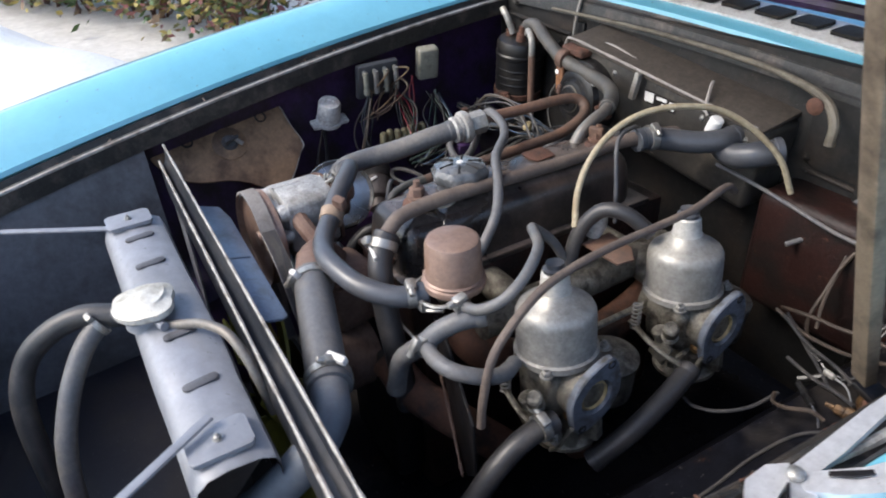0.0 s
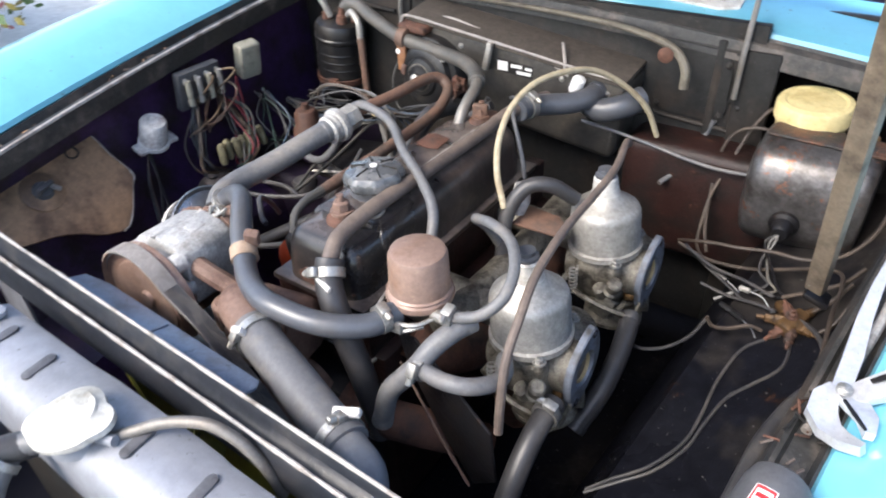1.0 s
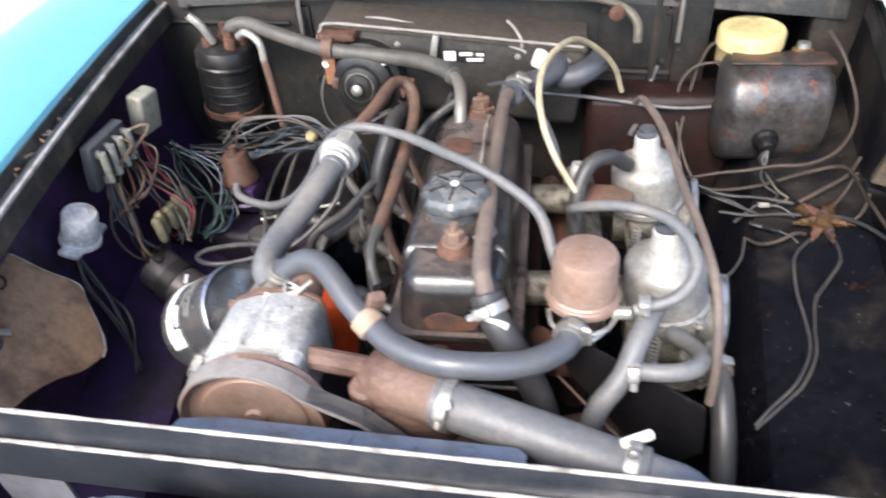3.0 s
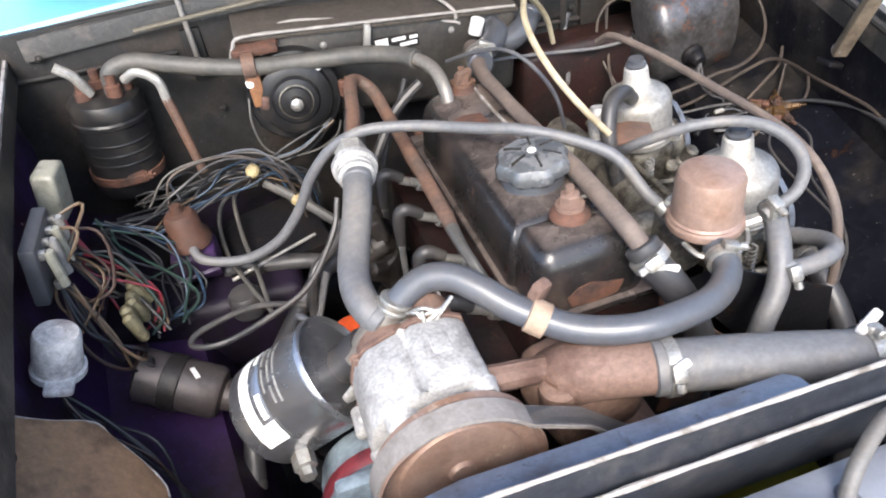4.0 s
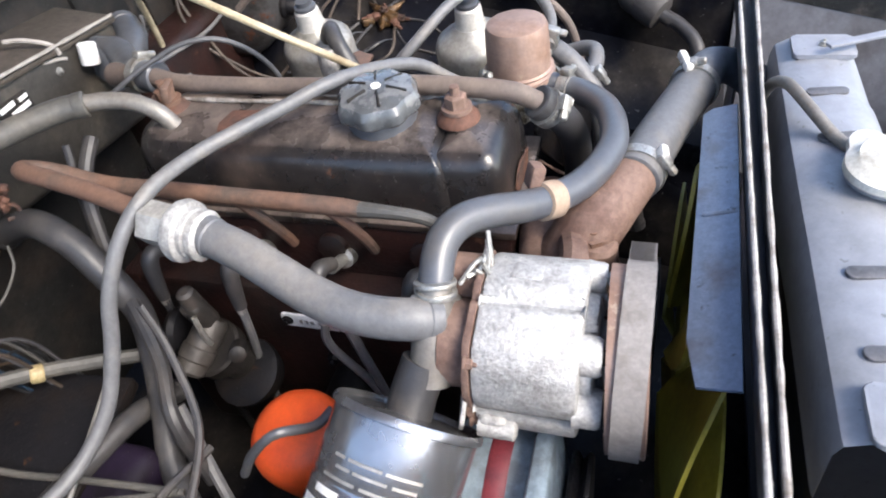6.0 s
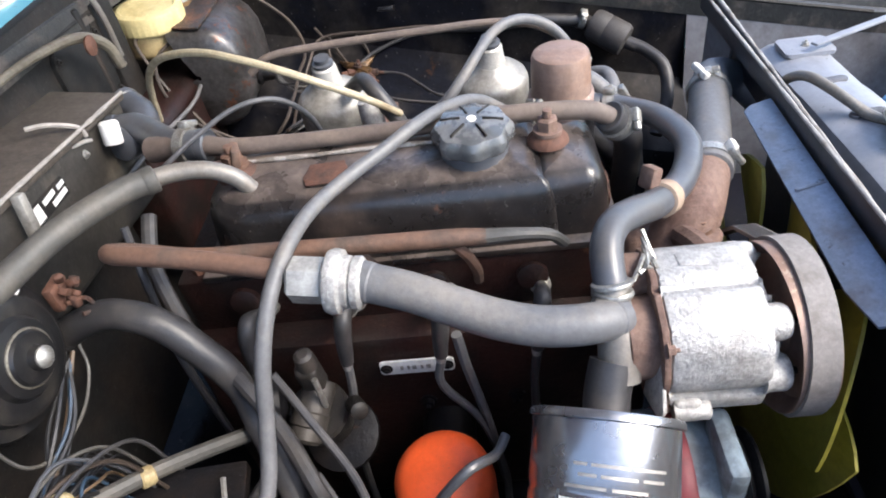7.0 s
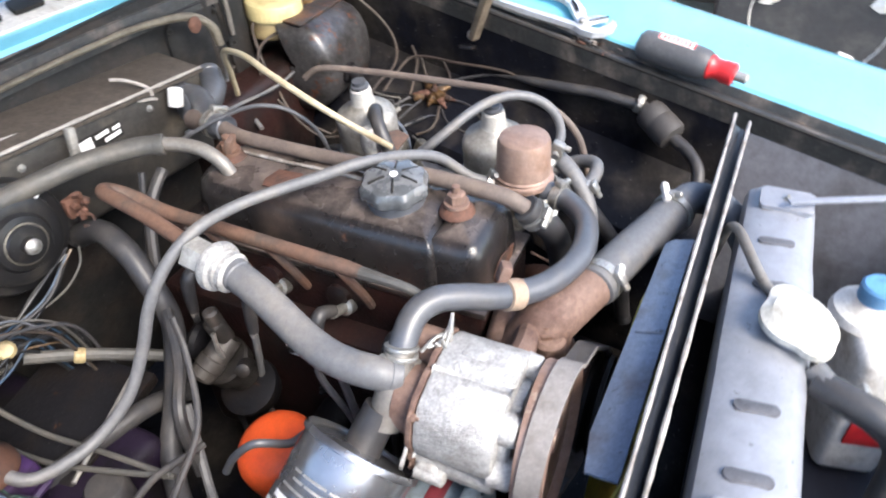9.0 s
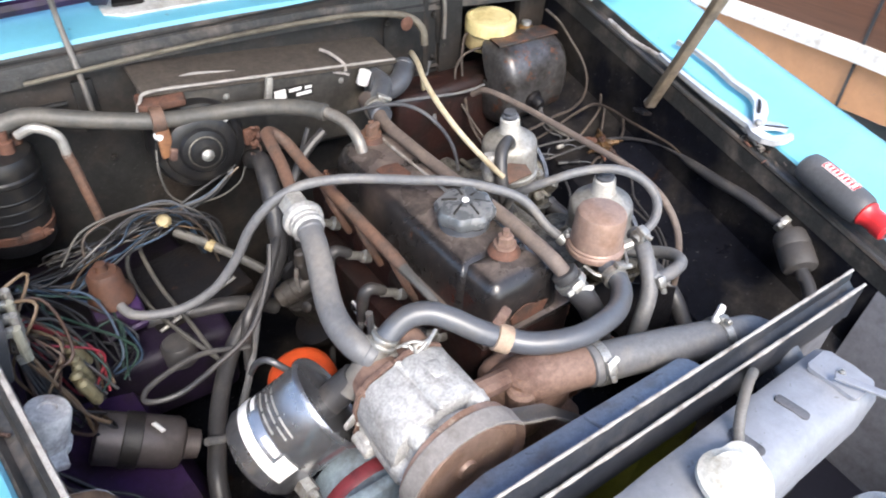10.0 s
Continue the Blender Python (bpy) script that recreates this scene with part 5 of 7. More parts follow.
hose("brownish fuel overflow tube falling past the carburettors", [(0.245, 0.390, 0.838), (0.252, 0.357, 0.857), (0.268, 0.278, 0.856), (0.273, 0.197, 0.856), (0.275, 0.123, 0.856), (0.280, 0.060, 0.854), (0.286, 0.006, 0.846), (0.293, -0.038, 0.824), (0.296, -0.071, 0.788), (0.299, -0.087, 0.735), (0.300, -0.092, 0.690)], 0.0056, TAUPE, "overflow_tube", (), 10)
hose("yellowed clear tube arching over the rear carburettor", [(0.148, 0.176, 0.803), (0.120, 0.202, 0.839), (0.100, 0.239, 0.873), (0.092, 0.286, 0.903), (0.099, 0.339, 0.923), (0.122, 0.395, 0.929), (0.150, 0.455, 0.917), (0.185, 0.498, 0.885), (0.220, 0.528, 0.840), (0.240, 0.545, 0.785)], 0.0048, CREAM, "clear_tube", (), 10)
hose("dark grey hose bend between manifold and carburettor", [(0.155, 0.16, 0.73), (0.150, 0.18, 0.79), (0.165, 0.205, 0.828), (0.195, 0.225, 0.832), (0.225, 0.25, 0.805)], 0.011, DARKHOSE, "vacuum_hose")
hose("grey rubber hose from the heat shield to the carburettor", [(0.232, -0.040, 0.792), (0.220, -0.068, 0.788), (0.208, -0.091, 0.775), (0.199, -0.108, 0.757), (0.186, -0.121, 0.740), (0.170, -0.130, 0.715), (0.158, -0.135, 0.66)], 0.0128, GREYHOSE, "fuel_hose")
hose("grey rubber hose bend below the breather can", [(0.262, -0.015, 0.725), (0.280, -0.045, 0.735), (0.284, -0.080, 0.752), (0.268, -0.108, 0.763), (0.238, -0.115, 0.762), (0.200, -0.109, 0.757)], 0.0102, GREYHOSE, "fuel_hose", [((0.206, -0.110, 0.758), (1, -0.1, 0.1), 0.0112, (0, -1, 0.6))])
hose("dark purple-grey hose hanging from the front carburettor", [(0.326, 0.0, 0.668), (0.326, -0.030, 0.668), (0.326, -0.065, 0.655), (0.326, -0.105, 0.62), (0.325, -0.150, 0.55), (0.32, -0.18, 0.40)], 0.0145, DARKHOSE, "drain_hose", [((0.326, -0.020, 0.669), (0, -1, -0.1), 0.0155, (0.3, -0.5, 1))])
hose("dark hose from the rear carburettor", [(0.335, 0.24, 0.64), (0.345, 0.18, 0.62), (0.345, 0.12, 0.59), (0.33, 0.07, 0.55)], 0.015, DARKHOSE, "drain_hose")
hose("dark grey fuel hose running along the inner wing", [(0.530, 0.315, 0.680), (0.568, 0.27, 0.70), (0.588, 0.20, 0.716), (0.580, 0.14, 0.724), (0.570, 0.095, 0.727), (0.557, 0.027, 0.730), (0.551, -0.041, 0.732), (0.546, -0.115, 0.724)], [0.0032, 0.0032, 0.0032, 0.0034, 0.0085, 0.0105, 0.0105, 0.0105], DARKHOSE, "fuel_hose", [((0.5455, -0.118, 0.7235), (0, -1, -0.3), 0.0115, (-0.4, 0, 1))])
ff = thing("fuel_filter", (0.532, -0.184, 0.678), "dusty grey plastic fuel filter in the hose", "fuel filter")
fd = Vector((-0.40, -0.62, -0.30)).normalized()
part("body", lathe([(0.010, -0.012), (0.010, 0.0), (0.025, 0.003), (0.028, 0.010), (0.029, 0.03), (0.0275, 0.033), (0.029, 0.036), (0.029, 0.066), (0.026, 0.072), (0.011, 0.075), (0.010, 0.095)], (0.543, -0.134, 0.719), fd, 26), surface("dusty_filter", (0.052, 0.048, 0.047), 0.65, 0, (0.055, 0.047, 0.043), 0.5, 0.03, 0.15, 0.1), ff)
hose("dark hose from the fuel filter down to the wing", [(0.507, -0.190, 0.692), (0.488, -0.222, 0.680), (0.455, -0.248, 0.66), (0.41, -0.245, 0.62), (0.37, -0.22, 0.58)], 0.011, DARKHOSE, "fuel_hose")

# right-hand hoses
hose("thick dark hose from the blower falling beside the coil", [(-0.148, 0.540, 0.748), (-0.150, 0.505, 0.768), (-0.153, 0.470, 0.780), (-0.163, 0.432, 0.781), (-0.169, 0.405, 0.766), (-0.177, 0.382, 0.743), (-0.184, 0.362, 0.716), (-0.190, 0.350, 0.684), (-0.215, 0.335, 0.650), (-0.265, 0.303, 0.622), (-0.311, 0.277, 0.597), (-0.348, 0.241, 0.575), (-0.380, 0.191, 0.563), (-0.405, 0.137, 0.555), (-0.426, 0.086, 0.545), (-0.44, 0.04, 0.50)], [0.0165] * 7 + [0.015] * 2 + [0.014] * 7, DARKHOSE, "heater_hose", (), 14)
hose("dark cable hanging from the bulkhead behind the head", [(-0.04, 0.45, 0.817), (-0.075, 0.445, 0.795), (-0.105, 0.432, 0.772), (-0.148, 0.40, 0.725), (-0.194, 0.345, 0.705), (-0.24, 0.298, 0.670), (-0.29, 0.262, 0.645), (-0.31, 0.24, 0.56)], 0.0085, DARKHOSE, "cable", (), 10, category="cable")

# ---- bulkhead: heater box, blower, canister ----
hb = thing("heater_box", (-0.06, 0.582, 0.748), "dusty dark heater box on the bulkhead with a small label", "heater")
part("box", box((-0.065, 0.594, 0.816), (0.47, 0.096, 0.155), 0.014, (0, 6.5, 0), 3), HEATER, hb)
part("lid", box((-0.065, 0.592, 0.898), (0.48, 0.108, 0.010), 0.004, (8, 6.5, 0)), DUST, hb, "dusty brown top lid")
part("seam", tube([(-0.318, 0.537, 0.893), (-0.309, 0.537, 0.910), (-0.290, 0.536, 0.9225), (-0.18, 0.536, 0.9115), (-0.06, 0.536, 0.898), (0.06, 0.536, 0.884), (0.165, 0.536, 0.872)], 0.0026, 6, 8, rough=0.4), RUBBERPALE, hb, "pale worn seam along the lid")
hl = part("label_plate", slab(rounded(0.078, 0.024, 0.003), (-0.048, 0.5465, 0.854), (1, 0, -0.06), (0, 0, 1), 0.002), BAY, hb, "small black label with white bars")
for i, (dx, w, dz, h) in enumerate(((-0.026, 0.022, 0.0, 0.018), (0.004, 0.024, 0.005, 0.006), (0.020, 0.030, -0.005, 0.006), (0.030, 0.014, 0.005, 0.005))):
    part("bar", box((-0.048 + dx, 0.5445, 0.854 + dz - dx * 0.06), (w, 0.001, h), 0), LABEL, hl)
for x in (-0.27, -0.17, 0.05, 0.14):
    part("screw", bolt((x, 0.5465, 0.858 - 0.114 * x), (0, -1, 0), 0.004, 0.004), STEEL, hb)
part("strap", tube([(0.03, 0.584, 0.904), (0.042, 0.564, 0.9), (0.056, 0.542, 0.886), (0.058, 0.538, 0.872)], 0.003, 6), RUBBERPALE, hb, "pale cable bracket")
part("bracket", box((-0.1, 0.532, 0.873), (0.012, 0.012, 0.055), 0.003, (0, 12, 0)), DASH, hb)
hose("thin grey heater control cable", [(-0.305, 0.555, 0.885), (-0.286, 0.566, 0.905), (-0.222, 0.575, 0.918), (-0.156, 0.572, 0.909), (-0.088, 0.568, 0.896), (-0.019, 0.560, 0.882), (0.048, 0.546, 0.868), (0.065, 0.540, 0.862)], 0.0026, RUBBERPALE, "control_cable", (), 8, category="cable")
bl = thing("blower_motor", (-0.234, 0.498, 0.736), "black round blower motor with a shiny stepped hub", "blower motor")
SHINY = surface("shiny_black_enamel", (0.012, 0.012, 0.013), 0.34, 0.0, (0.035, 0.031, 0.027), 0.4, 0.04, 0.15, 0.08, 0.05, None, 0, 0.4)
part("drum", lathe([(0.078, -0.02), (0.078, 0.03), (0.074, 0.038), (0.062, 0.040), (0.058, 0.052), (0.052, 0.056), (0.040, 0.057), (0.036, 0.063), (0.028, 0.065), (0.024, 0.071), (0.012, 0.073), (0.010, 0.082), (0, 0.083)], (-0.234, 0.558, 0.812), (-0.06, -1, 0.08), 44), SHINY, bl)
# Thin paler ring that paints the highlight on the drum's outer step.
part("rim", lathe([(0.0583, 0.0512), (0.0589, 0.0514), (0.0589, 0.0520), (0.0583, 0.0524)], (-0.234, 0.558, 0.812), (-0.06, -1, 0.08), 44), SOOTY, bl)
part("hub_cap", lathe([(0.0095, 0.074), (0.0105, 0.076), (0.0105, 0.082), (0.006, 0.086), (0, 0.087)], (-0.234, 0.558, 0.812), (-0.06, -1, 0.08), 20), STEEL, bl, "bright centre cap")
# Second paler ring, a painted highlight round the hub step.
part("hub_ring", lathe([(0.0272, 0.0655), (0.0282, 0.066), (0.0282, 0.0672), (0.0272, 0.0678)], (-0.234, 0.558, 0.812), (-0.06, -1, 0.08), 32), CARB, bl)
for x, z in ((-0.30, 0.855), (-0.19, 0.858)):
    part("post", lathe([(0.007, 0), (0.007, 0.010), (0.005, 0.013), (0, 0.014)], (x, 0.520, z), (0, -1, 0.1), 14), LABEL, bl)
for x, z in ((-0.286, 0.822), (-0.196, 0.795)):
    part("tan_clip", box((x, 0.506, z), (0.012, 0.010, 0.022), 0.003, (0, 15, 0)), BROWN, bl, "dirty tan clip")
part("wire_loop", tube([(-0.309, 0.518, 0.831), (-0.316, 0.503, 0.796), (-0.309, 0.498, 0.751), (-0.279, 0.493, 0.728), (-0.229, 0.493, 0.724), (-0.189, 0.498, 0.738), (-0.174, 0.503, 0.761)], 0.0018, 6), TAUPEGREY, bl, "thin grey wire loop")
crumb = random.Random(41)
for _ in range(14):
    part("rust_flake", box((-0.150 + crumb.uniform(-0.016, 0.016), 0.500 + crumb.uniform(-0.010, 0.010), 0.815 + crumb.uniform(-0.016, 0.016)), (crumb.uniform(0.007, 0.015), crumb.uniform(0.005, 0.010), crumb.uniform(0.005, 0.013)), 0.0015, (crumb.uniform(-60, 60), crumb.uniform(-60, 60), crumb.uniform(0, 90))), RUST, bl)
part("terminal", join(box((-0.150, 0.508, 0.814), (0.030, 0.012, 0.030), 0.004), tube([(-0.159, 0.500, 0.806), (-0.146, 0.488, 0.800), (-0.152, 0.480, 0.79), (-0.164, 0.486, 0.794)], 0.0025, 6)), RUST, bl, "crumbling rusty terminal block")
cn = thing("charcoal_canister", (-0.525, 0.585, 0.698), "black cylindrical charcoal canister with rusty ports", "canister")
part("shell", lathe([(0.0548, 0), (0.0581, 0.006), (0.0581, 0.025), (0.0606, 0.028), (0.0606, 0.034), (0.0581, 0.037), (0.0581, 0.125), (0.0606, 0.128), (0.0606, 0.134), (0.0581, 0.137), (0.0581, 0.155), (0.0531, 0.164), (0.03, 0.168), (0, 0.169)], (-0.543, 0.588, 0.703), (0.10, -0.02, 1), 36), SHINY, cn)
part("band", lathe([(0.0585, 0), (0.0610, 0.001), (0.0610, 0.014), (0.0585, 0.015)], (-0.5405, 0.587, 0.73), (0.10, -0.02, 1), 36), RUST, cn, "rusty clamp band")
part("band_bolt", join(box((-0.52, 0.528, 0.74), (0.03, 0.018, 0.016), 0.003), bolt((-0.505, 0.526, 0.74), (1, 0, 0), 0.006, 0.01)), RUST, cn)
for h in (0.060, 0.078, 0.096):
    part("rib", lathe([(0.0579, h), (0.0591, h + 0.002), (0.0591, h + 0.004), (0.0579, h + 0.006)], (-0.543, 0.588, 0.703), (0.10, -0.02, 1), 36), SHINY, cn)
for x, y in ((-0.553, 0.572), (-0.507, 0.570), (-0.493, 0.595), (-0.535, 0.61)):
    part("port", lathe([(0.013, 0), (0.012, 0.018), (0.008, 0.020), (0.008, 0.035)], (x, y, 0.866), (0.1, 0, 1), 12), RUST, cn)
hose("steel pipe bent down beside the canister", [(-0.485, 0.57, 0.888), (-0.46, 0.555, 0.9), (-0.435, 0.545, 0.883), (-0.432, 0.543, 0.848)], 0.0075, DASH, "vent_pipe", (), 10, category="pipe")
hose("rusty brown end of the vent pipe beside the canister", [(-0.4325, 0.5435, 0.853), (-0.429, 0.541, 0.828), (-0.425, 0.538, 0.778), (-0.42, 0.535, 0.718)], 0.0078, COPPERY, "vent_pipe", (), 10, category="pipe")
hose("short steel pipe on the canister", [(-0.54, 0.57, 0.878), (-0.55, 0.56, 0.913), (-0.57, 0.56, 0.933)], 0.008, DASH, "vent_pipe", (), 10, category="pipe")
pc_ = thing("pipe_clip", (0.22, 0.595, 0.914), "rusty clip on the bulkhead pipe", "clip")
part("clip", lathe([(0.013, 0), (0.014, 0.003), (0.009, 0.006)], (0.222, 0.582, 0.916), (0, -1, 0), 14), RUST, pc_)
hose("long pale pipe along the bulkhead, bent down at its end", [(-0.45, 0.613, 0.944), (-0.15, 0.61, 0.952), (0.08, 0.607, 0.947), (0.18, 0.6, 0.937), (0.232, 0.59, 0.924), (0.258, 0.58, 0.899), (0.262, 0.575, 0.866)], [0.0035, 0.004, 0.005, 0.0065, 0.0075, 0.008, 0.008], DULLOLIVE, "drain_pipe", (), 10, category="pipe")
part("bulkhead_rib", box((0.30, 0.630, 0.80), (0.014, 0.012, 0.28), 0.004), BAY, car)
part("bulkhead_rib", box((0.365, 0.630, 0.83), (0.06, 0.014, 0.2), 0.004), BAY, car)
part("pedal_ledge", box((0.35, 0.60, 0.66), (0.34, 0.10, 0.22), 0.02, (0, 0, 0), 3), MAROON, car, "rusty brown bulkhead ledge")
# Shelf in the shaded purple, its deep shade painted in.
part("shelf", box((-0.46, 0.45, 0.56), (0.30, 0.34, 0.14), 0.02, (0, 3, 0), 3), PURPLE_SHADED, car, "purple shelf, coloured darker for the shade it lies in")
part("shelf_lid", box((-0.34, 0.415, 0.63), (0.17, 0.16, 0.02), 0.004, (4, -4, 8)), OILY, car, "dark lid with a bright edge")
part("lid_edge", tube([(-0.41, 0.32, 0.637), (-0.27, 0.365, 0.647)], 0.003, 6), DASH, car)

# ---- right inner wing: plate, relays, coil ----
pl = thing("bracket_plate", (-0.55, -0.12, 0.72), "brown primer-painted plate with a rubber boss and a hole", "bracket")
px, py = Vector((0.075, -0.02, -0.085)).normalized(), Vector((0.10, -1.0, -0.09)).normalized()
py = (py - px * py.dot(px)).normalized()
outline = [(0.0, 0.002), (0.010, -0.009), (0.052, -0.024), (0.095, -0.044), (0.118, -0.034), (0.186, 0.004), (0.186, 0.055), (0.166, 0.10), (0.160, 0.20), (0.11, 0.262), (0.072, 0.25), (0.050, 0.20), (0.031, 0.135), (0.003, 0.05)]
outline = [(v.x, v.y) for v in smooth_path([(a, b, 0) for a, b in outline + outline[:1]], 4)][:-1]
part("plate", slab(outline, (-0.616, -0.013, 0.812), px, py, 0.006, 0.002), OCHRE, pl)
part("worn_edge", tube([Vector((-0.616, -0.013, 0.812)) + px * a + py * b for a, b in outline[-10:] + outline[:22]], 0.0030, 6, 1, rough=0.3), WORNWHITE, pl, "pale scuffed edge")
pn = px.cross(py).normalized()
pn = pn if pn.z > 0 else -pn
bc = Vector((-0.616, -0.013, 0.812)) + px * 0.086 + py * 0.108
part("boss", lathe([(0.036, 0), (0.035, 0.006), (0.026, 0.009), (0.024, 0.010)], bc, pn, 28), OCHRE, pl)
part("knob", join(lathe([(0.018, 0.008), (0.015, 0.014), (0.012, 0.018), (0, 0.019)], bc, pn, 20), box(bc + pn * 0.022, (0.008, 0.034, 0.020), 0.003, (0, 45, 25))), CHARCOAL, pl, "dark wing knob")
part("strap_end", box(bc + pn * 0.020 + py * -0.014, (0.026, 0.008, 0.005), 0.001, (20, 40, 60)), DASH, pl)
for a, b in ((0.031, 0.036), (0.077, 0.191)):
    hc = Vector((-0.616, -0.013, 0.812)) + px * a + py * b
    part("hole", lathe([(0.012, 0.003), (0.0125, 0.0042), (0.009, 0.0045), (0.008, -0.004), (0, -0.004)], hc, pn, 18), BAY, pl, "dark drilled hole")
DULLWHITE = surface("dusty_grey_white_plastic", (0.62, 0.60, 0.58), 0.55, 0, (0.32, 0.28, 0.27), 0.45, 0.03, 0.08, 0.06, grime=0.35)
bz = thing("buzzer", (-0.58, 0.092, 0.744), "small white plastic cylinder relay on the inner wing", "relay")
ba = Vector((0.37, 0.007, 0.894)).normalized()
part("cap", lathe([(0.025, 0.0), (0.026, 0.004), (0.0245, 0.045), (0.022, 0.050), (0.010, 0.051), (0.009, 0.048), (0, 0.048)], (-0.583, 0.093, 0.76), ba, 28), DULLWHITE, bz)
part("foot", join(box((-0.58, 0.093, 0.756), (0.03, 0.085, 0.010), 0.004, (0, 20, 0)), lathe([(0.029, 0), (0.029, 0.008)], (-0.585, 0.093, 0.754), ba, 24)), DULLWHITE, bz)
rl = thing("relay_box", (-0.587, 0.353, 0.8), "grey-cream plastic relay box on the inner wing", "relay")
part("case", box((-0.587, 0.355, 0.838), (0.030, 0.050, 0.075), 0.006, (0, 12, -8), 3), RELAYW, rl)
fb = thing("fuse_box", (-0.584, 0.223, 0.794), "open fuse box with clips and wires on the inner wing", "fuse box")
part("base", box((-0.589, 0.223, 0.826), (0.018, 0.10, 0.08), 0.004, (0, 12, 0)), CHARCOAL, fb)
for i in range(4):
    for k in (-1, 1):
        part("fuse_clip", box((-0.572, 0.186 + 0.025 * i, 0.826 + 0.022 * k), (0.012, 0.008, 0.012), 0.002), STEEL, fb)
    part("fuse", lathe([(0.006, 0), (0.006, 0.05)], (-0.567, 0.186 + 0.025 * i, 0.801), (0.05, 0, 1), 10), DASH if i % 2 else RELAYW, fb)
cl = thing("ignition_coil", (-0.5, 0.15, 0.6), "grey metal ignition coil lying on the inner wing", "coil")
ca, ce = Vector((-0.545, 0.175, 0.640)), Vector((-0.425, 0.125, 0.585))
cdir = (ce - ca).normalized()
part("can", lathe([(0.030, 0), (0.036, 0.004), (0.036, 0.105), (0.032, 0.112), (0.022, 0.116), (0.020, 0.135), (0.010, 0.138)], ca, cdir, 28), surface("dull_coil", (0.10, 0.085, 0.08), 0.45, 0.4, (0.06, 0.048, 0.045), 0.5, 0.04, 0.12, 0.1), cl)
part("strap", lathe([(0.0365, 0.035), (0.0385, 0.036), (0.0385, 0.058), (0.0365, 0.059)], ca, cdir, 28), SOOTY, cl)
part("label", box(ca + cdir * 0.075 + Vector((0.012, -0.012, 0.036)), (0.006, 0.022, 0.002), 0.0, (0, 20, 20)), LABEL, cl)
cc = thing("purge_valve", (-0.452, 0.37, 0.678), "orange-brown bell-shaped valve on a purple bracket", "valve")
part("bell", lathe([(0.030, 0), (0.034, 0.002), (0.033, 0.014), (0.026, 0.024), (0.025, 0.048), (0.020, 0.056), (0.009, 0.058), (0.008, 0.070), (0, 0.071)], (-0.454, 0.372, 0.69), (0, 0, 1), 28), surface("orange_brown_bell", (0.085, 0.038, 0.023), 0.6, 0, (0.05, 0.028, 0.02), 0.4, 0.03, 0.15, 0.15), cc)
part("bracket", join(box((-0.454, 0.365, 0.664), (0.07, 0.06, 0.05), 0.008), tube([(-0.482, 0.32, 0.66), (-0.422, 0.33, 0.66)], 0.005, 6)), PURPLE, cc)
sc = thing("screw_cap", (-0.392, 0.27, 0.608), "small grey rubber cap on the shelf", "cap")
part("cap", lathe([(0.026, 0), (0.026, 0.03), (0.022, 0.036), (0.008, 0.037), (0, 0.036)], (-0.397, 0.285, 0.6), (0, 0, 1), 24), DARKHOSE, sc)

# ---- brake cylinder corner ----
br = thing("brake_reservoir", (0.46, 0.6, 0.778), "brake fluid reservoir with a yellowed plastic cap", "brake reservoir")
part("neck", lathe([(0.046, 0), (0.052, 0.006), (0.052, 0.05), (0.050, 0.052)], (0.462, 0.614, 0.806), (0, 0, 1), 32), RESERVOIR, br)
part("cap", lathe([(0.054, 0), (0.0565, 0.003), (0.0565, 0.026), (0.054, 0.031), (0.046, 0.033), (0.042, 0.030), (0, 0.031)], (0.462, 0.608, 0.846), (-0.02, -0.08, 1), 72, lambda a, i: 1 + (0.012 * math.cos(36 * a) if 0 < i < 4 else 0)), YCAP, br, "ribbed yellow plastic cap")
part("side_cap", lathe([(0.026, 0), (0.026, 0.03), (0.020, 0.033), (0.018, 0.040), (0.010, 0.046), (0, 0.047)], (0.545, 0.58, 0.806), (0, 0, 1), 20), BRASS, br, "small brass filler cap")
part("side_top", lathe([(0.012, 0), (0.011, 0.008), (0, 0.010)], (0.545, 0.58, 0.851), (0, 0, 1), 14), STEEL, br)
sv = thing("pedal_box_cover", (0.49, 0.555, 0.698), "scuffed dark metal drum cover with rust round its top edge", "cover")
sec = [(0.035, 0.868), (-0.030, 0.866), (-0.050, 0.858), (-0.066, 0.842), (-0.076, 0.818), (-0.079, 0.786), (-0.077, 0.750), (-0.068, 0.722), (-0.050, 0.700), (-0.024, 0.686), (0.035, 0.682)]
drum_rows = [[(x, 0.540 + dy * g, 0.768 + (z - 0.79) * g) for dy, z in sec + [(0.035, 0.775)]] for x, g in ((0.404, 0.05), (0.4045, 0.40), (0.407, 0.70), (0.412, 0.88), (0.420, 0.97), (0.430, 1.0), (0.498, 1.0), (0.562, 1.0), (0.571, 0.98), (0.577, 0.92), (0.580, 0.70), (0.581, 0.05))]
dr = sweep(drum_rows)
part("drum", dr, SERVO, sv)
part("top_lip", slab([(-0.080, 0.000), (0.084, -0.004), (0.088, 0.004), (0.083, 0.046), (-0.072, 0.046)], (0.495, 0.515, 0.8475), (1, 0, 0.0), (0, 1, 0.02), 0.004, 0.0012), SERVOTOP, sv, "flat rusty top plate")
part("stub", lathe([(0.022, 0), (0.022, 0.006), (0.016, 0.010), (0.014, 0.026), (0.011, 0.030), (0, 0.031)], (0.480, 0.464, 0.732), (0, -1, -0.15), 18), OILY, sv, "rubber outlet")
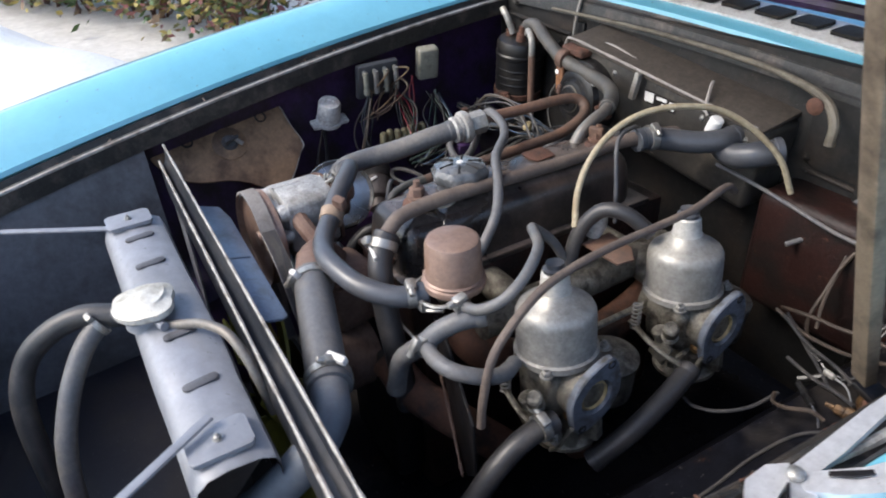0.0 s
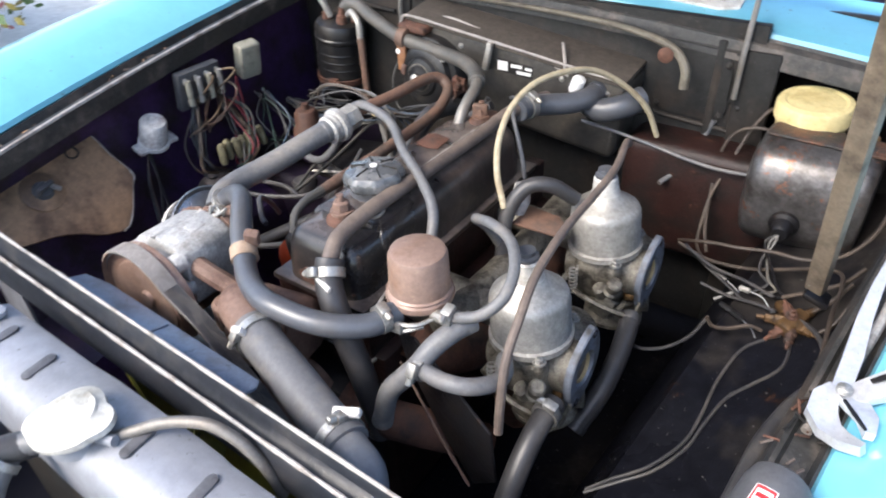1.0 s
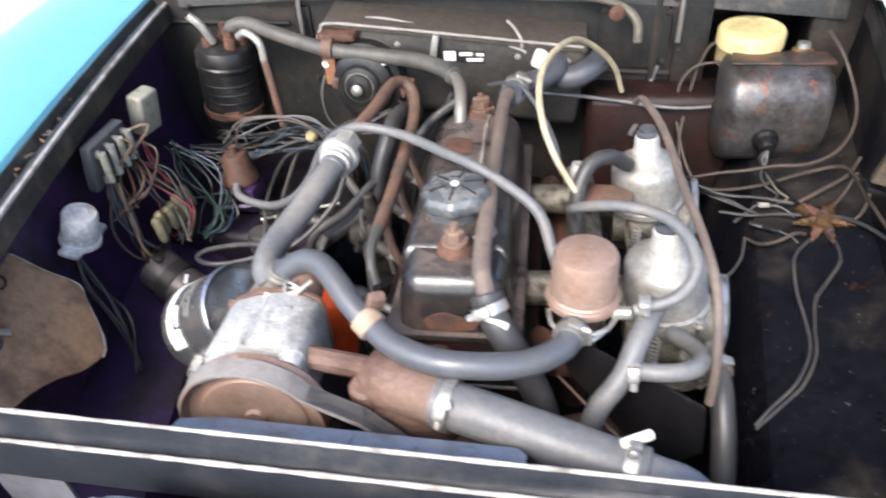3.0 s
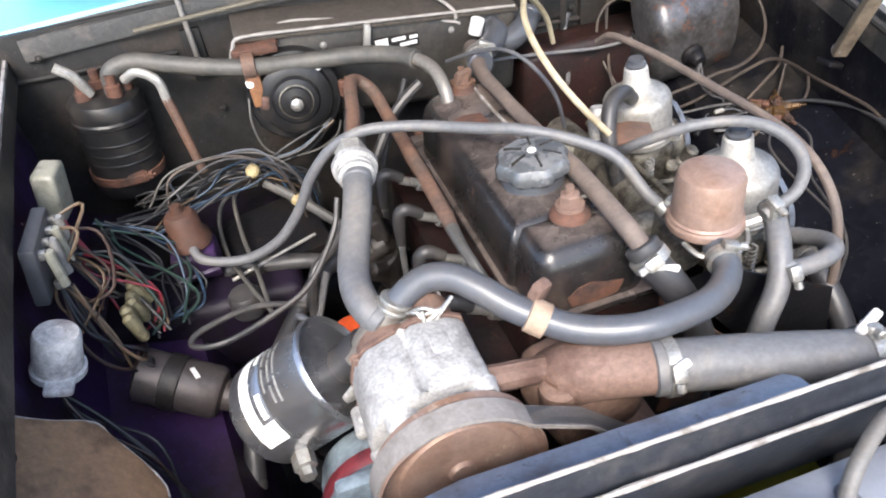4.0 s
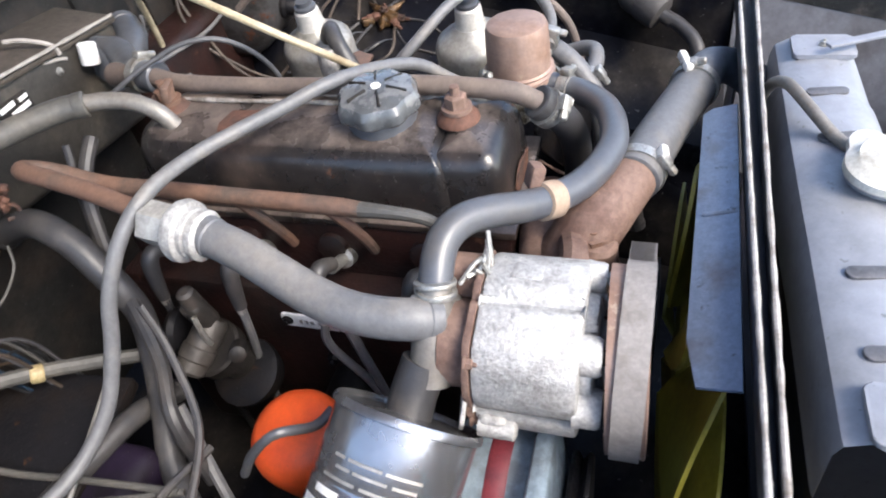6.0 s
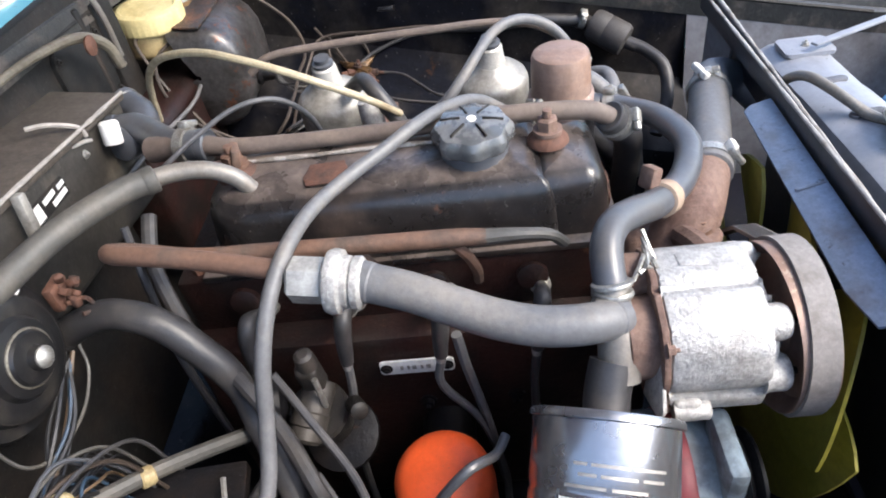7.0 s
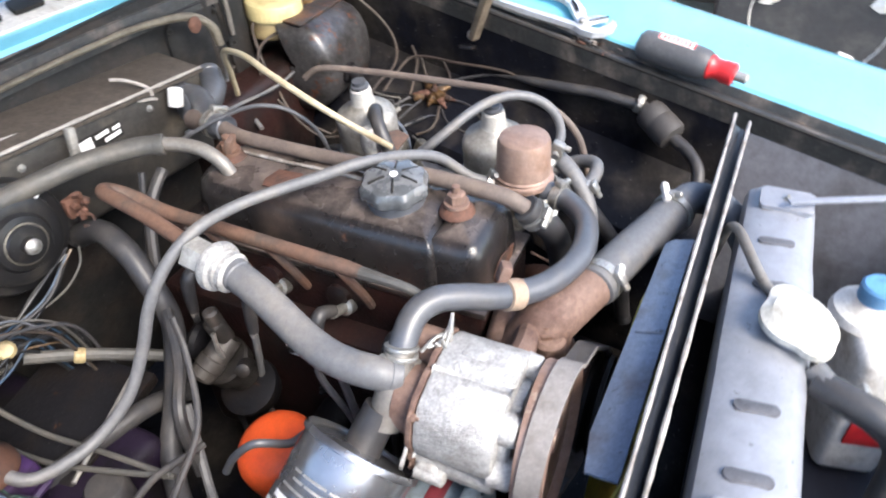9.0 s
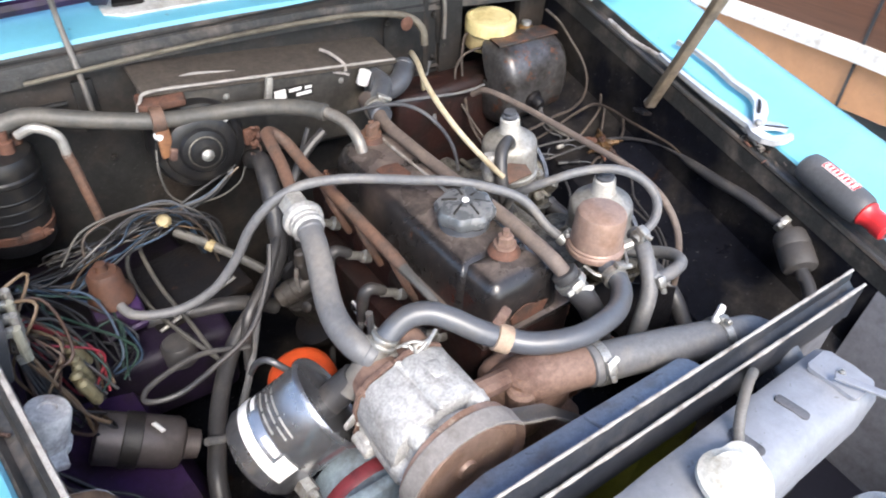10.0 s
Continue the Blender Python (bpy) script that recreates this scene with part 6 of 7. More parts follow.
for k in range(3):
    part("tail_wire", tube([(0.480, 0.436, 0.728), (0.478 - 0.006 * k, 0.425, 0.712), (0.470 + 0.010 * k, 0.410 - 0.012 * k, 0.694), (0.474 + 0.016 * k, 0.385 - 0.014 * k, 0.686), (0.49 + 0.014 * k, 0.372 - 0.01 * k, 0.678), (0.475 + 0.01 * k, 0.36, 0.665)], 0.0021, 6), (DARKHOSE, TAUPEGREY, OILY)[k], sv)
un = thing("brake_union", (0.540, 0.297, 0.662), "rusty brass brake pipe union with pipes fanning out", "pipe union")
ub = Vector((0.540, 0.297, 0.682))
part("block", join(box(ub, (0.022, 0.046, 0.020), 0.005, (10, 8, -25), 2), box(ub + Vector((0.0, 0.004, -0.008)), (0.044, 0.024, 0.014), 0.004, (5, 0, 20), 2), box(ub + Vector((-0.018, 0.030, -0.004)), (0.016, 0.024, 0.014), 0.004, (0, 10, 35), 2)), BRASSY, un)
for tip, m in (((-0.024, 0.050, 0.002), RUST), ((0.022, 0.034, 0.010), BRASSY), ((0.030, -0.022, 0.008), BRASSY), ((-0.022, -0.032, -0.014), RUST), ((0.004, -0.038, -0.010), RUST), ((-0.036, -0.004, -0.004), BRASSY)):
    d = Vector(tip).normalized()
    part("fitting", lathe([(0.007, 0.004), (0.0085, 0.010), (0.0085, 0.022), (0.0065, 0.024), (0.0065, 0.034), (0.0035, 0.036), (0.0028, 0.046)], ub, d, 8, lambda a, i: 1 + 0.05 * math.cos(3 * a)), m, un)
part("bolt", bolt(ub + Vector((-0.004, 0.0, 0.010)), (0.1, -0.2, 1), 0.006, 0.009), RUST, un)


def brake_pipe(label, pts, r=0.0034, mat=None):
    hose(label, pts, r * 0.66, mat or BRAKEPIPE, "brake_pipe", (), 8, 6, category="pipe")


brake_pipe("thin pale brake pipe passing under the drum cover", [(0.340, 0.425, 0.672), (0.368, 0.402, 0.694), (0.404, 0.397, 0.705), (0.437, 0.394, 0.711), (0.482, 0.392, 0.722), (0.528, 0.388, 0.728), (0.569, 0.396, 0.745), (0.594, 0.418, 0.773), (0.603, 0.450, 0.803), (0.596, 0.487, 0.838), (0.580, 0.512, 0.872), (0.566, 0.545, 0.892)], 0.0044)
brake_pipe("thin brake pipe crossing to the oily wing", [(0.345, 0.40, 0.684), (0.390, 0.402, 0.668), (0.429, 0.406, 0.666), (0.465, 0.402, 0.676), (0.498, 0.394, 0.694), (0.535, 0.382, 0.718), (0.572, 0.366, 0.737), (0.580, 0.324, 0.741), (0.579, 0.273, 0.738), (0.581, 0.215, 0.736), (0.583, 0.163, 0.733), (0.580, 0.13, 0.727)], 0.0044)
brake_pipe("thin pale pipe looping down from the reservoir", [(0.415, 0.618, 0.848), (0.397, 0.616, 0.840), (0.380, 0.600, 0.810), (0.369, 0.582, 0.773), (0.360, 0.557, 0.739), (0.352, 0.533, 0.703), (0.353, 0.507, 0.670), (0.36, 0.47, 0.645), (0.385, 0.43, 0.64)], 0.0046)
brake_pipe("thin pale pipe bent down from the drum cover", [(0.424, 0.575, 0.826), (0.395, 0.583, 0.822), (0.368, 0.585, 0.812), (0.349, 0.581, 0.786), (0.345, 0.569, 0.751), (0.348, 0.550, 0.717), (0.355, 0.520, 0.689), (0.364, 0.490, 0.663), (0.38, 0.46, 0.64)], 0.0044)
brake_pipe("thin pale fuel pipe across the bulkhead", [(0.098, 0.542, 0.783), (0.170, 0.545, 0.775), (0.241, 0.545, 0.765), (0.312, 0.539, 0.757), (0.36, 0.536, 0.756), (0.40, 0.540, 0.757)], 0.0048, GREYHOSE)
brake_pipe("thin brake pipe bent up from the union", [(0.508, 0.270, 0.672), (0.491, 0.266, 0.676), (0.466, 0.261, 0.663), (0.445, 0.268, 0.652), (0.432, 0.29, 0.645)], 0.0042)
brake_pipe("thin brake pipe looping down the oily inner wing", [(0.532, 0.278, 0.668), (0.51, 0.266, 0.656), (0.491, 0.241, 0.645), (0.481, 0.181, 0.634), (0.48, 0.119, 0.624), (0.474, 0.072, 0.616), (0.448, 0.026, 0.601), (0.414, -0.003, 0.584), (0.39, -0.025, 0.57)], 0.0034, DARKHOSE)
brake_pipe("thin brake pipe bent in a curve down the oily inner wing", [(0.544, 0.278, 0.672), (0.549, 0.242, 0.667), (0.544, 0.215, 0.661), (0.523, 0.187, 0.650), (0.500, 0.156, 0.637), (0.488, 0.108, 0.626), (0.480, 0.066, 0.617), (0.456, 0.023, 0.603), (0.424, -0.004, 0.588), (0.39, -0.03, 0.57)], 0.0034, DARKHOSE)
for pts in ([(0.556, 0.318, 0.690), (0.575, 0.335, 0.708), (0.592, 0.352, 0.735)], [(0.570, 0.276, 0.692), (0.585, 0.284, 0.708), (0.594, 0.300, 0.73)], [(0.516, 0.343, 0.684), (0.545, 0.347, 0.704), (0.58, 0.355, 0.728), (0.60, 0.375, 0.75)]):
    brake_pipe("short brake pipe bent up the wing from the union", pts, 0.0042)
for pts in ([(0.352, 0.42, 0.672), (0.39, 0.405, 0.655), (0.443, 0.371, 0.650), (0.470, 0.35, 0.648)], [(0.36, 0.40, 0.68), (0.41, 0.385, 0.668), (0.462, 0.362, 0.678), (0.505, 0.338, 0.684)], [(0.40, 0.36, 0.65), (0.446, 0.348, 0.652), (0.486, 0.330, 0.668), (0.515, 0.318, 0.675)]):
    hose("thin dark brake pipe among the wires under the drum cover", pts, 0.0026, DARKHOSE, "brake_pipe", (), 8, 6, category="pipe")
for (x, y, z), d, m, n in (((0.365, 0.415, 0.664), (0.9, -0.35, -0.2), SHINY, 0.075), ((0.440, 0.325, 0.652), (0.8, -0.6, 0.12), SHINY, 0.050), ((0.425, 0.352, 0.632), (0.8, 0.5, 0.5), SHINY, 0.034), ((0.456, 0.350, 0.672), (0.95, -0.2, 0.1), DASH, 0.018)):
    lw = thing("connector", (x, y, z), "small connector sleeve on a loose wire by the brake union", "connector")
    d = Vector(d).normalized()
    part("sleeve", lathe([(0.002, 0), (0.0045, 0.002), (0.0045, n * 0.45), (0.0038, n * 0.47), (0.0045, n * 0.49), (0.0045, n - 0.002), (0.002, n)], (x, y, z), d, 8), m, lw)
    e = Vector((x, y, z)) + d * n
    part("lead", tube([e, e + d * 0.02 + Vector((0, 0, -0.004)), e + d * 0.035 + Vector((0.004, -0.012, -0.016))], 0.0014, 6), RUBBER, lw)
hose("thin dark cable looping below the rear carburettor", [(0.345, 0.225, 0.600), (0.365, 0.222, 0.602), (0.395, 0.232, 0.612), (0.42, 0.262, 0.624), (0.432, 0.30, 0.64)], 0.0026, DARKHOSE, "cable", (), 8, category="cable")

# ---- wiring ----
WIRE = {k: surface(k + "_wire", tuple(v * 0.8 for v in c), 0.45, 0, tuple(v * 0.4 for v in c), 0.4, 0.03, 0.1, 0.03) for k, c in (
    ("black", (0.02, 0.02, 0.022)), ("grey", (0.024, 0.024, 0.027)), ("blue", (0.035, 0.068, 0.115)), ("white", (0.06, 0.055, 0.05)), ("green", (0.022, 0.052, 0.038)), ("red", (0.32, 0.025, 0.04)), ("tan", (0.15, 0.10, 0.06)), ("brown", (0.065, 0.036, 0.025)))}
rng = random.Random(7)


def wires(h, count, ends, spread, r, colours, sag=0.02):
    count, r, spread = int(count * 1.45), r * 0.60, spread * 1.15
    for _ in range(count):
        pts = []
        for i, p in enumerate(ends):
            s = spread * (0.5 if i in (0, len(ends) - 1) else 1)
            pts.append((p[0] + rng.uniform(-s, s), p[1] + rng.uniform(-s, s), p[2] + rng.uniform(-s, s) * 0.8 - (sag * rng.random() if 0 < i < len(ends) - 1 else 0)))
        part("wire", tube(pts, r * rng.uniform(0.8, 1.25), 6, 6), WIRE[rng.choice(colours)], h)


hn = thing("wiring_harness", (-0.4, 0.42, 0.70), "loose tangle of old wires along the bulkhead and inner wing", "wiring")
wires(hn, 8, [(-0.565, 0.432, 0.722), (-0.5, 0.452, 0.707), (-0.42, 0.472, 0.727), (-0.36, 0.482, 0.732), (-0.3, 0.487, 0.724), (-0.265, 0.482, 0.672), (-0.25, 0.472, 0.562)], 0.020, 0.0034, ["grey", "blue", "grey", "black", "black"])
wires(hn, 5, [(-0.42, 0.472, 0.727), (-0.34, 0.487, 0.734), (-0.26, 0.497, 0.744), (-0.19, 0.507, 0.762)], 0.009, 0.0036, ["grey", "blue", "black", "tan"])
wires(hn, 4, [(-0.51, 0.392, 0.702), (-0.45, 0.432, 0.717), (-0.36, 0.462, 0.727), (-0.31, 0.467, 0.717), (-0.275, 0.462, 0.662), (-0.26, 0.452, 0.552)], 0.013, 0.003, ["tan", "blue", "black"])
wires(hn, 7, [(-0.573, 0.2, 0.8), (-0.553, 0.17, 0.74), (-0.533, 0.16, 0.69), (-0.538, 0.21, 0.66)], 0.018, 0.0034, ["brown", "tan", "grey", "black"])
wires(hn, 8, [(-0.573, 0.27, 0.79), (-0.543, 0.28, 0.745), (-0.518, 0.26, 0.7), (-0.508, 0.23, 0.66)], 0.022, 0.0034, ["green", "tan", "red", "white", "red"])
wires(hn, 2, [(-0.578, 0.31, 0.82), (-0.563, 0.3, 0.77), (-0.543, 0.29, 0.73)], 0.008, 0.0036, ["red"])
wires(hn, 7, [(-0.548, 0.35, 0.77), (-0.508, 0.34, 0.72), (-0.478, 0.3, 0.68), (-0.488, 0.25, 0.65)], 0.03, 0.0032, ["black", "blue", "grey", "green"])
wires(hn, 4, [(-0.60, 0.09, 0.755), (-0.57, 0.07, 0.70), (-0.53, 0.04, 0.65), (-0.50, 0.0, 0.58)], 0.012, 0.0035, ["brown", "grey"])
wires(hn, 5, [(-0.588, 0.25, 0.85), (-0.563, 0.25, 0.83), (-0.553, 0.22, 0.79), (-0.563, 0.18, 0.75)], 0.03, 0.003, ["black", "tan", "grey", "brown"])
wires(hn, 4, [(-0.52, 0.465, 0.72), (-0.5, 0.455, 0.76), (-0.45, 0.455, 0.77), (-0.41, 0.465, 0.735)], 0.02, 0.0028, ["grey", "white", "black"])
for i in range(7):
    a = 0.20 + 0.017 * i
    part("bullet_connector", lathe([(0.004, 0), (0.0085, 0.005), (0.0085, 0.038), (0.005, 0.044)], (-0.535 + 0.006 * rng.random(), a, 0.715 + 0.012 * rng.random()), (rng.uniform(-0.2, 0.5), rng.uniform(-0.5, 0.2), -1), 10), surface("brassy_connector", (0.30, 0.26, 0.15), 0.5, 0.3, None, 0.4, 0.02, 0.1, 0.1) if i == 0 else bpy.data.materials["brassy_connector"], hn)
part("round_plug", lathe([(0.011, 0), (0.012, 0.009), (0.009, 0.013), (0, 0.014)], (-0.335, 0.468, 0.728), (-0.303, -0.56, 0.576), 18), PLUG, hn, "pale yellow round plug")
hose("brown cable with a brass ferrule below the valve", [(-0.325, 0.468, 0.702), (-0.28, 0.428, 0.679), (-0.24, 0.388, 0.654), (-0.2, 0.338, 0.629)], 0.0085, TAUPEGREY, "cable", (), 10, category="cable")
fe = thing("ferrule", (-0.281, 0.43, 0.679), "small brass ferrule on the cable", "ferrule")
part("ring", lathe([(0.009, 0), (0.0105, 0.002), (0.0105, 0.012), (0.009, 0.014)], (-0.286, 0.433, 0.681), (0.6, -0.6, -0.35), 16), PLUG, fe)
for pts in ([(-0.336, 0.475, 0.7), (-0.372, 0.491, 0.69), (-0.402, 0.481, 0.68), (-0.415, 0.444, 0.665), (-0.408, 0.359, 0.655), (-0.385, 0.282, 0.65), (-0.358, 0.207, 0.645)],
            [(-0.36, 0.502, 0.69), (-0.383, 0.484, 0.68), (-0.382, 0.398, 0.66), (-0.37, 0.311, 0.652), (-0.36, 0.212, 0.647)]):
    hose("loose grey cable looping behind the coil", pts, 0.0036, TAUPEGREY, "cable", (), 8, category="cable")
hose("thin grey cable loop lying over the coil", [(-0.31, 0.205, 0.645), (-0.38, 0.222, 0.655), (-0.455, 0.205, 0.655), (-0.470, 0.185, 0.650), (-0.43, 0.172, 0.650), (-0.37, 0.19, 0.652), (-0.30, 0.215, 0.668), (-0.245, 0.265, 0.71), (-0.225, 0.29, 0.75)], 0.0044, DARKHOSE, "cable", (), 8, category="cable")
# spark plugs and leads
for i, y in enumerate((0.03, 0.135, 0.24, 0.345)):
    sp = thing("spark_plug", (-0.09, y, 0.70), "spark plug with a rubber boot in the head", "spark plug", "spark plugs")
    part("plug", lathe([(0.012, 0), (0.012, 0.014), (0.007, 0.016), (0.007, 0.045)], (-0.082, y - 0.008, 0.700), (-1, 0, 0.5), 12), STEEL, sp)
    part("boot", tube([(-0.118, y - 0.008, 0.722), (-0.138, y - 0.006, 0.735), (-0.149, y - 0.004, 0.728), (-0.152, y, 0.700), (-0.153, y + 0.003, 0.672)], [0.008, 0.0095, 0.010, 0.0092, 0.0075], 12), DARKHOSE, sp, "dusty grey rubber boot")
    part("boot_tip", lathe([(0.0062, 0), (0.0055, 0.010)], (-0.153, y + 0.004, 0.672), (0, 0.02, -1), 10), RUBBERPALE, sp)
    hose("dusty grey ignition lead hanging from a spark plug", [(-0.153, y + 0.003, 0.668), (-0.154, y + 0.008, 0.62), (-0.152, y + (0.010, -0.03, 0.022, 0.012)[i], 0.54), (-0.150, y + (0.02, -0.05, 0.03, 0.0)[i], 0.42), (-0.150, y + (0.02, -0.05, 0.03, 0.0)[i], 0.34)], 0.0052, GREYHOSE if i in (1, 2) else DARKHOSE, "ignition_lead", (), 8, category="cable")
hose("grey ignition lead from the coil to the distributor", [(-0.42, 0.125, 0.585), (-0.38, 0.14, 0.56), (-0.32, 0.22, 0.56), (-0.27, 0.27, 0.64)], 0.0062, GREYHOSE, "ignition_lead", (), 8, category="cable")
hose("dark cable crossing the orange filter", [(-0.27, 0.074, 0.689), (-0.29, 0.084, 0.69), (-0.315, 0.107, 0.71), (-0.325, 0.135, 0.682), (-0.33, 0.154, 0.648)], 0.0048, RUBBER, "cable", (), 10, category="cable")
hose("thin grey lead down the block side", [(-0.150, 0.118, 0.70), (-0.150, 0.112, 0.64), (-0.150, 0.098, 0.54), (-0.150, 0.085, 0.40)], 0.006, GREYHOSE, "cable", (), 8, category="cable")
hose("thick dark steering hose low beside the block", [(-0.42, 0.36, 0.63), (-0.34, 0.34, 0.63), (-0.28, 0.33, 0.62), (-0.22, 0.33, 0.58)], 0.013, DARKHOSE, "drain_hose")
for i in range(1):
    hose("thin cable hanging at the back of the head", [(-0.06 - 0.02 * i, 0.47, 0.82 - 0.02 * i), (-0.09 - 0.015 * i, 0.46, 0.76), (-0.13 - 0.02 * i, 0.44, 0.68), (-0.15, 0.42, 0.55)], 0.005, [DARKHOSE, TAUPE][i], "cable", (), 8, category="cable")
hose("thin dark cable arched behind the rocker cover", [(0.005, 0.44, 0.845), (0.029, 0.405, 0.864), (0.045, 0.383, 0.873), (0.059, 0.360, 0.881), (0.071, 0.334, 0.884), (0.085, 0.309, 0.876), (0.105, 0.291, 0.850), (0.121, 0.280, 0.815), (0.13, 0.275, 0.77)], 0.0032, CHARCOAL, "cable", (), 8, category="cable")
hose("short grey cable hanging from the bulkhead", [(0.312, 0.626, 0.800), (0.304, 0.628, 0.775), (0.296, 0.610, 0.742), (0.285, 0.575, 0.722), (0.262, 0.53, 0.705)], 0.0045, GREYHOSE, "cable", (), 8, category="cable")

# thin wires over the harness
crng = random.Random(23)
for i in range(4):
    y0 = 0.40 + 0.03 * crng.random()
    xs_ = [-0.53 + 0.08 * crng.random(), -0.45, -0.38 + 0.05 * crng.random(), -0.30 + 0.05 * crng.random()]
    hose("thin dark wire arched over the harness", [(xs_[0], y0, 0.735), (xs_[1], y0 + 0.02 * crng.random(), 0.76 + 0.03 * crng.random()), (xs_[2], y0 + 0.03, 0.765 + 0.02 * crng.random()), (xs_[3], y0 + 0.02, 0.735), (xs_[3] + 0.02, y0 + 0.01, 0.66), (xs_[3] + 0.03, y0, 0.56)], 0.0018 + 0.0008 * crng.random(), [RUBBER, DARKHOSE, BRAKEPIPE, TAUPEGREY][i % 4], "wire", (), 6, 7, category="wire")

# ---- tools and cloth on the wing ----
wr = thing("pliers", (0.62, 0.1, 0.85), "bright steel water-pump pliers lying open on the fender", "pliers")


def on_wing(x, y):
    d = x - lip_x(1, y)
    k = min(1.0, max(0.0, (d - 0.03) / 0.12))
    return lip_z(1, y) + 0.022 + 0.8 * 0.066 * k * (1 - 0.25 * y)


def plate_path(pts, widths, thick, lift=0.008):
    bm = bmesh.new()
    rows_ = []
    for i, (x, y) in enumerate(pts):
        a, b = pts[max(i - 1, 0)], pts[min(i + 1, len(pts) - 1)]
        d = Vector((b[0] - a[0], b[1] - a[1], 0)).normalized()
        nx = Vector((-d.y, d.x, 0)) * widths[i]
        z = on_wing(x, y) + lift
        rows_.append([Vector((x, y, z)) + nx, Vector((x, y, z)) - nx])
    return thicken(sweep(rows_), thick)


part("handle", plate_path([(0.665, 0.262), (0.668, 0.216), (0.663, 0.165), (0.652, 0.110), (0.650, 0.066), (0.644, 0.044), (0.629, 0.029), (0.604, 0.012)], [0.003, 0.0045, 0.0055, 0.006, 0.008, 0.012, 0.013, 0.009], 0.009, 0.014), CHROME, wr)
part("jaw", plate_path([(0.596, 0.022), (0.590, 0.008), (0.591, -0.010), (0.600, -0.024), (0.612, -0.034), (0.626, -0.040)], [0.007, 0.011, 0.013, 0.011, 0.008, 0.004], 0.010, 0.011), CHROME, wr)
part("jaw", plate_path([(0.606, 0.016), (0.616, 0.004), (0.625, -0.010), (0.629, -0.028)], [0.010, 0.010, 0.008, 0.004], 0.009, 0.013), CHROME, wr)
part("jaw_gap", plate_path([(0.604, 0.002), (0.614, -0.014), (0.624, -0.030)], [0.0012, 0.0018, 0.0012], 0.002, 0.0200), OILY, wr, "dark gap between the jaws")
part("slot", plate_path([(0.641, 0.046), (0.631, 0.036), (0.619, 0.027)], [0.002, 0.003, 0.002], 0.002, 0.0200), OILY, wr, "dark adjusting slot")
part("handle", plate_path([(0.618, 0.262), (0.611, 0.220), (0.605, 0.17), (0.602, 0.120), (0.602, 0.066), (0.600, 0.020)], [0.003, 0.0045, 0.0055, 0.007, 0.0085, 0.008], 0.009, 0.009), CHROME, wr)
part("pivot", lathe([(0.007, 0), (0.007, 0.004), (0.005, 0.006), (0, 0.007)], (0.602, 0.014, on_wing(0.602, 0.014) + 0.017), (0, 0, 1), 20), STEEL, wr)
tl = thing("ratchet_handle", (0.57, -0.15, 0.83), "dark grey tool handle with a red collar lying in the gutter", "tool")
t0, t1 = Vector((0.580, -0.100, 0.826)), Vector((0.552, -0.249, 0.806))
td = (t1 - t0).normalized()
part("grip", lathe([(0.0000, -0.0034), (0.0174, -0.0026), (0.0249, 0.0034), (0.0276, 0.0172), (0.0276, 0.1032), (0.0260, 0.1187), (0.0228, 0.1256)], t0, td, 28), CHARCOAL, tl)
part("collar", lathe([(0.0200, 0.1256), (0.0212, 0.1290), (0.0168, 0.1359), (0.0168, 0.1479), (0.0184, 0.1514), (0.0184, 0.1686), (0.0141, 0.1720)], t0, td, 24, lambda a, i: 1 + 0.03 * math.cos(8 * a)), RED, tl, "bright red collar")
part("shank", lathe([(0.0087, 0.1634), (0.0087, 0.1900), (0.0065, 0.1930), (0, 0.1932)], t0, td, 12), STEEL, tl)
tm = Matrix.Translation(t0) @ turn_to(td)


def grip_label(a0, a1, h0, h1, r=0.0281):
    rows_ = [[tm @ Vector((r * math.cos(radians(a0 + (a1 - a0) * k / 8)), r * math.sin(radians(a0 + (a1 - a0) * k / 8)), h)) for k in range(9)] for h in (h0, h1)]
    return thicken(sweep(rows_), 0.0004)


up_a = math.degrees(math.atan2(*(lambda v: (v.y, v.x))(tm.to_3x3().inverted() @ Vector((-0.3, -0.35, 1)))))
part("label", grip_label(up_a - 22, up_a + 14, 0.030, 0.096), LABEL, tl, "white and red label with worn print")
for h, a0, a1 in ((0.031, -20, 12), (0.093, -20, 12)):
    part("print_bar", grip_label(up_a + a0, up_a + a1, h, h + 0.003, 0.0285), RED, tl)
for a0, a1 in ((-20, -17), (9, 12)):
    part("print_bar", grip_label(up_a + a0, up_a + a1, 0.033, 0.093, 0.0285), RED, tl)
for h in (0.038, 0.0455, 0.053, 0.0605, 0.068, 0.0755, 0.083):
    part("print_bar", grip_label(up_a - 13, up_a + 6, h, h + 0.0045, 0.0285), RED, tl)
for h in (0.05, 0.062, 0.074, 0.086):
    part("print_bar", grip_label(up_a - 34, up_a - 26, h, h + 0.008, 0.0283), LABEL, tl)
bg = thing("plastic_bag", (0.72, 0.6, 0.9), "crumpled white plastic bag with red print on the fender", "bag")
rows = []
for i in range(16):
    row = []
    for k in range(16):
        x, y = 0.628 + 0.20 * k / 15, 0.47 + 0.34 * i / 15 + 0.03 * math.sin(k * 0.9)
        e = math.sin(math.pi * k / 15) * math.sin(math.pi * i / 15)
        row.append((x, y, on_wing(x, y) + 0.012 + 0.05 * e + 0.02 * noise.noise(Vector((x * 18, y * 18, 3)))))
    rows.append(row)
part("sheet", thicken(sweep(rows), 0.003), LABEL, bg)
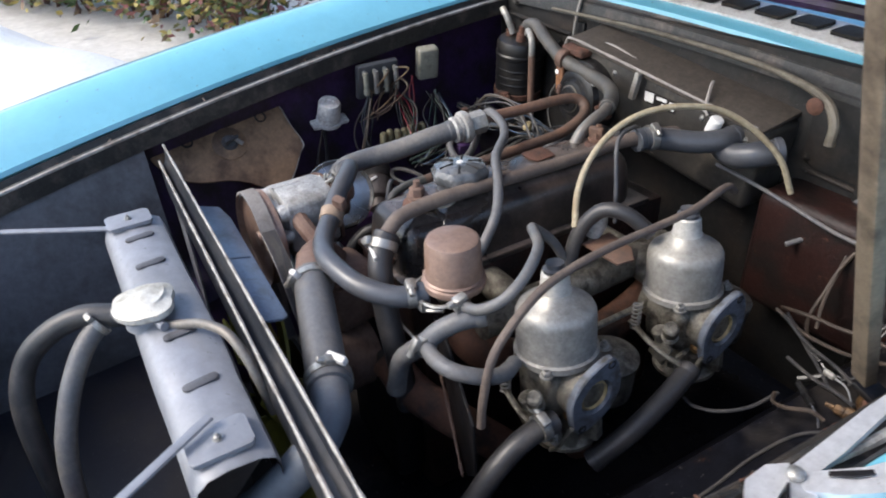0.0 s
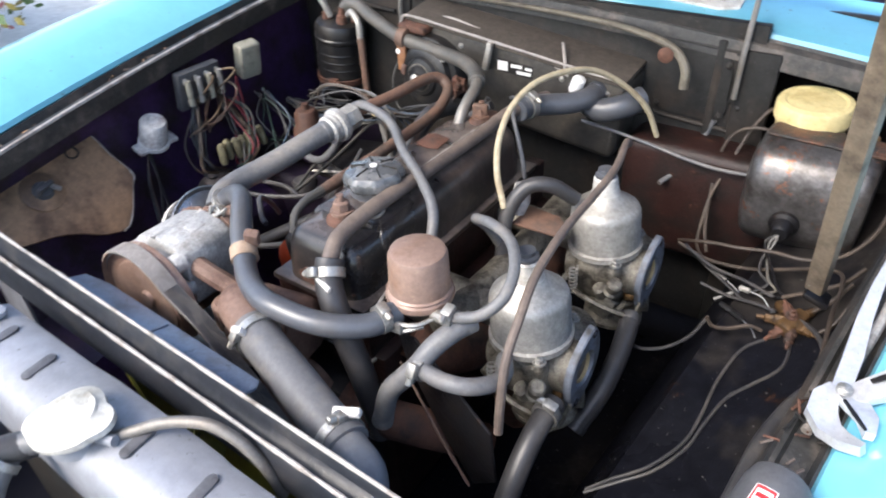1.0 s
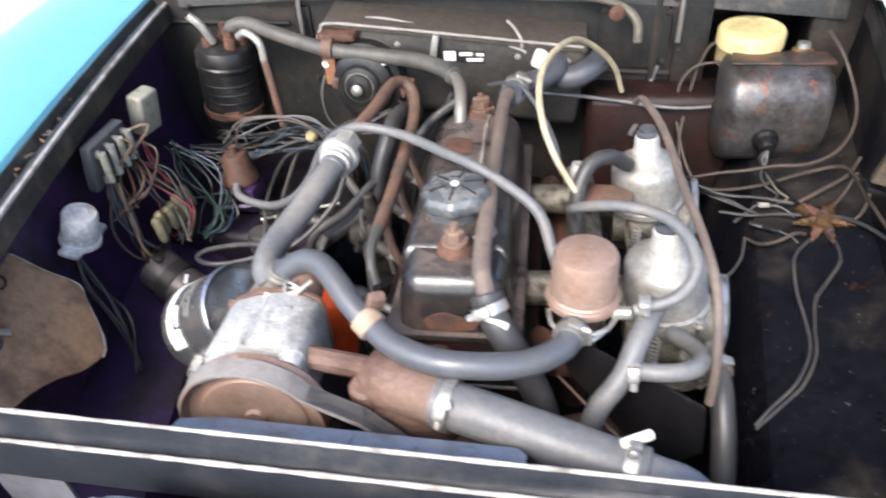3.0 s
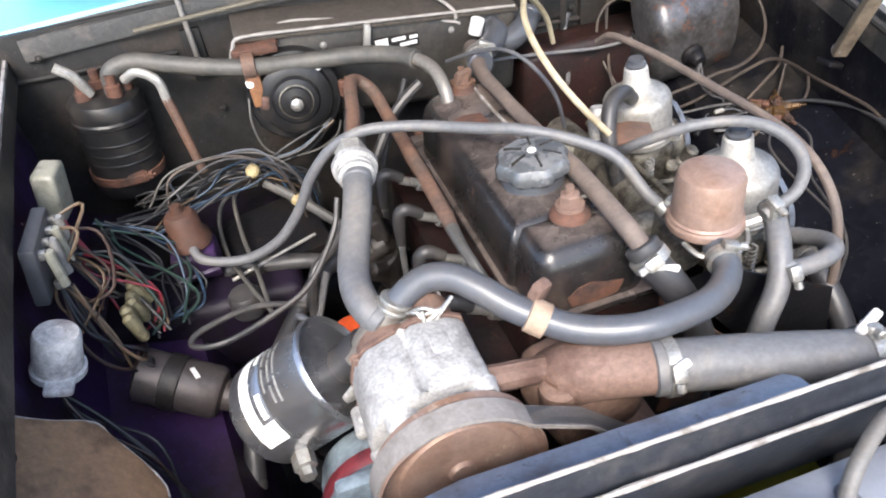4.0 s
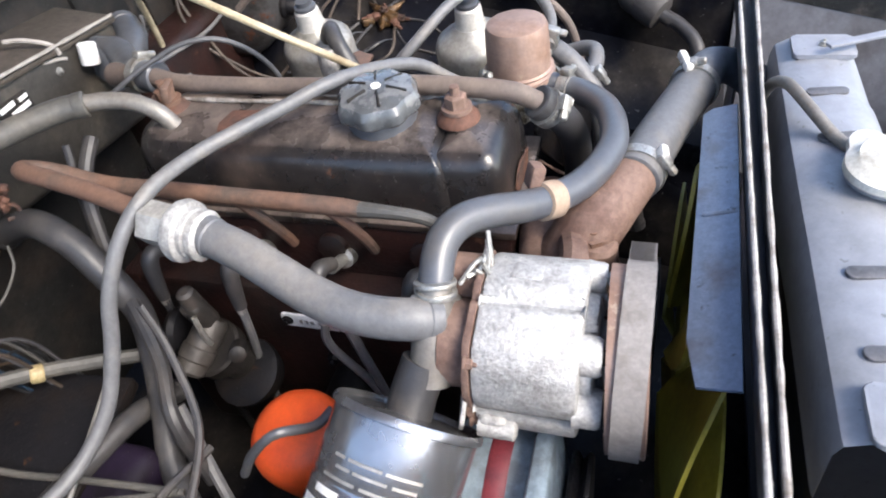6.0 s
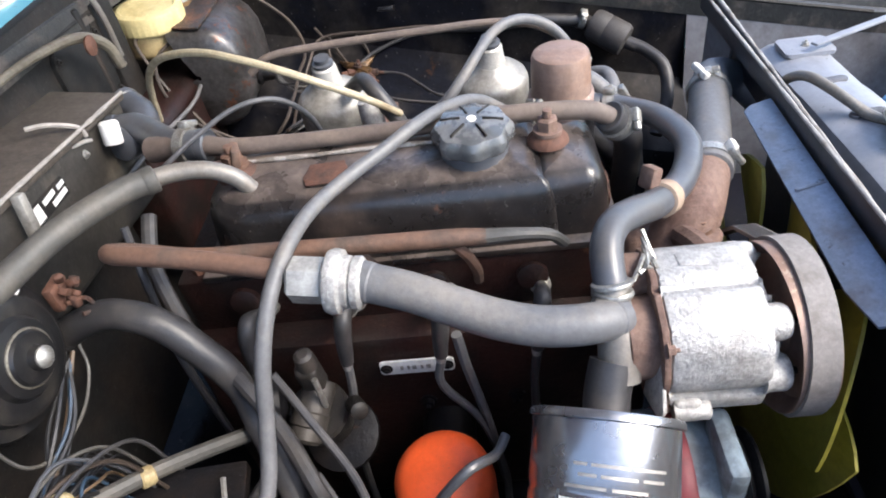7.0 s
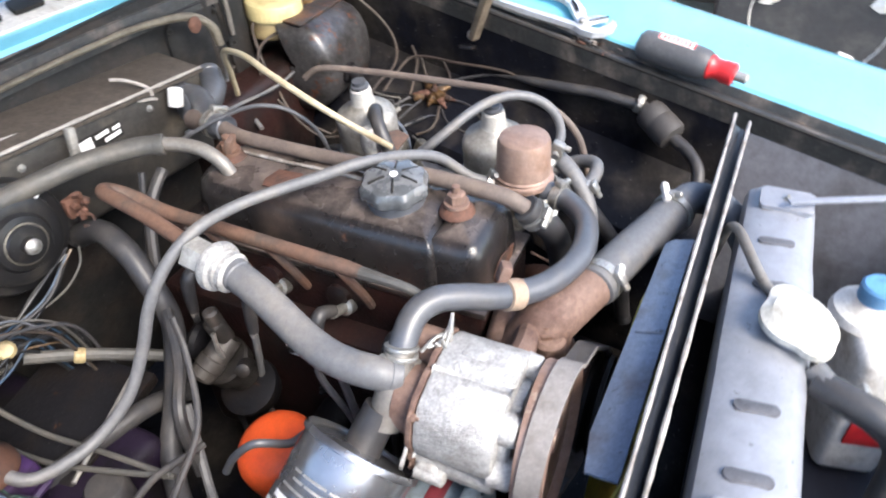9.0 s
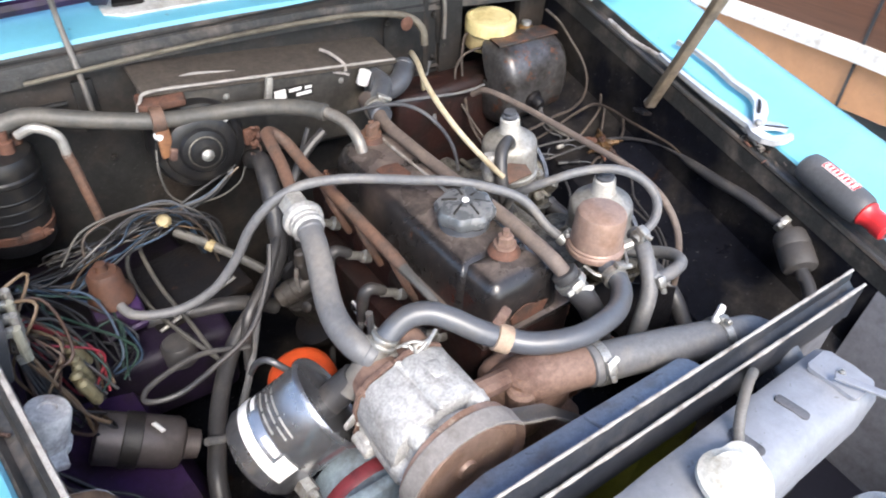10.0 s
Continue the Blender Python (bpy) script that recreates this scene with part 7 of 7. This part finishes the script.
for m, (x0, x1) in enumerate(((0.640, 0.672), (0.690, 0.742), (0.758, 0.790))):
    rows = [[(x, y + 0.012 * math.sin(60 * x), on_wing(x, y) + 0.030 + 0.032 * math.sin(math.pi * (x - 0.628) / 0.20) + 0.008 * q) for x in (x0, x0 + (x1 - x0) / 3, x0 + 2 * (x1 - x0) / 3, x1)] for q, y in enumerate((0.500, 0.520, 0.540))]
    part("print_block", thicken(sweep(rows), 0.002), PALERED, bg, "faded red printed block")
for y0, y1 in ((0.10, 0.42), (-0.02, 0.30)):
    sr = thing("trim_strip", (0.60, y0, 0.84), "loose pale trim strip lying along the gutter", "strip")
    part("strip", tube([(lip_x(1, y) + 0.018 + 0.01 * math.sin(y * 11), y, lip_z(1, y) + 0.014 + 0.004 * math.sin(y * 30)) for y in (y0, y0 + 0.08, y0 + 0.16, y0 + 0.24, y1)], 0.005, 8), WORNWHITE, sr)
db = thing("gutter_debris", (0.56, -0.04, 0.80), "dry leaves and twigs caught in the gutter", "debris", kind="stuff")
for i in range(22):
    y = rng.uniform(-0.06, 0.03)
    p = Vector((lip_x(1, y) + rng.uniform(-0.004, 0.03), y, lip_z(1, y) + 0.006 + 0.01 * rng.random()))
    d = Vector((rng.uniform(-1, 1), rng.uniform(-1, 1), rng.uniform(-0.2, 0.6))).normalized() * rng.uniform(0.008, 0.020)
    part("twig", tube([p, p + d], 0.0014, 5), [RUST, BAY, TAUPE][i % 3], db)
for i in range(40):
    y = rng.uniform(-0.5, 0.5)
    p = Vector((lip_x(-1, y) - 0.02 + rng.uniform(-0.012, 0.012), y, lip_z(-1, y) + 0.004))
    d = Vector((rng.uniform(-1, 1), rng.uniform(-1, 1), rng.uniform(0, 0.3))).normalized() * rng.uniform(0.006, 0.018)
    part("crumb", tube([p, p + d], 0.0022, 5), [RUST, TAUPE, OCHRE][i % 3], db)

# ---- beyond the car ----
WOODGRAIN = bpy.data.materials.new("printed_woodgrain")
WOODGRAIN.use_nodes = True
wt = WOODGRAIN.node_tree
wb = wt.nodes["Principled BSDF"]
wtc, wmap, wwave, wmix = wt.nodes.new("ShaderNodeTexCoord"), wt.nodes.new("ShaderNodeMapping"), wt.nodes.new("ShaderNodeTexNoise"), wt.nodes.new("ShaderNodeMix")
wmap.inputs["Scale"].default_value = (1, 1.2, 34)
wwave.inputs["Scale"].default_value, wwave.inputs["Detail"].default_value = 3.0, 6
wmix.data_type = "RGBA"
wmix.inputs[6].default_value, wmix.inputs[7].default_value = (0.05, 0.02, 0.012, 1), (0.17, 0.075, 0.04, 1)
wt.links.new(wtc.outputs["Object"], wmap.inputs[0])
wt.links.new(wmap.outputs[0], wwave.inputs["Vector"])
wt.links.new(wwave.outputs["Fac"], wmix.inputs[0])
wt.links.new(wmix.outputs[2], wb.inputs["Base Color"])
wb.inputs["Roughness"].default_value = 0.45
TAN = surface("tan_paint", (0.40, 0.205, 0.10), 0.4, 0, (0.44, 0.235, 0.12), 0.4, 0.5, 0.03, 0.02, 0.3)
TYRE = surface("tyre_rubber", (0.03, 0.03, 0.032), 0.8, 0, (0.06, 0.058, 0.055), 0.5, 0.1, 0.1, 0.1)
wg = thing("parked_station_wagon", (2.9, 0.8, 0), "parked tan station wagon with wood-grain side panels and white trim", "car")
WX = 2.12
arch = []
for k in range(13):
    a = math.pi * k / 12
    arch.append((-0.47 + 0.52 * math.cos(a), 0.33 + 0.47 * math.sin(a)))
side = [(3.6, 0.25)] + [(3.6, 1.0), (-1.6, 1.0), (-1.6, 0.30), (-0.99, 0.30)] + arch[::-1] + [(0.05, 0.25)]
part("body", slab(side, (WX + 0.06, 0, 0), (0, 1, 0), (0, 0, 1), 0.12, 0.01), TAN, wg, "tan lower body side")
part("cabin", box((WX + 0.85, 1.0, 1.15), (1.5, 4.6, 0.5), 0.12, (0, 0, 0), 4), TAN, wg)
part("inner_body", box((WX + 0.95, 1.0, 0.62), (1.5, 5.1, 0.70), 0.05), TYRE, wg)
wood = [(3.55, 0.505), (3.55, 1.0), (-1.55, 1.0), (-1.55, 0.505), (-1.06, 0.505)] + [(-0.47 + 0.60 * math.cos(math.pi * k / 14), 0.33 + 0.55 * math.sin(math.pi * k / 14)) for k in range(12, 1, -1)] + [(0.09, 0.505)]
part("wood_panel", slab(wood, (WX - 0.004, 0, 0), (0, 1, 0), (0, 0, 1), 0.012, 0.001), WOODGRAIN, wg, "dark printed wood-grain panel")

trim = [(WX - 0.01, 3.55, 0.472), (WX - 0.01, 1.8, 0.472), (WX - 0.01, 0.5, 0.472), (WX - 0.01, 0.16, 0.474)] + [(WX - 0.01, -0.47 + 0.575 * math.cos(math.pi * k / 14), 0.33 + 0.525 * math.sin(math.pi * k / 14)) for k in range(4, 12)]
trim_rows = [[Vector(q) + Vector((0, dy * (n > 3), dz)) for dy, dz in ((-0.010, -0.032), (-0.012, 0.0), (-0.010, 0.032))] for n, q in enumerate(smooth_path(trim, 4))]
part("trim_strip", thicken(sweep(trim_rows), 0.02), WHITE, wg, "white trim strip curving over the wheel arch")

part("door_gap", box((WX - 0.0125, 0.47, 0.60), (0.004, 0.012, 0.80), 0, (0, 0, 0)), TYRE, wg, "dark door gap")
wheel = part("wheel", lathe([(0.20, 0), (0.37, 0.0), (0.375, 0.03), (0.375, 0.17), (0.36, 0.20), (0.30, 0.205), (0.235, 0.19)], (WX + 0.24, -0.48, 0.33), (-1, 0, 0), 48), TYRE, wg, "black tyre")
part("rim", lathe([(0.0, 0.10), (0.05, 0.10), (0.07, 0.09), (0.19, 0.06), (0.215, 0.15), (0.236, 0.19), (0.240, 0.17), (0.20, 0.0)], (WX + 0.24, -0.48, 0.33), (-1, 0, 0), 48), CHARCOAL, wheel)
for k in range(5):
    a = 2 * math.pi * k / 5 + 0.3
    v = Vector((0, math.cos(a), math.sin(a)))
    part("spoke", tube([Vector((WX + 0.12, -0.48, 0.33)) + v * 0.04, Vector((WX + 0.10, -0.48, 0.33)) + v * 0.13, Vector((WX + 0.065, -0.48, 0.33)) + v * 0.225], [0.05, 0.035, 0.045], 8), WHITE, wheel, "pale alloy spoke")
part("rim_lip", lathe([(0.220, 0.15), (0.245, 0.19), (0.243, 0.197), (0.215, 0.155)], (WX + 0.24, -0.48, 0.33), (-1, 0, 0), 48), WHITE, wheel)
part("wheel", lathe([(0.20, 0), (0.37, 0.0), (0.375, 0.03), (0.375, 0.17), (0.36, 0.20), (0.30, 0.205), (0.235, 0.19)], (WX + 0.20, 2.9, 0.37), (-1, 0, 0), 40), TYRE, wg, "black tyre")
for y in (-0.50, 2.9):
    part("wheel", lathe([(0.20, 0), (0.37, 0.0), (0.375, 0.03), (0.375, 0.17), (0.36, 0.20), (0.235, 0.19)], (WX + 1.5, y, 0.37), (1, 0, 0), 32), TYRE, wg)
for y0, y1 in ((-0.3, 0.85), (0.98, 1.95), (2.08, 3.1)):
    part("side_window", box((WX + 0.097, (y0 + y1) / 2, 1.22), (0.012, y1 - y0, 0.26), 0.004), TYRE, wg, "dark side window")
part("badge", join(box((WX - 0.014, 0.26, 0.62), (0.006, 0.10, 0.012), 0.002, (20, 0, 0)), box((WX - 0.014, 0.28, 0.60), (0.006, 0.012, 0.05), 0.002, (-15, 0, 0)), box((WX - 0.014, 0.24, 0.61), (0.006, 0.012, 0.06), 0.002, (15, 0, 0))), CHROME, wg, "small chrome badge")

tp = thing("white_sheet", (-5.0, 0.0, 0.0), "crumpled white plastic sheet lying on the drive", "sheet")
rows = []
for i in range(26):
    row = []
    for k in range(26):
        x = -6.5 + 3.3 * k / 25
        y = -3.3 + 3.45 * i / 25 + 0.5 * (x + 4.0)
        e = min(1, 5 * (k / 25) * (1 - k / 25)) * min(1, 5 * (i / 25) * (1 - i / 25))
        row.append((x, y, 0.02 + e * (0.42 + 0.45 * noise.noise(Vector((x * 1.1, y * 1.1, 0.3))) + 0.12 * noise.noise(Vector((x * 3.3, y * 3.3, 4))))))
    rows.append(row)
part("sheet", thicken(sweep(rows), 0.01), LABEL, tp)
LEAFS = [surface("leaf_" + k, c, 0.6, 0, tuple(v * 0.6 for v in c), 0.5, 0.1, 0.15, 0.05) for k, c in (("green", (0.06, 0.12, 0.03)), ("olive", (0.16, 0.16, 0.05)), ("red", (0.26, 0.09, 0.09)), ("yellow", (0.42, 0.33, 0.08)), ("brown", (0.16, 0.10, 0.05)))]
for j in range(10):
    bx, by = -7.9 + 0.40 * j - 0.3 * rng.random(), -0.75 + 0.19 * j + 0.2 * rng.random()
    sh = thing("flower_shrub", (bx, by, 0), "autumn-coloured flowering shrub at the edge of the drive", "shrub", "shrubs along the drive")
    for _ in range(8):
        part("stem", tube([(bx + rng.uniform(-0.1, 0.1), by + rng.uniform(-0.1, 0.1), 0), (bx + rng.uniform(-0.3, 0.3), by + rng.uniform(-0.3, 0.3), 0.6 + 0.5 * rng.random())], 0.012, 5), RUST, sh)
    for m, lm in enumerate(LEAFS):
        bm = bmesh.new()
        for _ in range(230 if m != 2 else 130):
            c = Vector((bx + rng.gauss(0, 0.28), by + rng.gauss(0, 0.30), 0.12 + abs(rng.gauss(0.45, 0.42))))
            u = Vector((rng.uniform(-1, 1), rng.uniform(-1, 1), rng.uniform(-0.6, 0.6))).normalized()
            w = u.orthogonal().normalized()
            ln = rng.uniform(0.05, 0.11)
            bm.faces.new([bm.verts.new(c), bm.verts.new(c + u * ln * 0.5 + w * ln * 0.3), bm.verts.new(c + u * ln), bm.verts.new(c + u * ln * 0.5 - w * ln * 0.3)])
        part("leaves", bm, lm, sh)
